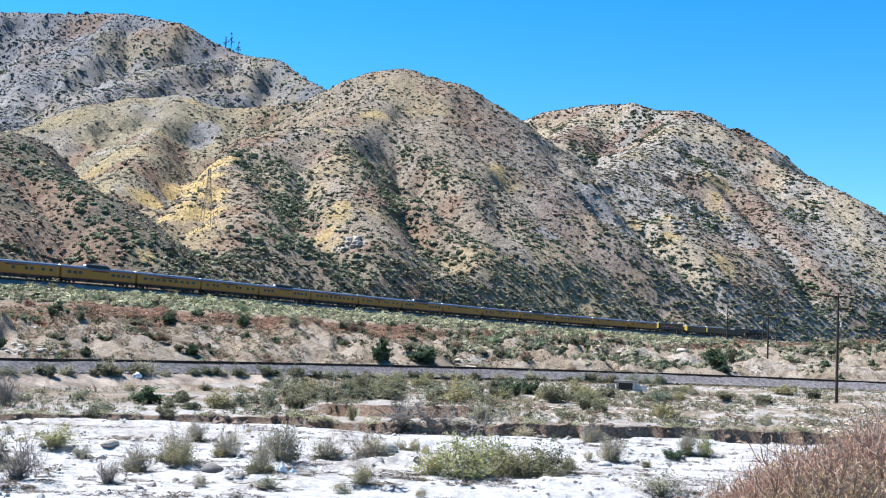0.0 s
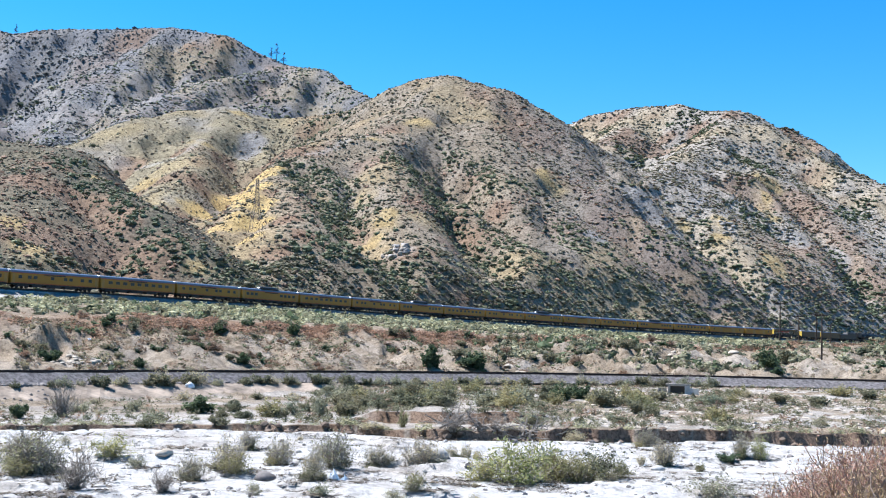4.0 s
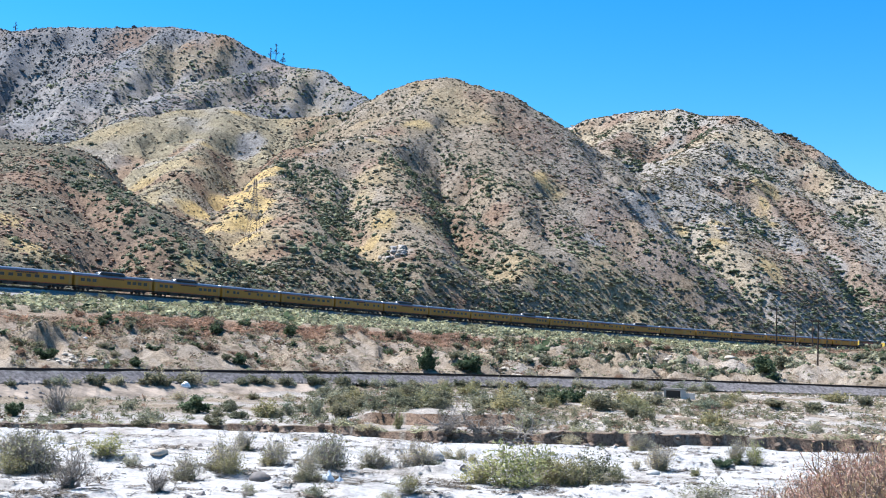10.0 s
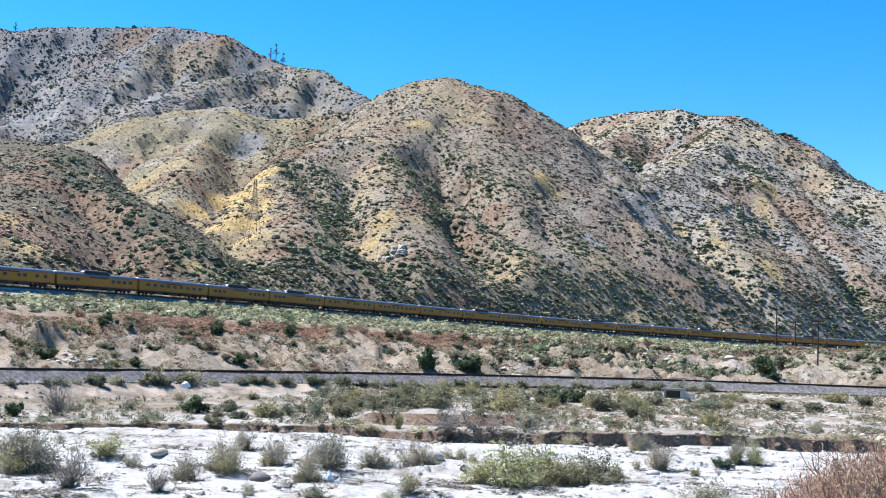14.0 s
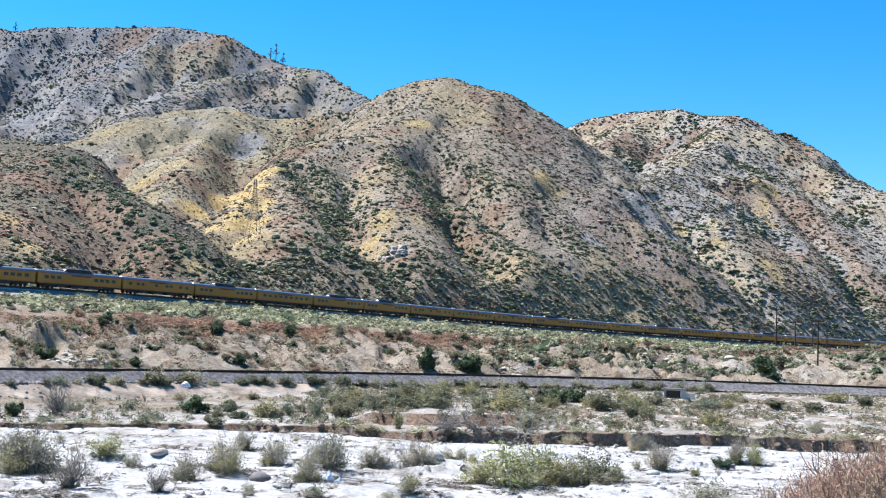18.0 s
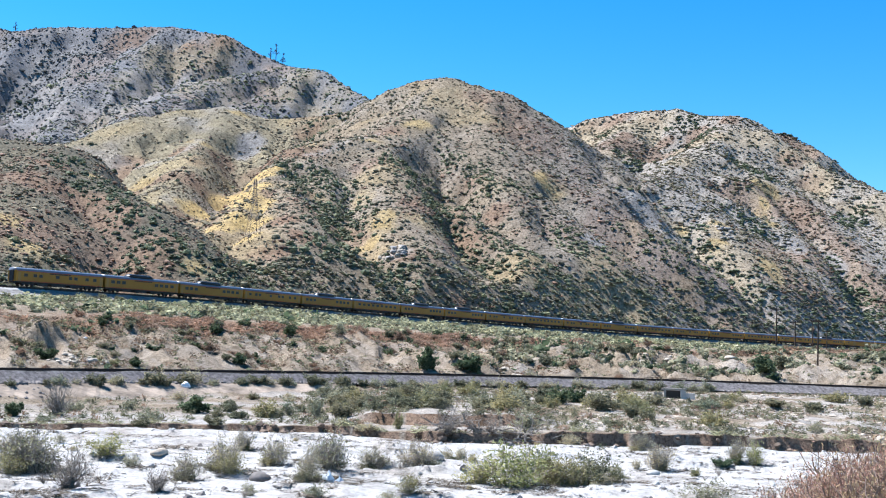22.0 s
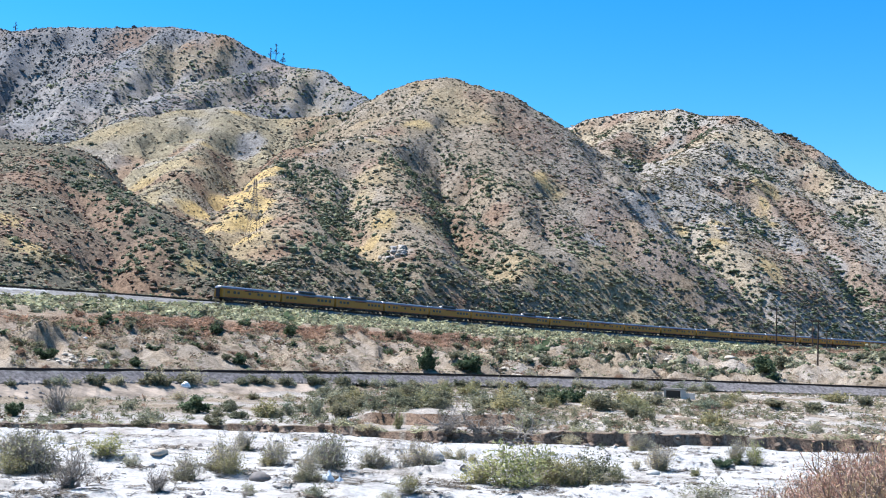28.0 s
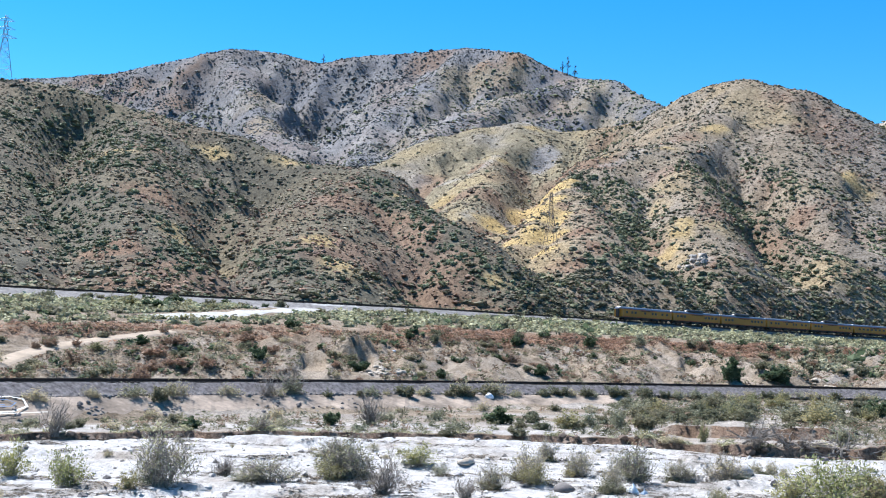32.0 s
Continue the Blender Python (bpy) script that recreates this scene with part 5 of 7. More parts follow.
def stems_and_leaves(kind, seed, far=False):
    """Bent tapering stems from one root and leaves along them, in a plant one metre wide and high."""
    n_stem, n_leaf, ll, lw, upright, bare = HABIT[kind]
    if far:
        n_stem, n_leaf, ll, lw = n_stem // 2, int(n_leaf * 0.8), ll * 1.4, lw * 1.7
    rng = np.random.default_rng(seed)
    verts, faces, tips = [], [], []

    def tube(points, r0, r1):
        b = len(verts)
        for k, p in enumerate(points):
            r = r0 + (r1 - r0) * k / (len(points) - 1)
            for j in range(3):
                a = 2.094 * j
                verts.append((p[0] + r * math.cos(a), p[1] + r * math.sin(a), p[2]))
        for k in range(len(points) - 1):
            for j in range(3):
                q = b + 3 * k
                faces.append((q + j, q + (j + 1) % 3, q + 3 + (j + 1) % 3, q + 3 + j))

    lean = rng.uniform(-0.06, 0.06, 2)
    for s in range(n_stem):
        a, reach = rng.uniform(0, 6.283), 0.5 * rng.uniform(0.1, 1.0) ** 0.6
        if kind not in ("straw", "buckwheat"):
            reach *= 0.85 + 0.25 * math.sin(2 * a + seed) + 0.12 * math.sin(5 * a + 2 * seed)
        top = rng.uniform(0.4, 1.0) * (1 - 0.55 * (reach / 0.5) ** 2) * (0.85 + 0.2 * math.sin(3 * a + 1.7 * seed))
        root = reach * (0.45 if kind != "dead" else 0.12)
        if kind in ("straw", "buckwheat"):
            root, top = 0.55 * reach, rng.uniform(0.6, 1.0) * (1 - 0.45 * (reach / 0.5) ** 2)
        p = np.array([math.cos(a) * root + rng.normal(0, 0.03), math.sin(a) * root + rng.normal(0, 0.03), -0.03])
        pts = [p]
        for k in range(1, 6):
            f = k / 5
            out = root + (reach - root) * (f ** (1.1 if upright < 0.7 else 1.5))
            pts.append(np.array([math.cos(a) * out + lean[0] * f + rng.normal(0, 0.034), math.sin(a) * out + lean[1] * f + rng.normal(0, 0.034), top * f ** 0.9]))
        tube(pts, (0.003 if kind in ("straw", "buckwheat") else 0.0045) if n_leaf else 0.009, 0.0012)
        tips.append(np.array(pts))
        for j in range(3 if kind in ("twig", "dead", "straw") else 1):
            k = rng.integers(2, 5)
            q = pts[k]
            e = q + np.array([rng.normal(0, 0.11), rng.normal(0, 0.11), rng.uniform(0.03, 0.2)])
            tube([q, (q + e) / 2 + rng.normal(0, 0.015, 3), e], 0.006, 0.002)
            tips.append(np.array([q, q, (q + e) / 2, (q + e) / 2, e, e]))
    lv, lf = [], []
    if n_leaf:
        pick = rng.integers(0, len(tips), n_leaf)
        f = rng.uniform(bare, 1.0, n_leaf) ** (1.5 if kind in ("twig", "willow", "yellow") else 0.8) * 4.99
        for i in range(n_leaf):
            pts = tips[pick[i]]
            k = int(f[i])
            c = pts[k] + (pts[k + 1] - pts[k]) * (f[i] - k) + rng.normal(0, 0.04, 3)
            if c[2] < 0.01:
                c[2] = 0.01 + 0.05 * rng.random()
            d = rng.normal(0, 1, 3) + np.array([0, 0, 1.4 * upright])
            d /= np.linalg.norm(d)
            w = np.cross(d, rng.normal(0, 1, 3))
            w /= np.linalg.norm(w) + 1e-9
            s = rng.uniform(0.6, 1.5)
            b = len(lv)
            lv += [c, c + d * ll * s * 0.5 + w * lw * s, c + d * ll * s, c + d * ll * s * 0.5 - w * lw * s]
            lf.append((b, b + 1, b + 2, b + 3))
    return verts, faces, lv, lf


WORDS = {"willow": ("green desert willow bush with slender leaves on white sand", "bush"), "yellow": ("yellow-green rabbitbrush with upright leafy stems", "bush"),
         "olive": ("low olive-brown shrub with dense fine leaves", "shrub"), "dark": ("dark green rounded shrub with dense leaves", "shrub"),
         "sage": ("grey-green sagebrush with fine pale leaves", "shrub"), "twig": ("grey twiggy half-bare bush in the dry wash", "bush"),
         "dead": ("leafless grey dead bush of tangled branches", "dead bush"), "rust": ("rust-red dried buckwheat bush with seed heads", "bush"),
         "buckwheat": ("rust-red dried buckwheat bush with fine seed heads", "bush"),
         "straw": ("dry straw-coloured brush with upright stems", "bush")}
PATTERN = {}
CULVERT = (11.5, 128, 150)      # heading and distances kept clear before its mouth


def shrub(kind, x, y, w, h):
    if abs(math.degrees(math.atan2(x, y)) - CULVERT[0]) < 1.0 and CULVERT[1] < math.hypot(x, y) < CULVERT[2]:
        return None
    rng = random.Random(int(x * 37 + y * 101))
    far = math.hypot(x, y) > 84 or (w < 1.3 and math.hypot(x, y) > 30)
    key = (kind, rng.randrange(3), far)
    m = Matrix.Translation((x, y, ground_at(x, y) - 0.02)) @ Matrix.Rotation(rng.uniform(0, 6.28), 4, "Z") @ Matrix.Diagonal((w, w, h, 1))
    if key not in PATTERN:
        name = {"dead": "dead_bush"}.get(kind, WORDS[kind][1])
        ob = empty(name)
        v, f, lv, lf = stems_and_leaves(kind, 7 * len(PATTERN) + 3, far)
        st = mesh_object("wood", v, f, DEAD_STEM if kind == "dead" else TAN_STEM if kind in ("straw", "buckwheat") else STEM, False)
        st.parent = ob
        if lf:
            lo = mesh_object("foliage", lv, lf, LEAF[kind], False)
            lo.parent = ob
        tagged(ob, WORDS[kind][0], WORDS[kind][1], kind + " plants")
        PATTERN[key] = ob
        ob.matrix_basis = m
        return ob
    src = PATTERN[key]
    ob = copy_thing(src, Matrix.Identity(4))
    ob.matrix_basis = m
    return ob


PLANTS = {}
PLANTS["twig"] = [(-19.9, 57.9, 3.3, 2.4), (-12.2, 57.0, 1.71, 1.57), (-9.0, 65.4, 1.94, 1.94), (-5.3, 59.8, 2.64, 2.12), (-3.4, 64.4, 1.89, 1.26), (-1.1, 64.5, 2.21, 1.58), (1.5, 68.7, 1.01, 1.01), (13.3, 69.7, 2.09, 1.74), (18.9, 73.4, 1.34, 1.85), (-11.8, 71.3, 1.59, 1.42), (-23.5, 65.4, 2.04, 1.36), (-10.8, 59.8, 2.38, 1.96), (-6.2, 57.2, 1.3, 1.69), (14.3, 80.2, 1.6, 1.44), (9.7, 84.4, 2.08, 1.25), (-5.2, 87.1, 2.56, 0.77), (-26.4, 49.4, 3.29, 2.74), (-22.4, 53.2, 3.11, 1.41)]
PLANTS["olive"] = [(-20.5, 58.2, 2.72, 1.51), (8.2, 60.7, 2.7, 1.8), (-6.2, 55.9, 1.38, 0.77), (-18.2, 101.9, 2.53, 1.52), (-6.7, 102.3, 1.81, 1.41), (-21.9, 85.7, 1.73, 0.95), (-16.5, 86.7, 2.16, 0.95), (-2.8, 99.5, 3.41, 1.56), (0.0, 98.7, 3.38, 1.45), (4.3, 102.2, 3.5, 1.7), (24.2, 130.8, 3.91, 1.69), (36.0, 124.4, 3.8, 1.27), (41.1, 127.0, 3.92, 1.57), (14.3, 93.2, 2.31, 0.74), (-16.2, 94.4, 2.34, 0.94), (52.7, 143.4, 3.74, 1.94), (63.9, 215.5, 4.4, 3.52), (-34.1, 177.3, 2.65, 2.3), (-43.5, 162.3, 2.47, 1.97), (-9.0, 208.6, 3.68, 2.66), (14.2, 229.8, 4.51, 2.93), (18.3, 199.9, 2.95, 2.36), (35.3, 220.7, 4.38, 2.63), (-51.1, 95.4, 2.97, 2.33)]
PLANTS["olive"] += [(-70.5, 104.5, 2.47, 1.11)]
PLANTS["willow"] = [(-18.3, 64.5, 2.62, 1.25), (3.8, 57.4, 4.22, 2.2), (20.0, 73.1, 1.34, 1.71), (2.2, 57.7, 2.26, 1.41), (5.4, 60.3, 2.67, 1.96), (-34.9, 50.3, 1.98, 1.92), (-30.2, 47.7, 2.21, 1.83)]
PLANTS["sage"] = [(-15.5, 59.8, 1.21, 0.76), (12.8, 54.3, 2.46, 1.36), (-5.3, 52.2, 1.03, 0.64), (-12.8, 99.7, 2.46, 1.77), (-10.1, 97.5, 1.92, 2.5), (-9.9, 117.1, 3.45, 1.73), (7.8, 118.2, 3.48, 2.44), (7.1, 90.0, 2.65, 1.77), (22.9, 99.1, 1.49, 0.9), (-26.8, 101.5, 1.85, 1.44), (-16.4, 190.5, 3.75, 2.81)]
PLANTS["yellow"] = [(-10.3, 58.4, 1.74, 1.31), (6.2, 59.4, 2.63, 1.81), (-1.2, 53.2, 1.3, 1.04), (7.2, 59.3, 2.63, 1.64), (9.6, 62.0, 1.54, 1.35), (-20.5, 56.9, 2.07, 1.3), (-14.4, 97.9, 3.39, 2.04), (17.1, 121.3, 4.8, 1.68), (20.1, 119.6, 4.16, 1.78), (-3.0, 89.2, 1.14, 1.84), (37.5, 145.5, 2.65, 1.91), (52.7, 153.7, 4.77, 1.75), (-39.1, 140.4, 1.71, 1.14), (-106.4, 185.7, 5.24, 2.72), (-72.0, 118.6, 2.72, 1.22), (-97.9, 202.3, 3.3, 1.76)]
PLANTS["dark"] = [(17.7, 72.4, 1.53, 0.66), (-20.9, 99.3, 3.48, 1.74), (13.1, 125.1, 3.08, 2.22), (15.5, 129.1, 2.55, 2.16), (-32.6, 89.2, 1.86, 1.4), (-2.0, 171.0, 3.85, 3.85), (5.1, 175.2, 4.98, 2.92), (-26.3, 153.5, 2.44, 1.83), (-23.8, 185.0, 3.1, 2.56), (55.4, 198.4, 5.24, 4.03), (-40.0, 79.8, 1.92, 1.05), (-56.2, 128.8, 2.48, 2.34), (-99.7, 183.7, 6.14, 2.25)]
PLANTS["dead"] = [(-16.1, 51.5, 2.38, 2.12), (-12.5, 52.8, 1.7, 1.22), (-29.7, 91.6, 4.24, 3.77), (0.8, 84.2, 3.71, 2.31), (4.0, 84.9, 2.91, 1.66), (-26.3, 56.4, 1.83, 1.22), (-45.7, 70.5, 3.7, 3.29), (-30.2, 92.4, 3.33, 2.57), (-45.5, 106.7, 3.98, 3.75), (-34.7, 80.1, 2.56, 1.71)]
PLANTS["rust"] = [(-38.3, 171.0, 2.57, 1.89), (-58.3, 119.0, 2.34, 1.56), (-64.9, 119.5, 4.0, 1.6), (-67.9, 129.8, 4.3, 1.43), (-64.0, 142.8, 3.83, 1.69), (-61.2, 117.2, 3.24, 1.3)]

for kind, spots in PLANTS.items():
    for x, y, w, h in spots:
        grow = 1.2 if math.hypot(x, y) < 84 else 1.0
        shrub(kind, x, y, w * grow, h * grow)

# low leafy growth at the foot of the twiggy bushes
rng = random.Random(6)
for x, y, w, h in PLANTS["twig"]:
    if y < 84:
        shrub(rng.choice(["yellow", "sage", "olive"]), x + rng.uniform(-0.45, 0.45) * w, y - rng.uniform(0.0, 0.5), w * rng.uniform(0.5, 0.9), h * rng.uniform(0.35, 0.55))
# bushes along the shoulder of the near embankment
rng = random.Random(5)
for k in range(84):
    az = -34 + 48 * k / 84 + rng.uniform(-0.4, 0.4)
    if az < -19 and k % 4:
        continue
    x, y = polar(az, float(rail_d(az)) - rng.uniform(4.7, 5.7))
    w = rng.uniform(1.5, 3.2)
    shrub(rng.choice(["olive", "twig", "olive", "sage", "twig"]), x, y, w, w * rng.uniform(0.55, 0.8))
shrub("dead", -44.6, 110.2, 4.6, 4.4)
shrub("sage", -44.2, 110.0, 3.2, 2.6)
# scattered low shrubs of the terrace
for k in range(70):
    az = rng.uniform(-36, 25)
    d0, d1 = float(wash_edge(az)) + (8 if -3.5 < az < 5.2 else 2), float(rail_d(az)) - 12
    if d1 < d0 + 2:
        continue
    x, y = polar(az, rng.uniform(d0, d1))
    w = rng.uniform(0.8, 2.2)
    shrub(rng.choice(["olive", "sage", "olive", "twig", "sage", "twig"]), x, y, w, w * rng.uniform(0.4, 0.75))
# the greener strip of the terrace
for k in range(70):
    x, y = polar(rng.uniform(-6, 14), rng.uniform(98, 142))
    w = rng.uniform(1.8, 3.6)
    shrub(rng.choice(["olive", "yellow", "yellow", "sage", "olive", "olive"]), x, y, w, w * rng.uniform(0.5, 0.8))
# small plants in the wash
for k in range(46):
    az = rng.uniform(-36, 22)
    x, y = polar(az, rng.uniform(50, 80))
    w = rng.uniform(0.4, 1.2)
    shrub(rng.choice(["twig", "sage", "yellow", "twig", "dead"]), x, y, w, w * rng.uniform(0.5, 1.0))
# shrubs on the cut bluff
for k in range(170):
    az = rng.uniform(-36, 24)
    d0, d1 = float(rail_d(az)) + 9, float(crest_d(az)) + 6
    x, y = polar(az, rng.uniform(d0, d1))
    w = rng.uniform(1.2, 3.2)
    shrub(rng.choice(["olive", "rust", "rust", "rust", "olive", "twig", "dark"]), x, y, w, w * rng.uniform(0.5, 0.8))
# bushes between the gravel road and the upper track
for k in range(46):
    az = rng.uniform(-34, -15)
    x, y = polar(az, float(upper_d(az)) - rng.uniform(9.5, 18))
    if float(road_distance(np.array(x), np.array(y), ROADS["gravel_road"][0])) < 5.0:
        continue
    w = rng.uniform(1.6, 3.6)
    shrub(rng.choice(["olive", "sage", "yellow", "olive", "dark"]), x, y, w, w * rng.uniform(0.45, 0.7))
# dry brush on the near bank beside the camera
for az, d, w, h, kind in ((17.3, 17.0, 1.5, 1.15, "buckwheat"), (18.6, 16.2, 1.7, 1.55, "buckwheat"), (19.8, 17.6, 1.8, 1.9, "buckwheat"), (20.8, 15.8, 1.9, 2.0, "buckwheat"), (22.0, 17.2, 2.0, 2.35, "buckwheat"), (23.2, 15.6, 1.9, 2.3, "buckwheat"),
                          (21.8, 17.6, 1.9, 2.35, "straw"), (23.2, 18.2, 2.0, 2.6, "straw"), (20.6, 13.4, 1.5, 1.5, "straw"), (22.6, 13.2, 1.6, 1.6, "straw"), (19.4, 19.4, 1.8, 2.0, "straw"), (20.4, 19.2, 1.8, 2.2, "straw"), (21.4, 19.0, 1.9, 2.45, "straw"), (22.9, 19.6, 2.0, 2.7, "straw"), (24.3, 18.0, 2.1, 2.8, "straw"), (24.6, 16.0, 2.0, 2.5, "buckwheat"), (26.2, 17.0, 2.2, 2.8, "straw"), (16.2, 16.6, 1.4, 1.15, "buckwheat"), (15.6, 16.0, 1.2, 0.9, "buckwheat"), (17.0, 15.6, 1.5, 1.3, "buckwheat"), (16.6, 17.6, 1.4, 1.3, "straw"), (18.2, 17.8, 1.7, 1.75, "straw"), (19.0, 18.6, 1.8, 2.0, "buckwheat"), (20.0, 16.6, 1.8, 2.0, "straw"), (18.0, 14.6, 1.5, 1.3, "buckwheat"), (19.4, 14.8, 1.6, 1.75, "buckwheat"), (21.0, 14.4, 1.7, 1.9, "buckwheat"), (22.4, 14.9, 1.8, 2.15, "buckwheat"), (24.0, 14.6, 1.8, 2.2, "buckwheat"), (20.6, 18.6, 1.8, 2.2, "buckwheat"), (23.6, 17.2, 2.0, 2.6, "buckwheat"), (25.6, 15.4, 2.0, 2.4, "straw")):
    x, y = polar(az, d)
    shrub(kind, x, y, 1.3 * w, (1.15 if kind == "straw" else 1.05) * h)


# ---- scrub of the hills and the bench: uncounted plants ----
def tuft_templates(n, seed):
    """Small irregular domes of fifteen faces."""
    rng = np.random.default_rng(seed)
    out = []
    for _ in range(n):
        v = []
        for ring, (r, z) in enumerate(((0.62, -0.12), (0.55, 0.42))):
            for k in range(5):
                a = 2 * math.pi * (k + 0.5 * ring) / 5 + rng.normal(0, 0.2)
                q = r * rng.uniform(0.65, 1.3)
                v.append((q * math.cos(a), q * math.sin(a), z * rng.uniform(0.7, 1.25)))
        v.append((rng.normal(0, 0.15), rng.normal(0, 0.15), rng.uniform(0.75, 1.0)))
        f = []
        for k in range(5):
            j = (k + 1) % 5
            f += [(k, j, 5 + k), (j, 5 + j, 5 + k), (5 + k, 5 + j, 10)]
        out.append((np.array(v), np.array(f)))
    return out


def leaf_templates(n, seed, leaves=12, wide=0.6, size=1.0):
    """Clumps of leaf sprays round a dome."""
    rng = np.random.default_rng(seed)
    out = []
    for _ in range(n):
        v, f = [], []
        for i in range(leaves):
            a, e = rng.uniform(0, 6.283), rng.uniform(0.05, 1.0)
            r = 0.5 * math.sqrt(max(0, 1 - (e * 0.8) ** 2)) * rng.uniform(0.5, 1.05)
            c = np.array([r * math.cos(a), r * math.sin(a), e * 0.8])
            d = rng.normal(0, 1, 3) + 1.2 * np.array([math.cos(a), math.sin(a), 0.6])
            d /= np.linalg.norm(d)
            w = np.cross(d, rng.normal(0, 1, 3))
            w /= np.linalg.norm(w) + 1e-9
            b = len(v)
            s = size * rng.uniform(0.22, 0.42)
            v += [c - d * s, c + w * s * wide, c + d * s, c - w * s * wide]
            f += [(b, b + 1, b + 2), (b, b + 2, b + 3)]
        out.append((np.array(v), np.array(f)))
    return out


def mound_templates(n, seed, sides=5, leaves=6, spray=0.8, core=1.0):
    """Rounded uneven shrubs with a few sprays standing out of them."""
    rng = np.random.default_rng(seed)
    out = []
    for (sv, sf) in leaf_templates(n, seed + 1, leaves, 0.55, spray) if leaves else [(np.zeros((0, 3)), np.zeros((0, 3), int))] * n:
        v, f = [], []
        for ring, (r, z) in enumerate(((0.46, -0.15), (0.52, 0.3))):
            for k in range(sides):
                a = 2 * math.pi * (k + 0.5 * ring) / sides + rng.normal(0, 0.2)
                q = core * r * rng.uniform(0.65, 1.25)
                v.append((q * math.cos(a), q * math.sin(a), z * rng.uniform(0.6, 1.4)))
        v.append((rng.normal(0, 0.12), rng.normal(0, 0.12), core * rng.uniform(0.7, 0.95)))
        for k in range(sides):
            j = (k + 1) % sides
            f += [(k, j, sides + k), (j, sides + j, sides + k), (sides + k, sides + j, 2 * sides)]
        out.append((np.concatenate([np.array(v), sv]), np.concatenate([np.array(f), sf + len(v)])))
    return out


def scatter(name, x, y, z, w, h, templates, material, label, seed):
    """Many uncounted plants as one mesh."""
    if len(x) == 0:
        return None
    rng = np.random.default_rng(seed)
    kind = rng.integers(0, len(templates), len(x))
    turn = rng.uniform(0, 6.283, len(x))
    V, F, base = [], [], 0
    for k, (tv, tf) in enumerate(templates):
        s = np.where(kind == k)[0]
        if len(s) == 0:
            continue
        c, n = np.cos(turn[s])[:, None], np.sin(turn[s])[:, None]
        X = x[s][:, None] + w[s][:, None] * (tv[None, :, 0] * c - tv[None, :, 1] * n)
        Y = y[s][:, None] + w[s][:, None] * (tv[None, :, 0] * n + tv[None, :, 1] * c)
        Z = z[s][:, None] + h[s][:, None] * tv[None, :, 2]
        V.append(np.stack([X, Y, Z], 2).reshape(-1, 3))
        F.append((tf[None] + (base + np.arange(len(s)) * len(tv))[:, None, None]).reshape(-1, 3))
        base += len(s) * len(tv)
    ob = mesh_object(name, np.concatenate(V), np.concatenate(F), material, False)
    tone = np.concatenate([np.repeat(rng.uniform(-0.38, 0.38, (kind == k).sum()), len(tv)) for k, (tv, tf) in enumerate(templates)])
    ob.data.attributes.new("tone", "FLOAT", "POINT").data.foreach_set("value", tone.astype(np.float32))
    return tagged(ob, label, "scrub", kind="stuff")


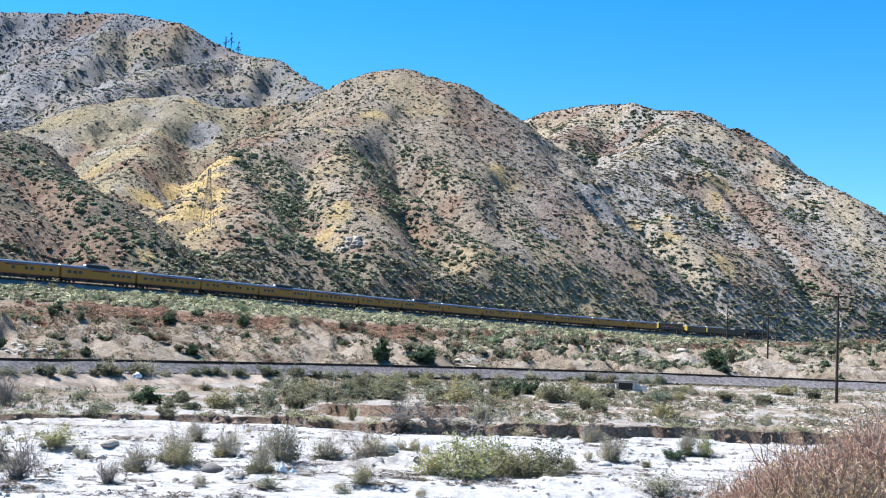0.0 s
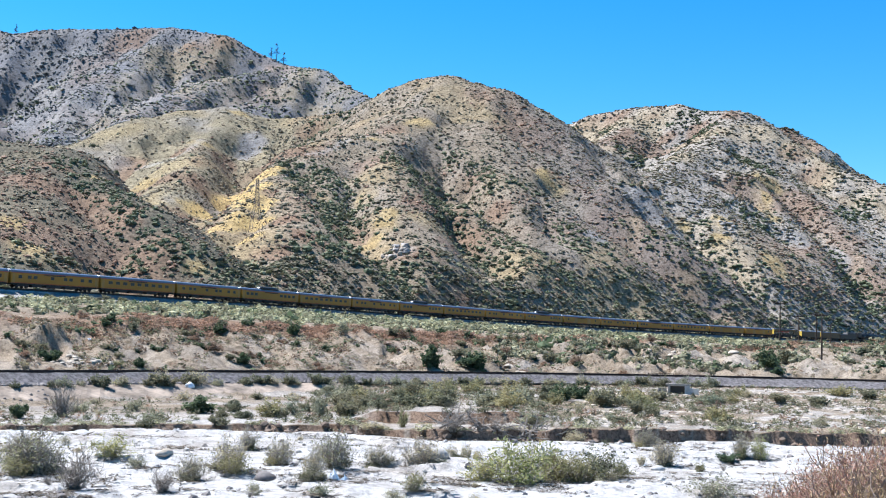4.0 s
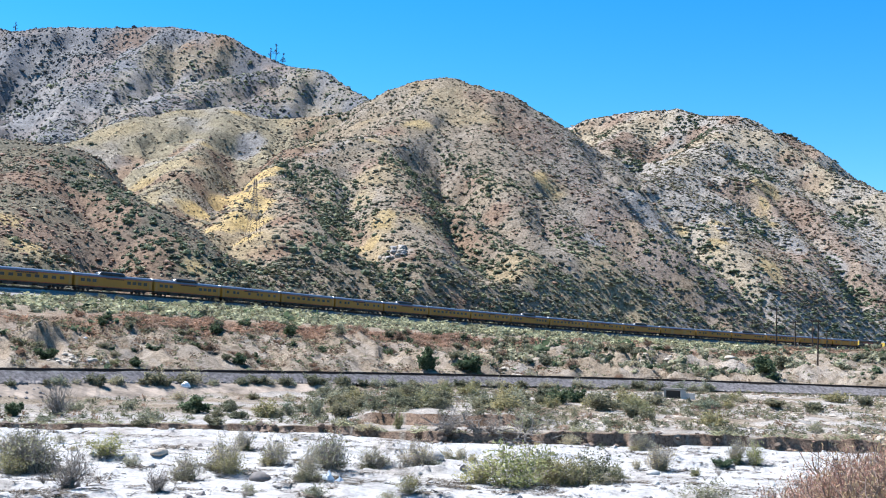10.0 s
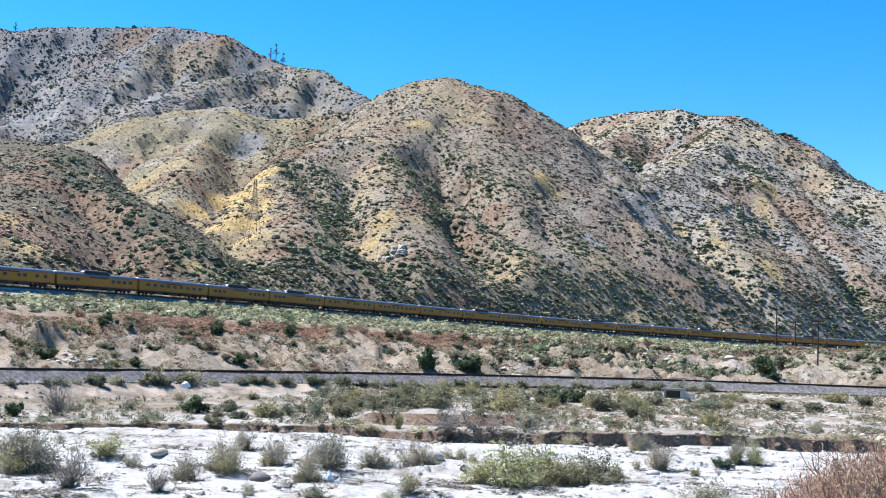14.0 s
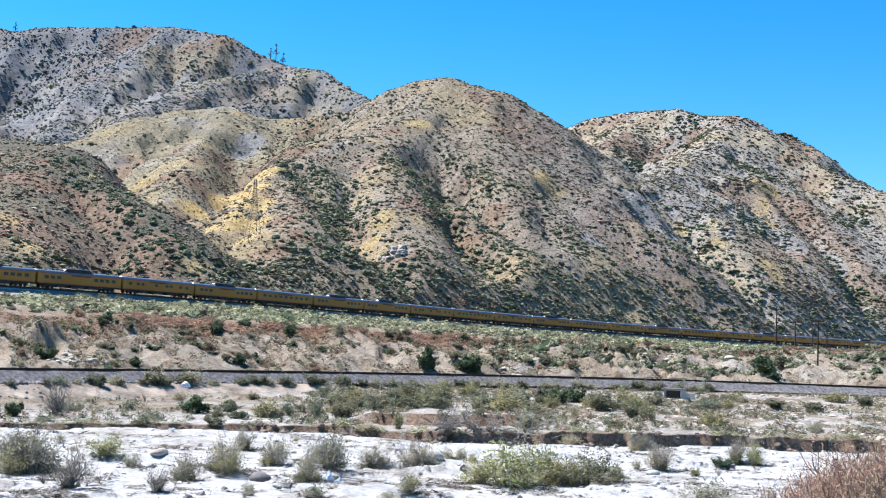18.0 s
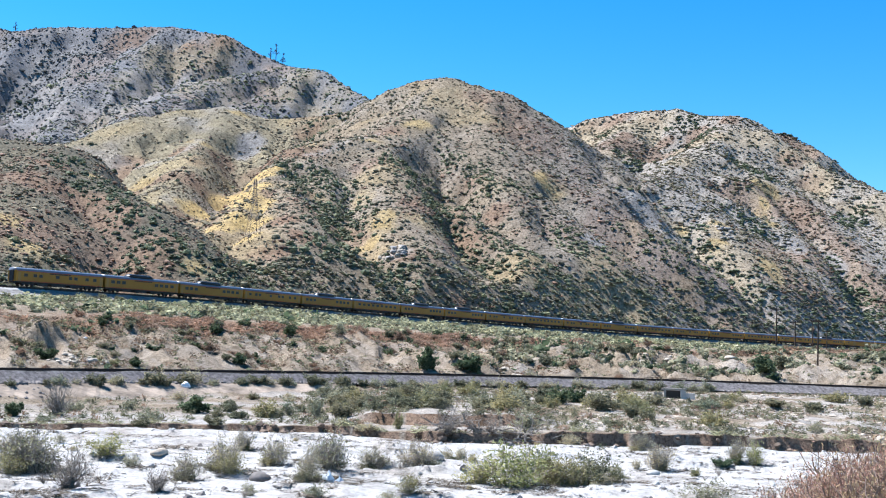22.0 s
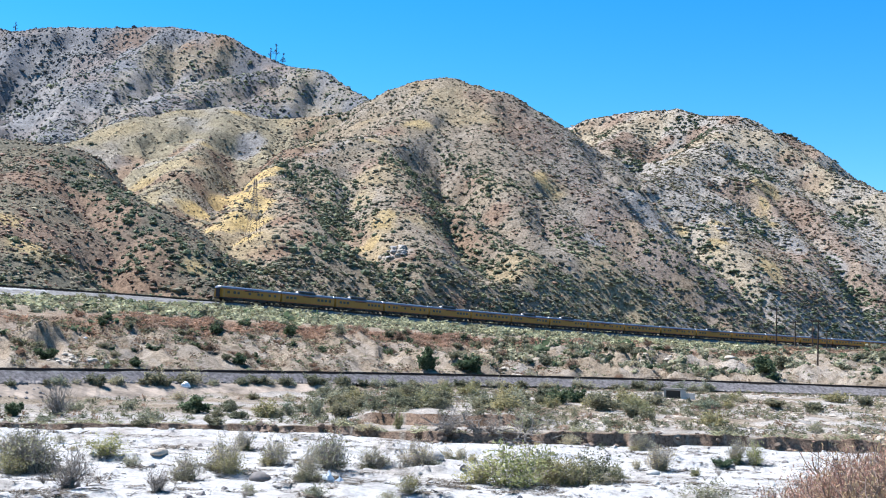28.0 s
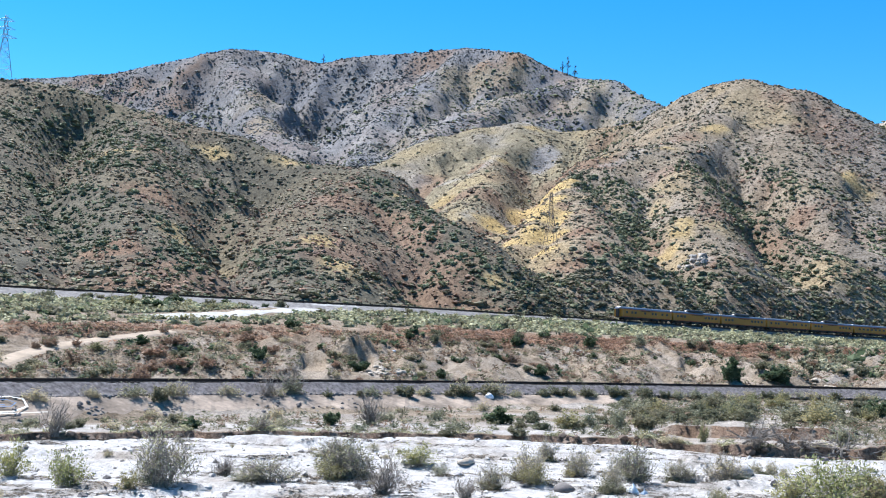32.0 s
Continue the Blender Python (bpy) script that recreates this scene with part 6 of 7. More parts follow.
def grow_hills():
    rng = np.random.default_rng(11)
    domes, cones, bushy = mound_templates(10, 21, 5, 5), mound_templates(10, 23, 4, 1), mound_templates(12, 27, 5, 12, 0.62, 0.85)
    n = 150000
    az, d = rng.uniform(-40, 27, n), np.sqrt(rng.uniform(230 ** 2, 1130 ** 2, n))
    x, y = np.sin(np.radians(az)) * d, np.cos(np.radians(az)) * d
    z, which, far = land(x, y)
    _, straw, rust, rock, thick = cover(x, y, which, far)
    patchy = fbm(x / 25, y / 25, 3, 301)
    keep = rng.random(n) < np.clip(0.44 + 0.45 * patchy - 0.36 * np.minimum(straw, 1.4) - 0.15 * rock + 0.5 * thick - (0.4 - 0.35 * step(-168, -150, x)) * (which == 0) + 0.32 * step(0, 60, x) + 0.7 * (which == 2) + 0.08, 0.05, 1.0)
    on = (which >= 0) & keep
    x, y, z, which, thick, rust, d = (a[on] for a in (x, y, z, which, thick, rust, d))
    m = len(x)
    size = rng.lognormal(-0.2, 0.42, m)
    lush = rng.random(m) < np.clip(thick * 1.6 + 0.15 * (which == 2) * (1 - step(-200, -150, x)), 0.02, 0.95)
    size = np.minimum(size, 1.9)
    w = np.where(lush, 2.3, 1.7) * size
    h = np.where(lush, 1.35, 0.9) * size
    w, h = np.where(which == 2, 0.82, np.where(which == 4, 1.25, 1.0)) * w, np.where(which == 2, 0.7, np.where(which == 4, 1.3, 1.0)) * h
    h = h * np.where(x > 60, 0.6, np.where(x > 0, 0.8, 1.0))
    rusty = (~lush) & (rng.random(m) < rust * 0.7 + 0.08 + 0.3 * (which == 2) * step(-200, -150, x))
    close = d < 470
    for k, hill in enumerate(HILLS):
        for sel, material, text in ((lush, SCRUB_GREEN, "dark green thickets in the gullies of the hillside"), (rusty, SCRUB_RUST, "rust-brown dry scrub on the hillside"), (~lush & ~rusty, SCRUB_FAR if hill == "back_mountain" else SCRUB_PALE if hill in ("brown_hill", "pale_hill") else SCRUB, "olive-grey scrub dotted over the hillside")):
            for part_, shapes in ((close, domes), (~close, cones)):
                s = sel & (which == k) & part_
                scatter("hill_scrub", x[s], y[s], z[s] - 0.05, w[s], h[s], bushy if sel is lush else shapes, material, text, 31 + k)
    # low tufts between the shrubs
    n = 85000
    az, d = rng.uniform(-38, 24, n), np.sqrt(rng.uniform(230 ** 2, 900 ** 2, n))
    x, y = np.sin(np.radians(az)) * d, np.cos(np.radians(az)) * d
    z, which, far = land(x, y)
    keep = (which >= 0) & (which != 3) & (rng.random(n) < np.clip(0.65 + 0.5 * fbm(x / 18, y / 18, 3, 303), 0.1, 1))
    x, y, z = x[keep], y[keep], z[keep]
    size = rng.lognormal(-0.4, 0.35, len(x))
    brown = rng.random(len(x)) < 0.15 + 0.2 * step(-200, -150, x)
    for sel, material, text in ((brown, SCRUB_RUST, "low rust-brown tufts on the hillsides"), (~brown, SCRUB_PALE, "low olive tufts on the hillsides")):
        scatter("hill_tufts", x[sel], y[sel], z[sel] - 0.03, size[sel], 0.7 * size[sel], mound_templates(8, 25, 3, 0), material, text, 41)
    # the far mountain
    n = 125000
    az, d = rng.uniform(-40, 20, n), np.sqrt(rng.uniform(900 ** 2, 1950 ** 2, n))
    x, y = np.sin(np.radians(az)) * d, np.cos(np.radians(az)) * d
    z, which, far = land(x, y)
    keep = (which == HILLS.index("back_mountain")) & (rng.random(n) < np.clip(0.85 + fbm(x / 60, y / 60, 3, 305), 0.15, 1))
    x, y, z, far = x[keep], y[keep], z[keep], far[keep]
    size = rng.lognormal(0, 0.4, len(x))
    gully = step(25, 70, far + 20 * fbm(x / 40, y / 40, 3, 307))
    size = size * (0.9 + 0.35 * gully)
    olive = rng.random(len(x)) < np.clip(0.12 + 0.5 * step(-420, -180, x) + 0.35 * fbm(x / 90, y / 90, 3, 306), 0, 0.8)
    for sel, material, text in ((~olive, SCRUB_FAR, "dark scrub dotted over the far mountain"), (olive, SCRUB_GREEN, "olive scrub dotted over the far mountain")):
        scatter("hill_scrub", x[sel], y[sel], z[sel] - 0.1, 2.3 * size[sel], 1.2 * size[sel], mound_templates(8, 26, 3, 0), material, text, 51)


def grow_bench():
    rng = np.random.default_rng(12)
    sprays, blades = mound_templates(10, 22, 4, 15, 0.68, 0.7), leaf_templates(8, 24, 16, 0.2)
    n = 12000
    az = rng.uniform(-38, 25, n)
    cd, ud = crest_d(az), upper_d(az)
    cd = cd + 5
    d = np.sqrt(rng.uniform(0, 1, n)) * (ud - 5.5 - cd) + cd
    x, y = np.sin(np.radians(az)) * d, np.cos(np.radians(az)) * d
    z = land(x, y)[0]
    keep = (rng.random(n) < np.clip(0.75 + 0.8 * fbm(x / 14, y / 14, 3, 311), 0.1, 1)) & ~on_road(x, y)
    x, y, z, d, ud = x[keep], y[keep], z[keep], d[keep], ud[keep]
    size = rng.lognormal(0, 0.3, len(x))
    size = size * np.where(x < -60, 0.75, 1.0)
    pale = rng.random(len(x))
    for sel, material, text in (((pale < 0.6) | ((pale >= 0.84) & (pale < 0.92)), SAGE, "grey-green sagebrush covering the bench"), ((pale >= 0.6) & (pale < 0.78), LEAF["olive"], "olive shrubs among the sagebrush"), ((pale >= 0.78) & (pale < 0.84), LEAF["olive"], "olive rabbitbrush among the sagebrush"), (pale >= 0.92, LEAF["dark"], "dark green shrubs among the sagebrush")):
        scatter("bench_scrub", x[sel], y[sel], z[sel] - 0.03, 1.6 * size[sel], 1.0 * size[sel], sprays, material, text, 61)
    # strip between the upper track and the hills
    n = 5200
    az = rng.uniform(-38, 25, n)
    d = upper_d(az) + 10 + 60 * rng.uniform(0, 1, n) ** 1.4
    keep = (az > -11) | (rng.random(n) < 0.3)
    az, d = az[keep], d[keep]
    n = len(az)
    x, y = np.sin(np.radians(az)) * d, np.cos(np.radians(az)) * d
    z = land(x, y)[0]
    size = rng.lognormal(0, 0.35, n)
    dark = rng.random(n) < 0.35
    for sel, material, text in ((dark, SCRUB_GREEN, "dark green brush along the foot of the hills"), (~dark, SCRUB, "olive brush along the foot of the hills")):
        scatter("foot_scrub", x[sel], y[sel], z[sel] - 0.05, 2.2 * size[sel], 0.9 * size[sel], sprays, material, text, 71)
    # rust-coloured grass along the crest of the bluff and scrub on its face
    n = 9000
    az = rng.uniform(-37, 25, n)
    d = crest_d(az) - 2 + rng.normal(0, 4.5, n)
    x, y = np.sin(np.radians(az)) * d, np.cos(np.radians(az)) * d
    keep = ~on_road(x, y) & (fbm(x / 12, y / 12, 3, 321) > -0.25) & ((az > -17) | (rng.random(n) < 0.3))
    x, y = x[keep], y[keep]
    size = rng.lognormal(0, 0.3, len(x))
    scatter("bluff_grass", x, y, land(x, y)[0] - 0.03, 0.9 * size, 0.45 * size, blades, LEAF["rust"], "rust-coloured dry grass on the crest of the bluff", 81)
    n = 9500
    az = rng.uniform(-37, 25, n)
    rd, cd = rail_d(az), crest_d(az)
    d = rd + 7 + rng.uniform(0, 1, n) * (cd - rd - 8)
    x, y = np.sin(np.radians(az)) * d, np.cos(np.radians(az)) * d
    keep = ~on_road(x, y) & (fbm(x / 10, y / 10, 3, 331) > -0.25)
    for px, py, _, r in PITS:
        keep &= np.hypot(x - px, y - py) > r * 1.3
    x, y = x[keep], y[keep]
    size = rng.lognormal(0, 0.4, len(x))
    tuft = leaf_templates(10, 28, 12, 0.5, 0.7)
    size = np.minimum(size, 1.7)
    pale = rng.random(len(x)) < 0.5
    dark = rng.random(len(x)) < 0.05
    size = np.where(dark, 1.3, 1.0) * size
    for sel, material, text in ((pale & ~dark, LEAF["olive"], "small olive scrub on the bluff face"), (~pale & ~dark, LEAF["rust"], "small dry brown scrub on the bluff face"), (dark, LEAF["dark"], "dark green scrub on the bluff face")):
        scatter("bluff_scrub", x[sel], y[sel], land(x[sel], y[sel])[0] - 0.03, 0.7 * size[sel], 0.42 * size[sel], sprays if material is LEAF["dark"] else tuft, material, text, 91)
    # brush on the upper bluff
    n = 3600
    az = 25 - 24 * rng.uniform(0, 1, n) ** 1.3
    rd, cd = rail_d(az), crest_d(az)
    d = cd + 4 - (cd - rd - 14) * rng.uniform(0, 1, n) ** 1.3
    x, y = np.sin(np.radians(az)) * d, np.cos(np.radians(az)) * d
    keep = fbm(x / 9, y / 9, 3, 336) > -0.05
    for px, py, _, r in PITS + MOUNDS:
        keep &= np.hypot(x - px, y - py) > r * 1.2
    x, y = x[keep], y[keep]
    size = rng.lognormal(0, 0.35, len(x))
    pick = rng.random(len(x))
    for sel, material, text in ((pick < 0.16, LEAF["dark"], "dark green brush on the upper bluff"), ((pick >= 0.16) & (pick < 0.65), LEAF["olive"], "olive brush on the upper bluff"), (pick >= 0.65, LEAF["sage"], "grey-green brush on the upper bluff")):
        scatter("bluff_brush", x[sel], y[sel], land(x[sel], y[sel])[0] - 0.03, 1.3 * size[sel], 0.9 * size[sel], sprays, material, text, 93)
    # grass and weeds of the terrace
    n = 15000
    az = rng.uniform(-37, 25, n)
    we, rd = wash_edge(az), rail_d(az)
    d = we + 0.8 + rng.uniform(0, 1, n) * (rd - 5.5 - 6 * long_slope(az) - we)
    x, y = np.sin(np.radians(az)) * d, np.cos(np.radians(az)) * d
    keep = ~((az > -3.5) & (az < 5.2) & (d > we + 1.5) & (d < we + 7.2)) & (fbm(x / 6, y / 6, 3, 341) > -0.05) & ((az > -7) | (rng.random(n) < 0.13))
    x, y = x[keep], y[keep]
    size = rng.lognormal(0, 0.35, len(x))
    pick = rng.random(len(x))
    for sel, material, text in ((pick < 0.3, LEAF["olive"], "olive weeds on the terrace"), ((pick >= 0.3) & (pick < 0.5), LEAF["rust"], "dry brown grass on the terrace"), (pick >= 0.5, LEAF["olive"], "olive-grey low weeds on the terrace")):
        scatter("terrace_weeds", x[sel], y[sel], land(x[sel], y[sel])[0] - 0.02, 0.46 * size[sel], 0.34 * size[sel], blades, material, text, 95)


# ---- stones ----
def stone_mesh(seed, material, rough=0.25):
    rng = random.Random(seed)
    bm = bmesh.new()
    bmesh.ops.create_icosphere(bm, subdivisions=2, radius=0.5)
    off = Vector((rng.uniform(0, 50), rng.uniform(0, 50), rng.uniform(0, 50)))
    for v in bm.verts:
        k = 1 + rough * noise.noise(v.co * 2.2 + off) + 0.12 * noise.noise(v.co * 6 + off)
        v.co = Vector((v.co.x * k, v.co.y * k, max(v.co.z * k, -0.2)))
    me = bpy.data.meshes.new("boulder")
    bm.to_mesh(me)
    bm.free()
    me.polygons.foreach_set("use_smooth", [True] * len(me.polygons))
    me.materials.append(material)
    return me


def boulders():
    rng = random.Random(9)
    pale = [stone_mesh(k, BOULDER) for k in range(4)]
    dark = [stone_mesh(k + 10, DARK_BOULDER) for k in range(3)]
    white = [stone_mesh(k + 20, WHITE_ROCK, 0.6) for k in range(4)]

    def put(me, x, y, w, d, h, label):
        ob = new("boulder", me)
        ob.matrix_basis = Matrix.Translation((x, y, ground_at(x, y) + 0.12 * h)) @ Matrix.Rotation(rng.uniform(0, 6.28), 4, "Z") @ Matrix.Diagonal((w, d, h, 1))
        tagged(ob, label, "boulder", "boulders")

    put(dark[0], -8.6, 57.5, 1.1, 0.9, 0.7, "dark rounded boulder on white sand")
    put(pale[0], -0.2, 66.0, 1.6, 1.1, 0.9, "pale rounded boulder on white sand")
    put(white[2], -15.5, 65.3, 1.0, 0.8, 0.5, "pale rounded boulder on white sand")
    put(dark[1], -22.5, 76.0, 0.9, 0.8, 0.5, "dark rounded boulder on white sand")
    put(pale[1], 12.4, 66.5, 0.9, 0.7, 0.45, "pinkish pale boulder on white sand")
    put(dark[2], 2.2, 61.5, 1.0, 0.9, 0.45, "dark rounded boulder on white sand")
    for k in range(14):
        az = rng.uniform(-36, 22)
        x, y = polar(az, rng.uniform(55, 82))
        w = rng.uniform(0.25, 0.6)
        put(rng.choice(pale + dark), x, y, w, w * rng.uniform(0.7, 1.1), w * rng.uniform(0.45, 0.8), "rounded grey boulder lying in the dry wash")
    # pale outcrops of the bluff
    for x, y, w, d, h in ((11.6, 185, 6, 4, 1.6), (48, 226, 8, 6, 3.2), (42, 224, 6, 5, 2.4), (58, 220, 7, 5, 2.0), (38, 216, 5, 4, 1.6), (-43.5, 138.5, 5, 3, 1.6), (-42.0, 139.5, 4, 3, 1.8), (-43.0, 137.2, 4, 3, 1.4), (-45, 138, 4, 3, 1.2), (66, 218, 6, 4, 2.0), (74, 221, 6, 4, 2.0), (-21, 466, 9, 7, 6), (-17, 470, 7, 6, 4)):
        for j in range(8):
            q = rng.uniform(0.1, 0.3)
            put(rng.choice(white), x + rng.uniform(-0.5, 0.5) * w, y + rng.uniform(-0.5, 0.5) * d, w * q, d * q * 1.2, h * q * 1.6, "pale eroded rock outcrop on the slope")
    # bare rock on the hillsides
    rock = [stone_mesh(k + 30, HILL_ROCK, 0.7) for k in range(4)]
    for x, y, w in OUTCROPS:
        for j in range(12):
            q = rng.uniform(1.2, 3.4)
            put(rng.choice(rock), x + rng.uniform(-0.6, 0.6) * w, y + rng.uniform(-0.9, 0.9) * w, q * 1.3, q, q * 0.9, "grey weathered rock standing out of the hillside")
    # sand heaps of the terrace
    for x, y, w, d, h in ((36.5, 126, 8, 5, 1.2), (42, 120, 7, 5, 1.0), (34, 117, 5, 4, 0.8), (47, 124, 6, 4, 0.9)):
        for j in range(7):
            q = rng.uniform(0.08, 0.25)
            put(rng.choice(white), x + rng.uniform(-0.5, 0.5) * w, y + rng.uniform(-0.5, 0.5) * d, w * q, d * q, h * q * 0.8, "pale heap of washed-out sand and rubble")
    # gravel of the wash
    g = np.random.default_rng(77)
    n = 1500
    az = g.uniform(-37, 23, n)
    d = g.uniform(0, 1, n) * (wash_edge(az) - 46) + 45.5
    x, y = np.sin(np.radians(az)) * d, np.cos(np.radians(az)) * d
    keep = fbm(x / 5, y / 3, 3, 351) > -0.1
    x, y = x[keep], y[keep]
    size = np.minimum(g.lognormal(-1.8, 0.5, len(x)), 0.4)
    half = g.random(len(x)) < 0.5
    for sel, material, text in ((half, BOULDER, "pale cobbles strewn over the wash"), (~half, DARK_BOULDER, "dark cobbles strewn over the wash")):
        ob = scatter("cobbles", x[sel], y[sel], land(x[sel], y[sel])[0] - 0.01, size[sel], 0.6 * size[sel], tuft_templates(5, 44), material, text, 99)
        ob["category"] = "stones"


def terrace_rubble():
    """Washed-out stones and crusts of pale earth on the terrace."""
    g = np.random.default_rng(81)
    n = 3600
    az = 25 - 18 * g.uniform(0, 1, n) ** 1.3
    we, rd = wash_edge(az), rail_d(az)
    d = we + 0.8 + g.uniform(0, 1, n) * (rd - 8 - 5 * long_slope(az) - we)
    x, y = np.sin(np.radians(az)) * d, np.cos(np.radians(az)) * d
    keep = fbm(x / 5, y / 7, 3, 352) > 0.0
    x, y = x[keep], y[keep]
    size = np.minimum(g.lognormal(-1.2, 0.45, len(x)), 0.6)
    half = g.random(len(x)) < 0.7
    for sel, material, text in ((half, WHITE_ROCK, "pale rubble and earth crusts on the terrace"), (~half, CLOD, "brown earth clods on the terrace")):
        ob = scatter("rubble", x[sel], y[sel], land(x[sel], y[sel])[0] - 0.02, size[sel], 0.45 * size[sel], tuft_templates(6, 49), material, text, 106)
        ob["category"] = "rubble"


def drift_litter():
    """Lines of flood litter and twigs left on the sand."""
    g = np.random.default_rng(78)
    n = 20000
    az = g.uniform(-37, 23, n)
    d = g.uniform(0, 1, n) * (wash_edge(az) - 47) + 46.5
    x, y = np.sin(np.radians(az)) * d, np.cos(np.radians(az)) * d
    keep = np.abs(fbm(x / 11, y / 4, 3, 361)) < 0.085
    x, y = x[keep], y[keep]
    size = g.lognormal(-0.7, 0.4, len(x))
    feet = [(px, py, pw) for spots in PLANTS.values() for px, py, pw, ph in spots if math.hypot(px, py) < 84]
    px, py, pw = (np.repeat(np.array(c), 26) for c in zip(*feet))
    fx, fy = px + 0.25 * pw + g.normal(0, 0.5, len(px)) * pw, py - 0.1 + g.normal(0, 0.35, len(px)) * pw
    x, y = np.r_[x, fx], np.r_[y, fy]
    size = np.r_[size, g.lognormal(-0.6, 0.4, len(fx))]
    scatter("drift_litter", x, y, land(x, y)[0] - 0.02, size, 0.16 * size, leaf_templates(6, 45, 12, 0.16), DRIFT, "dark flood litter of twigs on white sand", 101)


def bank_edge():
    """Clods fallen from the cut bank and weeds hanging over its edge."""
    g = np.random.default_rng(79)
    n = 700
    az = g.uniform(-37, 25, n)
    d = wash_edge(az) - 0.35 + g.normal(0, 0.3, n)
    x, y = np.sin(np.radians(az)) * d, np.cos(np.radians(az)) * d
    keep = (fbm(az * 1.5, az * 0, 3, 371) > -0.15) & (g.random(n) < np.clip(bank_h(az) + 0.1, 0.2, 1))
    x, y = x[keep], y[keep]
    size = np.minimum(g.lognormal(-1.2, 0.45, len(x)), 0.6)
    ob = scatter("bank_clods", x, y, land(x, y)[0] - 0.03, size, 0.6 * size, tuft_templates(6, 46), CLOD, "brown earth clods fallen from the cut bank", 103)
    ob["category"] = "earth clods"
    n = 1300
    az = g.uniform(-37, 25, n)
    d = wash_edge(az) + 0.15 + np.abs(g.normal(0, 0.5, n))
    x, y = np.sin(np.radians(az)) * d, np.cos(np.radians(az)) * d
    keep = fbm(az * 1.1, az * 0, 3, 372) > -0.1
    x, y = x[keep], y[keep]
    size = g.lognormal(-0.95, 0.4, len(x))
    scatter("bank_weeds", x, y, land(x, y)[0] - 0.05, size, 0.6 * size, leaf_templates(6, 47, 14, 0.2), LEAF["twig"], "dry weeds along the edge of the bank", 104)


CLOD = plain("earth_clod", (0.17, 0.125, 0.095), 0.95, 0, 4.0, 0.35)
HILL_ROCK = plain("hill_rock", (0.30, 0.28, 0.265), 0.95, 0, 0.8, 0.4, 0.2, 0.1)
OUTCROPS = [(112, 690, 9), (170, 690, 8), (215, 730, 10), (-19, 468, 6)]
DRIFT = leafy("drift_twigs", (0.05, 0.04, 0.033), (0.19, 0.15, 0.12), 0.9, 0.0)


def plastic_sheet(x, y):
    """Crumpled white and blue sheet caught on the sand."""
    rng = random.Random(4)
    ob = empty("plastic_sheet", Matrix.Translation((x, y, ground_at(x, y))))
    for name, cx, w, h, m in (("white_half", -0.3, 0.9, 0.65, PLASTIC), ("blue_half", 0.3, 0.55, 0.4, BLUE_PLASTIC)):
        bm = bmesh.new()
        n = 15
        rows = []
        for i in range(n):
            row = []
            for j in range(n):
                u, v = i / (n - 1) - 0.5, j / (n - 1) - 0.5
                z = h * max(0, 1 - (2.1 * u) ** 2) * max(0, 1 - (2.1 * v) ** 2) * (0.75 + 0.6 * noise.noise(Vector((u * 6 + cx, v * 6, 3)))) + 0.16 * abs(noise.noise(Vector((u * 9 + cx, v * 9, 1)))) - 0.05
                row.append((cx + u * w + rng.uniform(-0.02, 0.02), v * w, max(z, -0.02)))
            rows.append(row)
        strip(bm, rows)
        part(name, bm, m, ob)
    tagged(ob, "crumpled white and blue plastic sheet on the sand", "plastic sheet")


def ballast_stones():
    """Coarse stones that have rolled to the foot of the ballast."""
    g = np.random.default_rng(80)
    n = 4200
    az = g.uniform(-40, 26, n)
    d = rail_d(az) - 3.9 - np.abs(g.normal(0, 0.45, n))
    low = (g.random(n) < 0.09) & (az < -12) & (fbm(az * 0.6, 0 * az, 3, 404) > 0.0)
    d = np.where(low, d - 6.2 * g.random(n) ** 0.6, d)
    x, y = np.sin(np.radians(az)) * d, np.cos(np.radians(az)) * d
    z = rail_z(az) - 1.42 - np.maximum(rail_d(az) - 5.0 - d, 0) * 0.26
    size = np.minimum(g.lognormal(-1.25, 0.4, n), np.where(low, 0.35, 0.6))
    ob = scatter("ballast_stones", x, y, z, size, 0.7 * size, tuft_templates(6, 48), DARK_BOULDER, "dark coarse stones along the foot of the ballast", 105)
    ob["category"] = "stones"


def driftwood(x, y, wide, tall, seed):
    """A tangled root and branches left by a flood against the bank."""
    rng = random.Random(seed)
    ob = empty("driftwood", Matrix.Translation((x, y, ground_at(x, y) - 0.05)))
    for k in range(26):
        bm = bmesh.new()
        p = Vector((rng.gauss(0, 0.16) * wide, rng.gauss(0, 0.12) * wide, rng.uniform(0.0, 0.35) * tall))
        d = Vector((rng.gauss(0, 1.0), rng.gauss(0, 0.5), rng.uniform(-0.15, 0.9))).normalized()
        r, length = rng.uniform(0.035, 0.10), rng.uniform(0.35, 0.6) * wide
        for j in range(5):
            q = p + d * length / 5
            q.z = max(q.z, 0.04)
            rod(bm, p, q, r, r * 0.8, 5)
            if rng.random() < 0.6:
                rod(bm, q, q + (d + Vector((rng.gauss(0, 0.7), rng.gauss(0, 0.7), rng.gauss(0.2, 0.5)))) * length * 0.16, r * 0.5, r * 0.2, 4)
            p, r = q, r * 0.8
            d = (d + Vector((rng.gauss(0, 0.3), rng.gauss(0, 0.3), rng.gauss(-0.1, 0.3)))).normalized()
        part("branch", bm, DEAD_STEM, ob)
    return tagged(ob, "grey tangled driftwood heaped against the earth bank", "driftwood", "driftwood heaps")


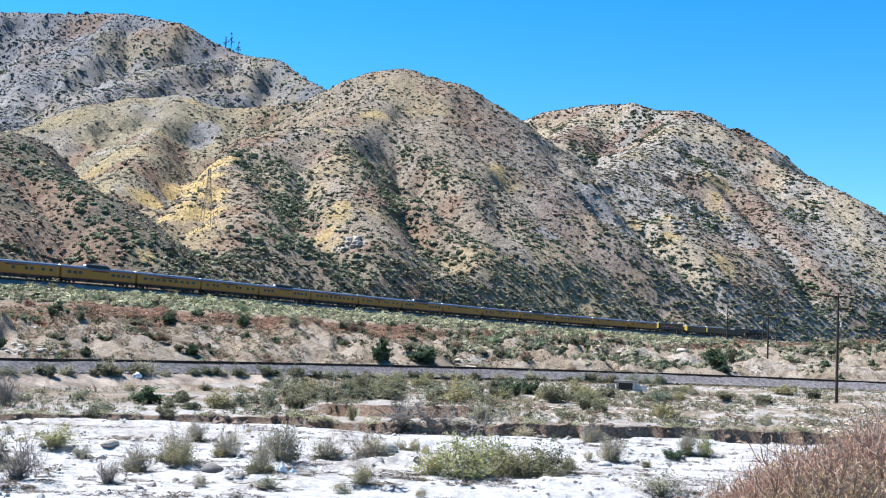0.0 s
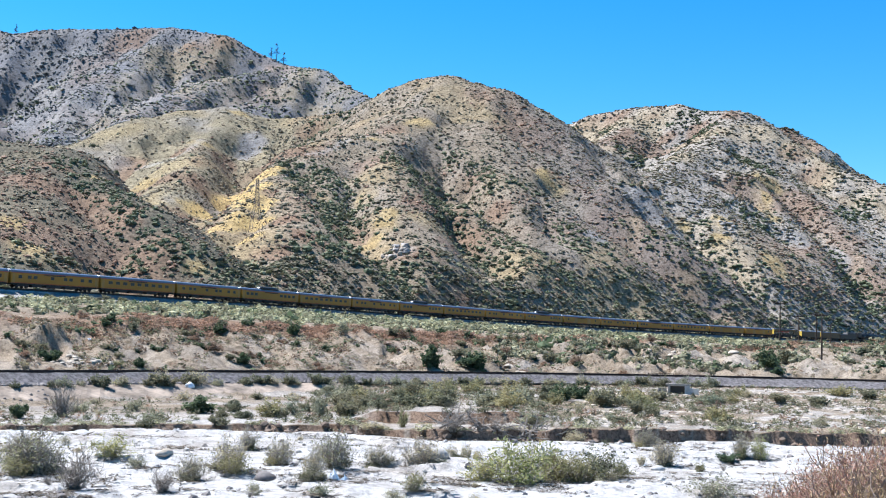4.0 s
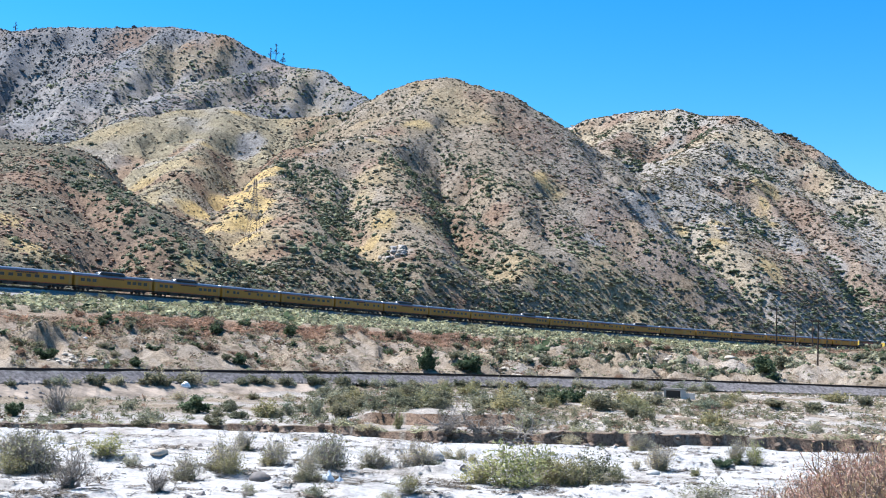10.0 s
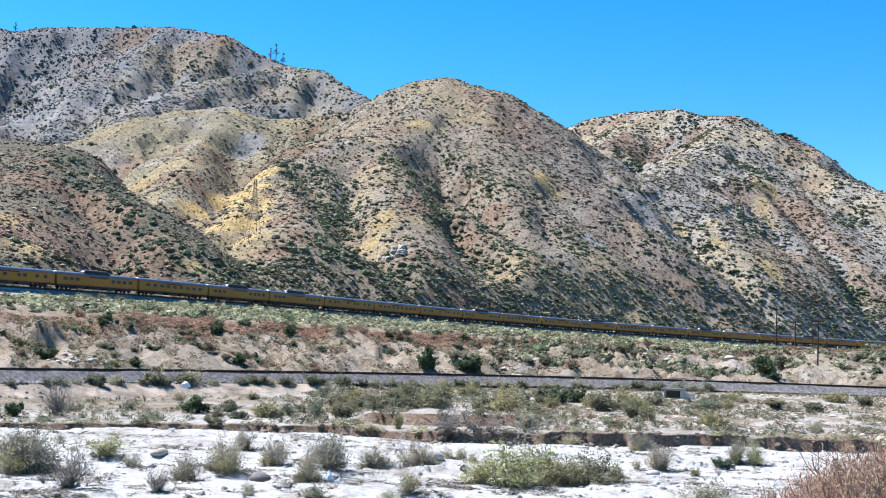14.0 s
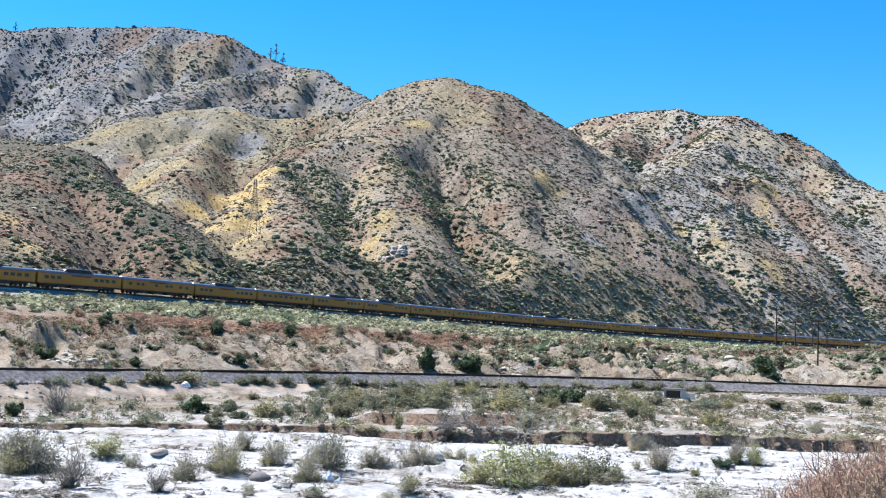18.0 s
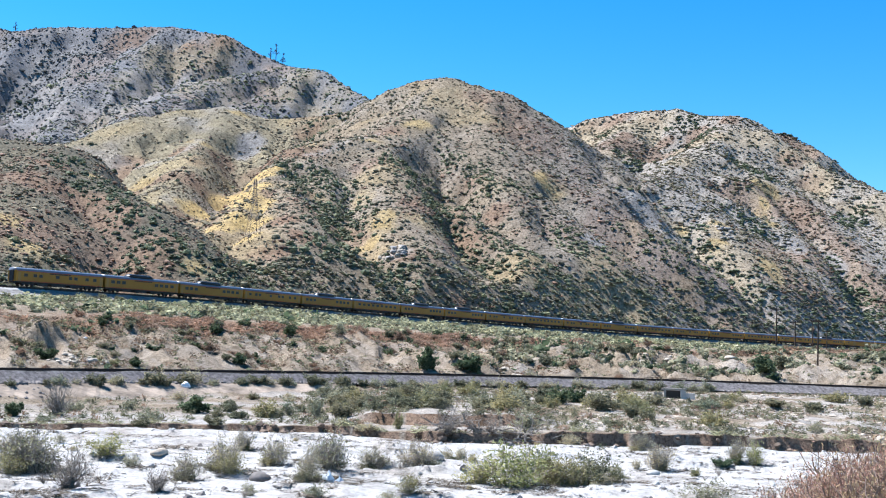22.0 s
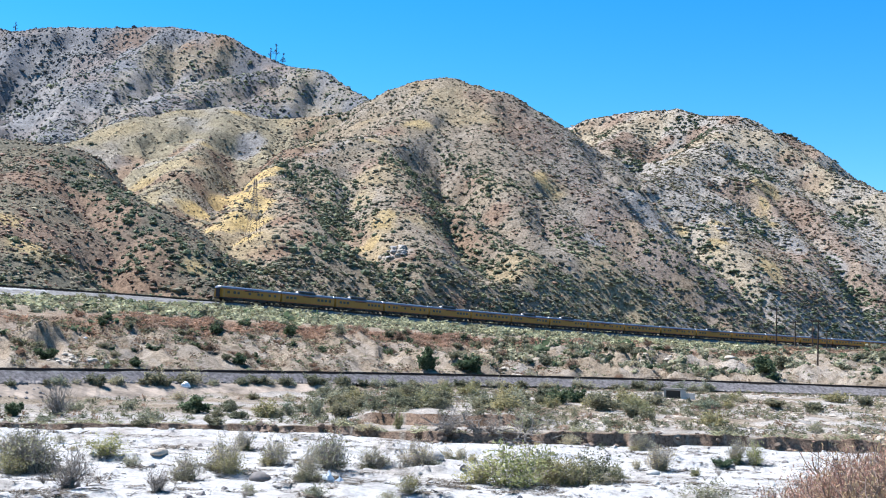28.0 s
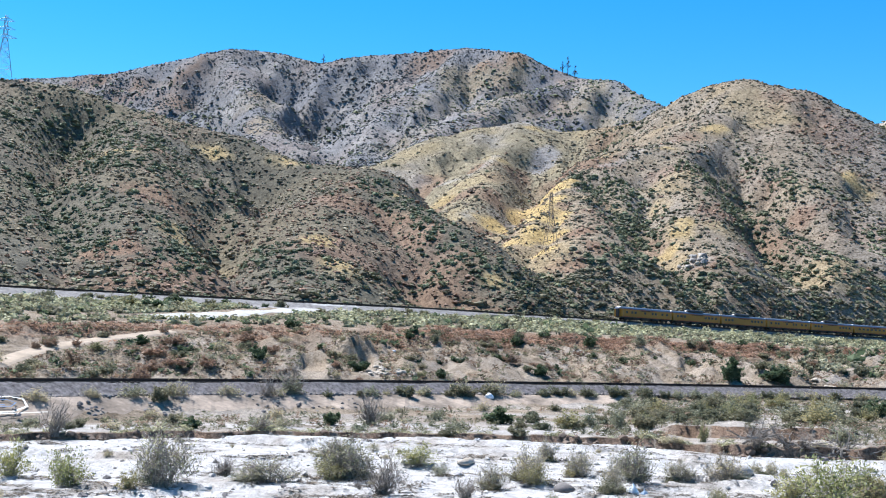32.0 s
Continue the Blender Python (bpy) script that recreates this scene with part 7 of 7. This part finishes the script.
def litter_bag(x, y, size, seed):
    """A crumpled white bag."""
    bm = bmesh.new()
    bmesh.ops.create_icosphere(bm, subdivisions=3, radius=0.5)
    for v in bm.verts:
        k = 1 + 0.35 * noise.noise(v.co * 3 + Vector((seed, 0, 0))) + 0.2 * abs(noise.noise(v.co * 8 + Vector((0, seed, 0))))
        v.co = Vector((v.co.x * k, v.co.y * k, max(v.co.z * k * 0.85, -0.3)))
    ob = part("litter_bag", bm, PLASTIC)
    ob.matrix_basis = Matrix.Translation((x, y, ground_at(x, y) + 0.3 * size)) @ Matrix.Rotation(seed, 4, "Z") @ Matrix.Scale(size, 4)
    tagged(ob, "crumpled white plastic bag on dry ground", "litter")


def old_board(x, y, long, turn):
    ob = empty("old_board", Matrix.Translation((x, y, ground_at(x, y) + 0.12)) @ Matrix.Rotation(turn, 4, "Z"))
    bm = bmesh.new()
    box(bm, 0, 0, 0.12, long, 0.3, 0.1, 0.02)
    part("plank", bm, PALE_CONCRETE, ob)
    for sx in (-0.4, 0.4):
        bm = bmesh.new()
        box(bm, sx * long, 0, -0.05, 0.2, 0.3, 0.26, 0.02)
        part("block", bm, CONCRETE, ob)
    tagged(ob, "pale weathered board lying on blocks in dry scrub", "board")


def on_road(x, y):
    az, d = np.degrees(np.arctan2(x, y)), np.hypot(x, y)
    out = (az < -13) & (d > upper_d(az) - 19.5)
    for head, deep, wide, d0, long in GULLIES:
        u = np.radians(az - head) * d
        out |= (deep > 3) & (u > -0.5) & (u < 2 * wide) & (d > rail_d(az) + 6) & (d < rail_d(az) + d0 + long)
    for pts, w in ROADS.values():
        out |= road_distance(x, y, pts) < w / 2 + (3.0 if w > 5 else 0.8)
    return out


def build_roads():
    for name, (pts, w) in ROADS.items():
        p = np.array(pts, float)
        s = np.r_[0, np.cumsum(np.hypot(*np.diff(p, axis=0).T))]
        q = np.arange(0, s[-1], 0.8)
        cx, cy = np.interp(q, s, p[:, 0]), np.interp(q, s, p[:, 1])
        k = np.hanning(21) / np.hanning(21).sum()
        cx, cy = np.convolve(np.pad(cx, 10, "edge"), k, "valid"), np.convolve(np.pad(cy, 10, "edge"), k, "valid")
        tx, ty = np.gradient(cx), np.gradient(cy)
        n = np.hypot(tx, ty)
        tx, ty = tx / n, ty / n
        offs = np.linspace(-0.5, 0.5, 9) * w
        X, Y = cx[:, None] + ty[:, None] * offs, cy[:, None] - tx[:, None] * offs
        Z = land(X.ravel(), Y.ravel())[0].reshape(X.shape) + 0.16 - 0.2 * (np.abs(offs) > w * 0.45)
        m = len(offs)
        i, j = np.meshgrid(np.arange(len(q) - 1), np.arange(m - 1), indexing="ij")
        f = (i * m + j).ravel()
        ob = mesh_object(name, np.stack([X, Y, Z], 2).reshape(-1, 3), np.stack([f, f + m, f + m + 1, f + 1], 1), PALE_GRAVEL if name == "gravel_road" else TAN_DIRT)
        tagged(ob, "pale gravel service road across the bench" if name == "gravel_road" else "tan dirt road climbing the bluff", "road", kind="structure")


PALE_GRAVEL = plain("pale_gravel", (0.36, 0.35, 0.335), 0.95, 0, 5.0, 0.2, 0.1, 0.03)
TAN_DIRT = plain("tan_dirt", (0.34, 0.275, 0.21), 0.95, 0, 5.0, 0.2, 0.1, 0.03)
build_roads()
grow_hills()
grow_bench()
boulders()
plastic_sheet(-4.9, 56.5)
terrace_rubble()
drift_litter()
bank_edge()
ballast_stones()
driftwood(0.9, 84.6, 3.6, 2.2, 1)
driftwood(6.4, 85.2, 4.0, 2.0, 2)
driftwood(3.0, 85.2, 2.4, 1.2, 3)
litter_bag(-27.9, 128.4, 0.95, 1)
litter_bag(-48.0, 157.0, 0.5, 2)
old_board(-52.5, 158.0, 2.4, 0.1)
old_board(-83.0, 152.0, 2.6, 0.2)

motions()
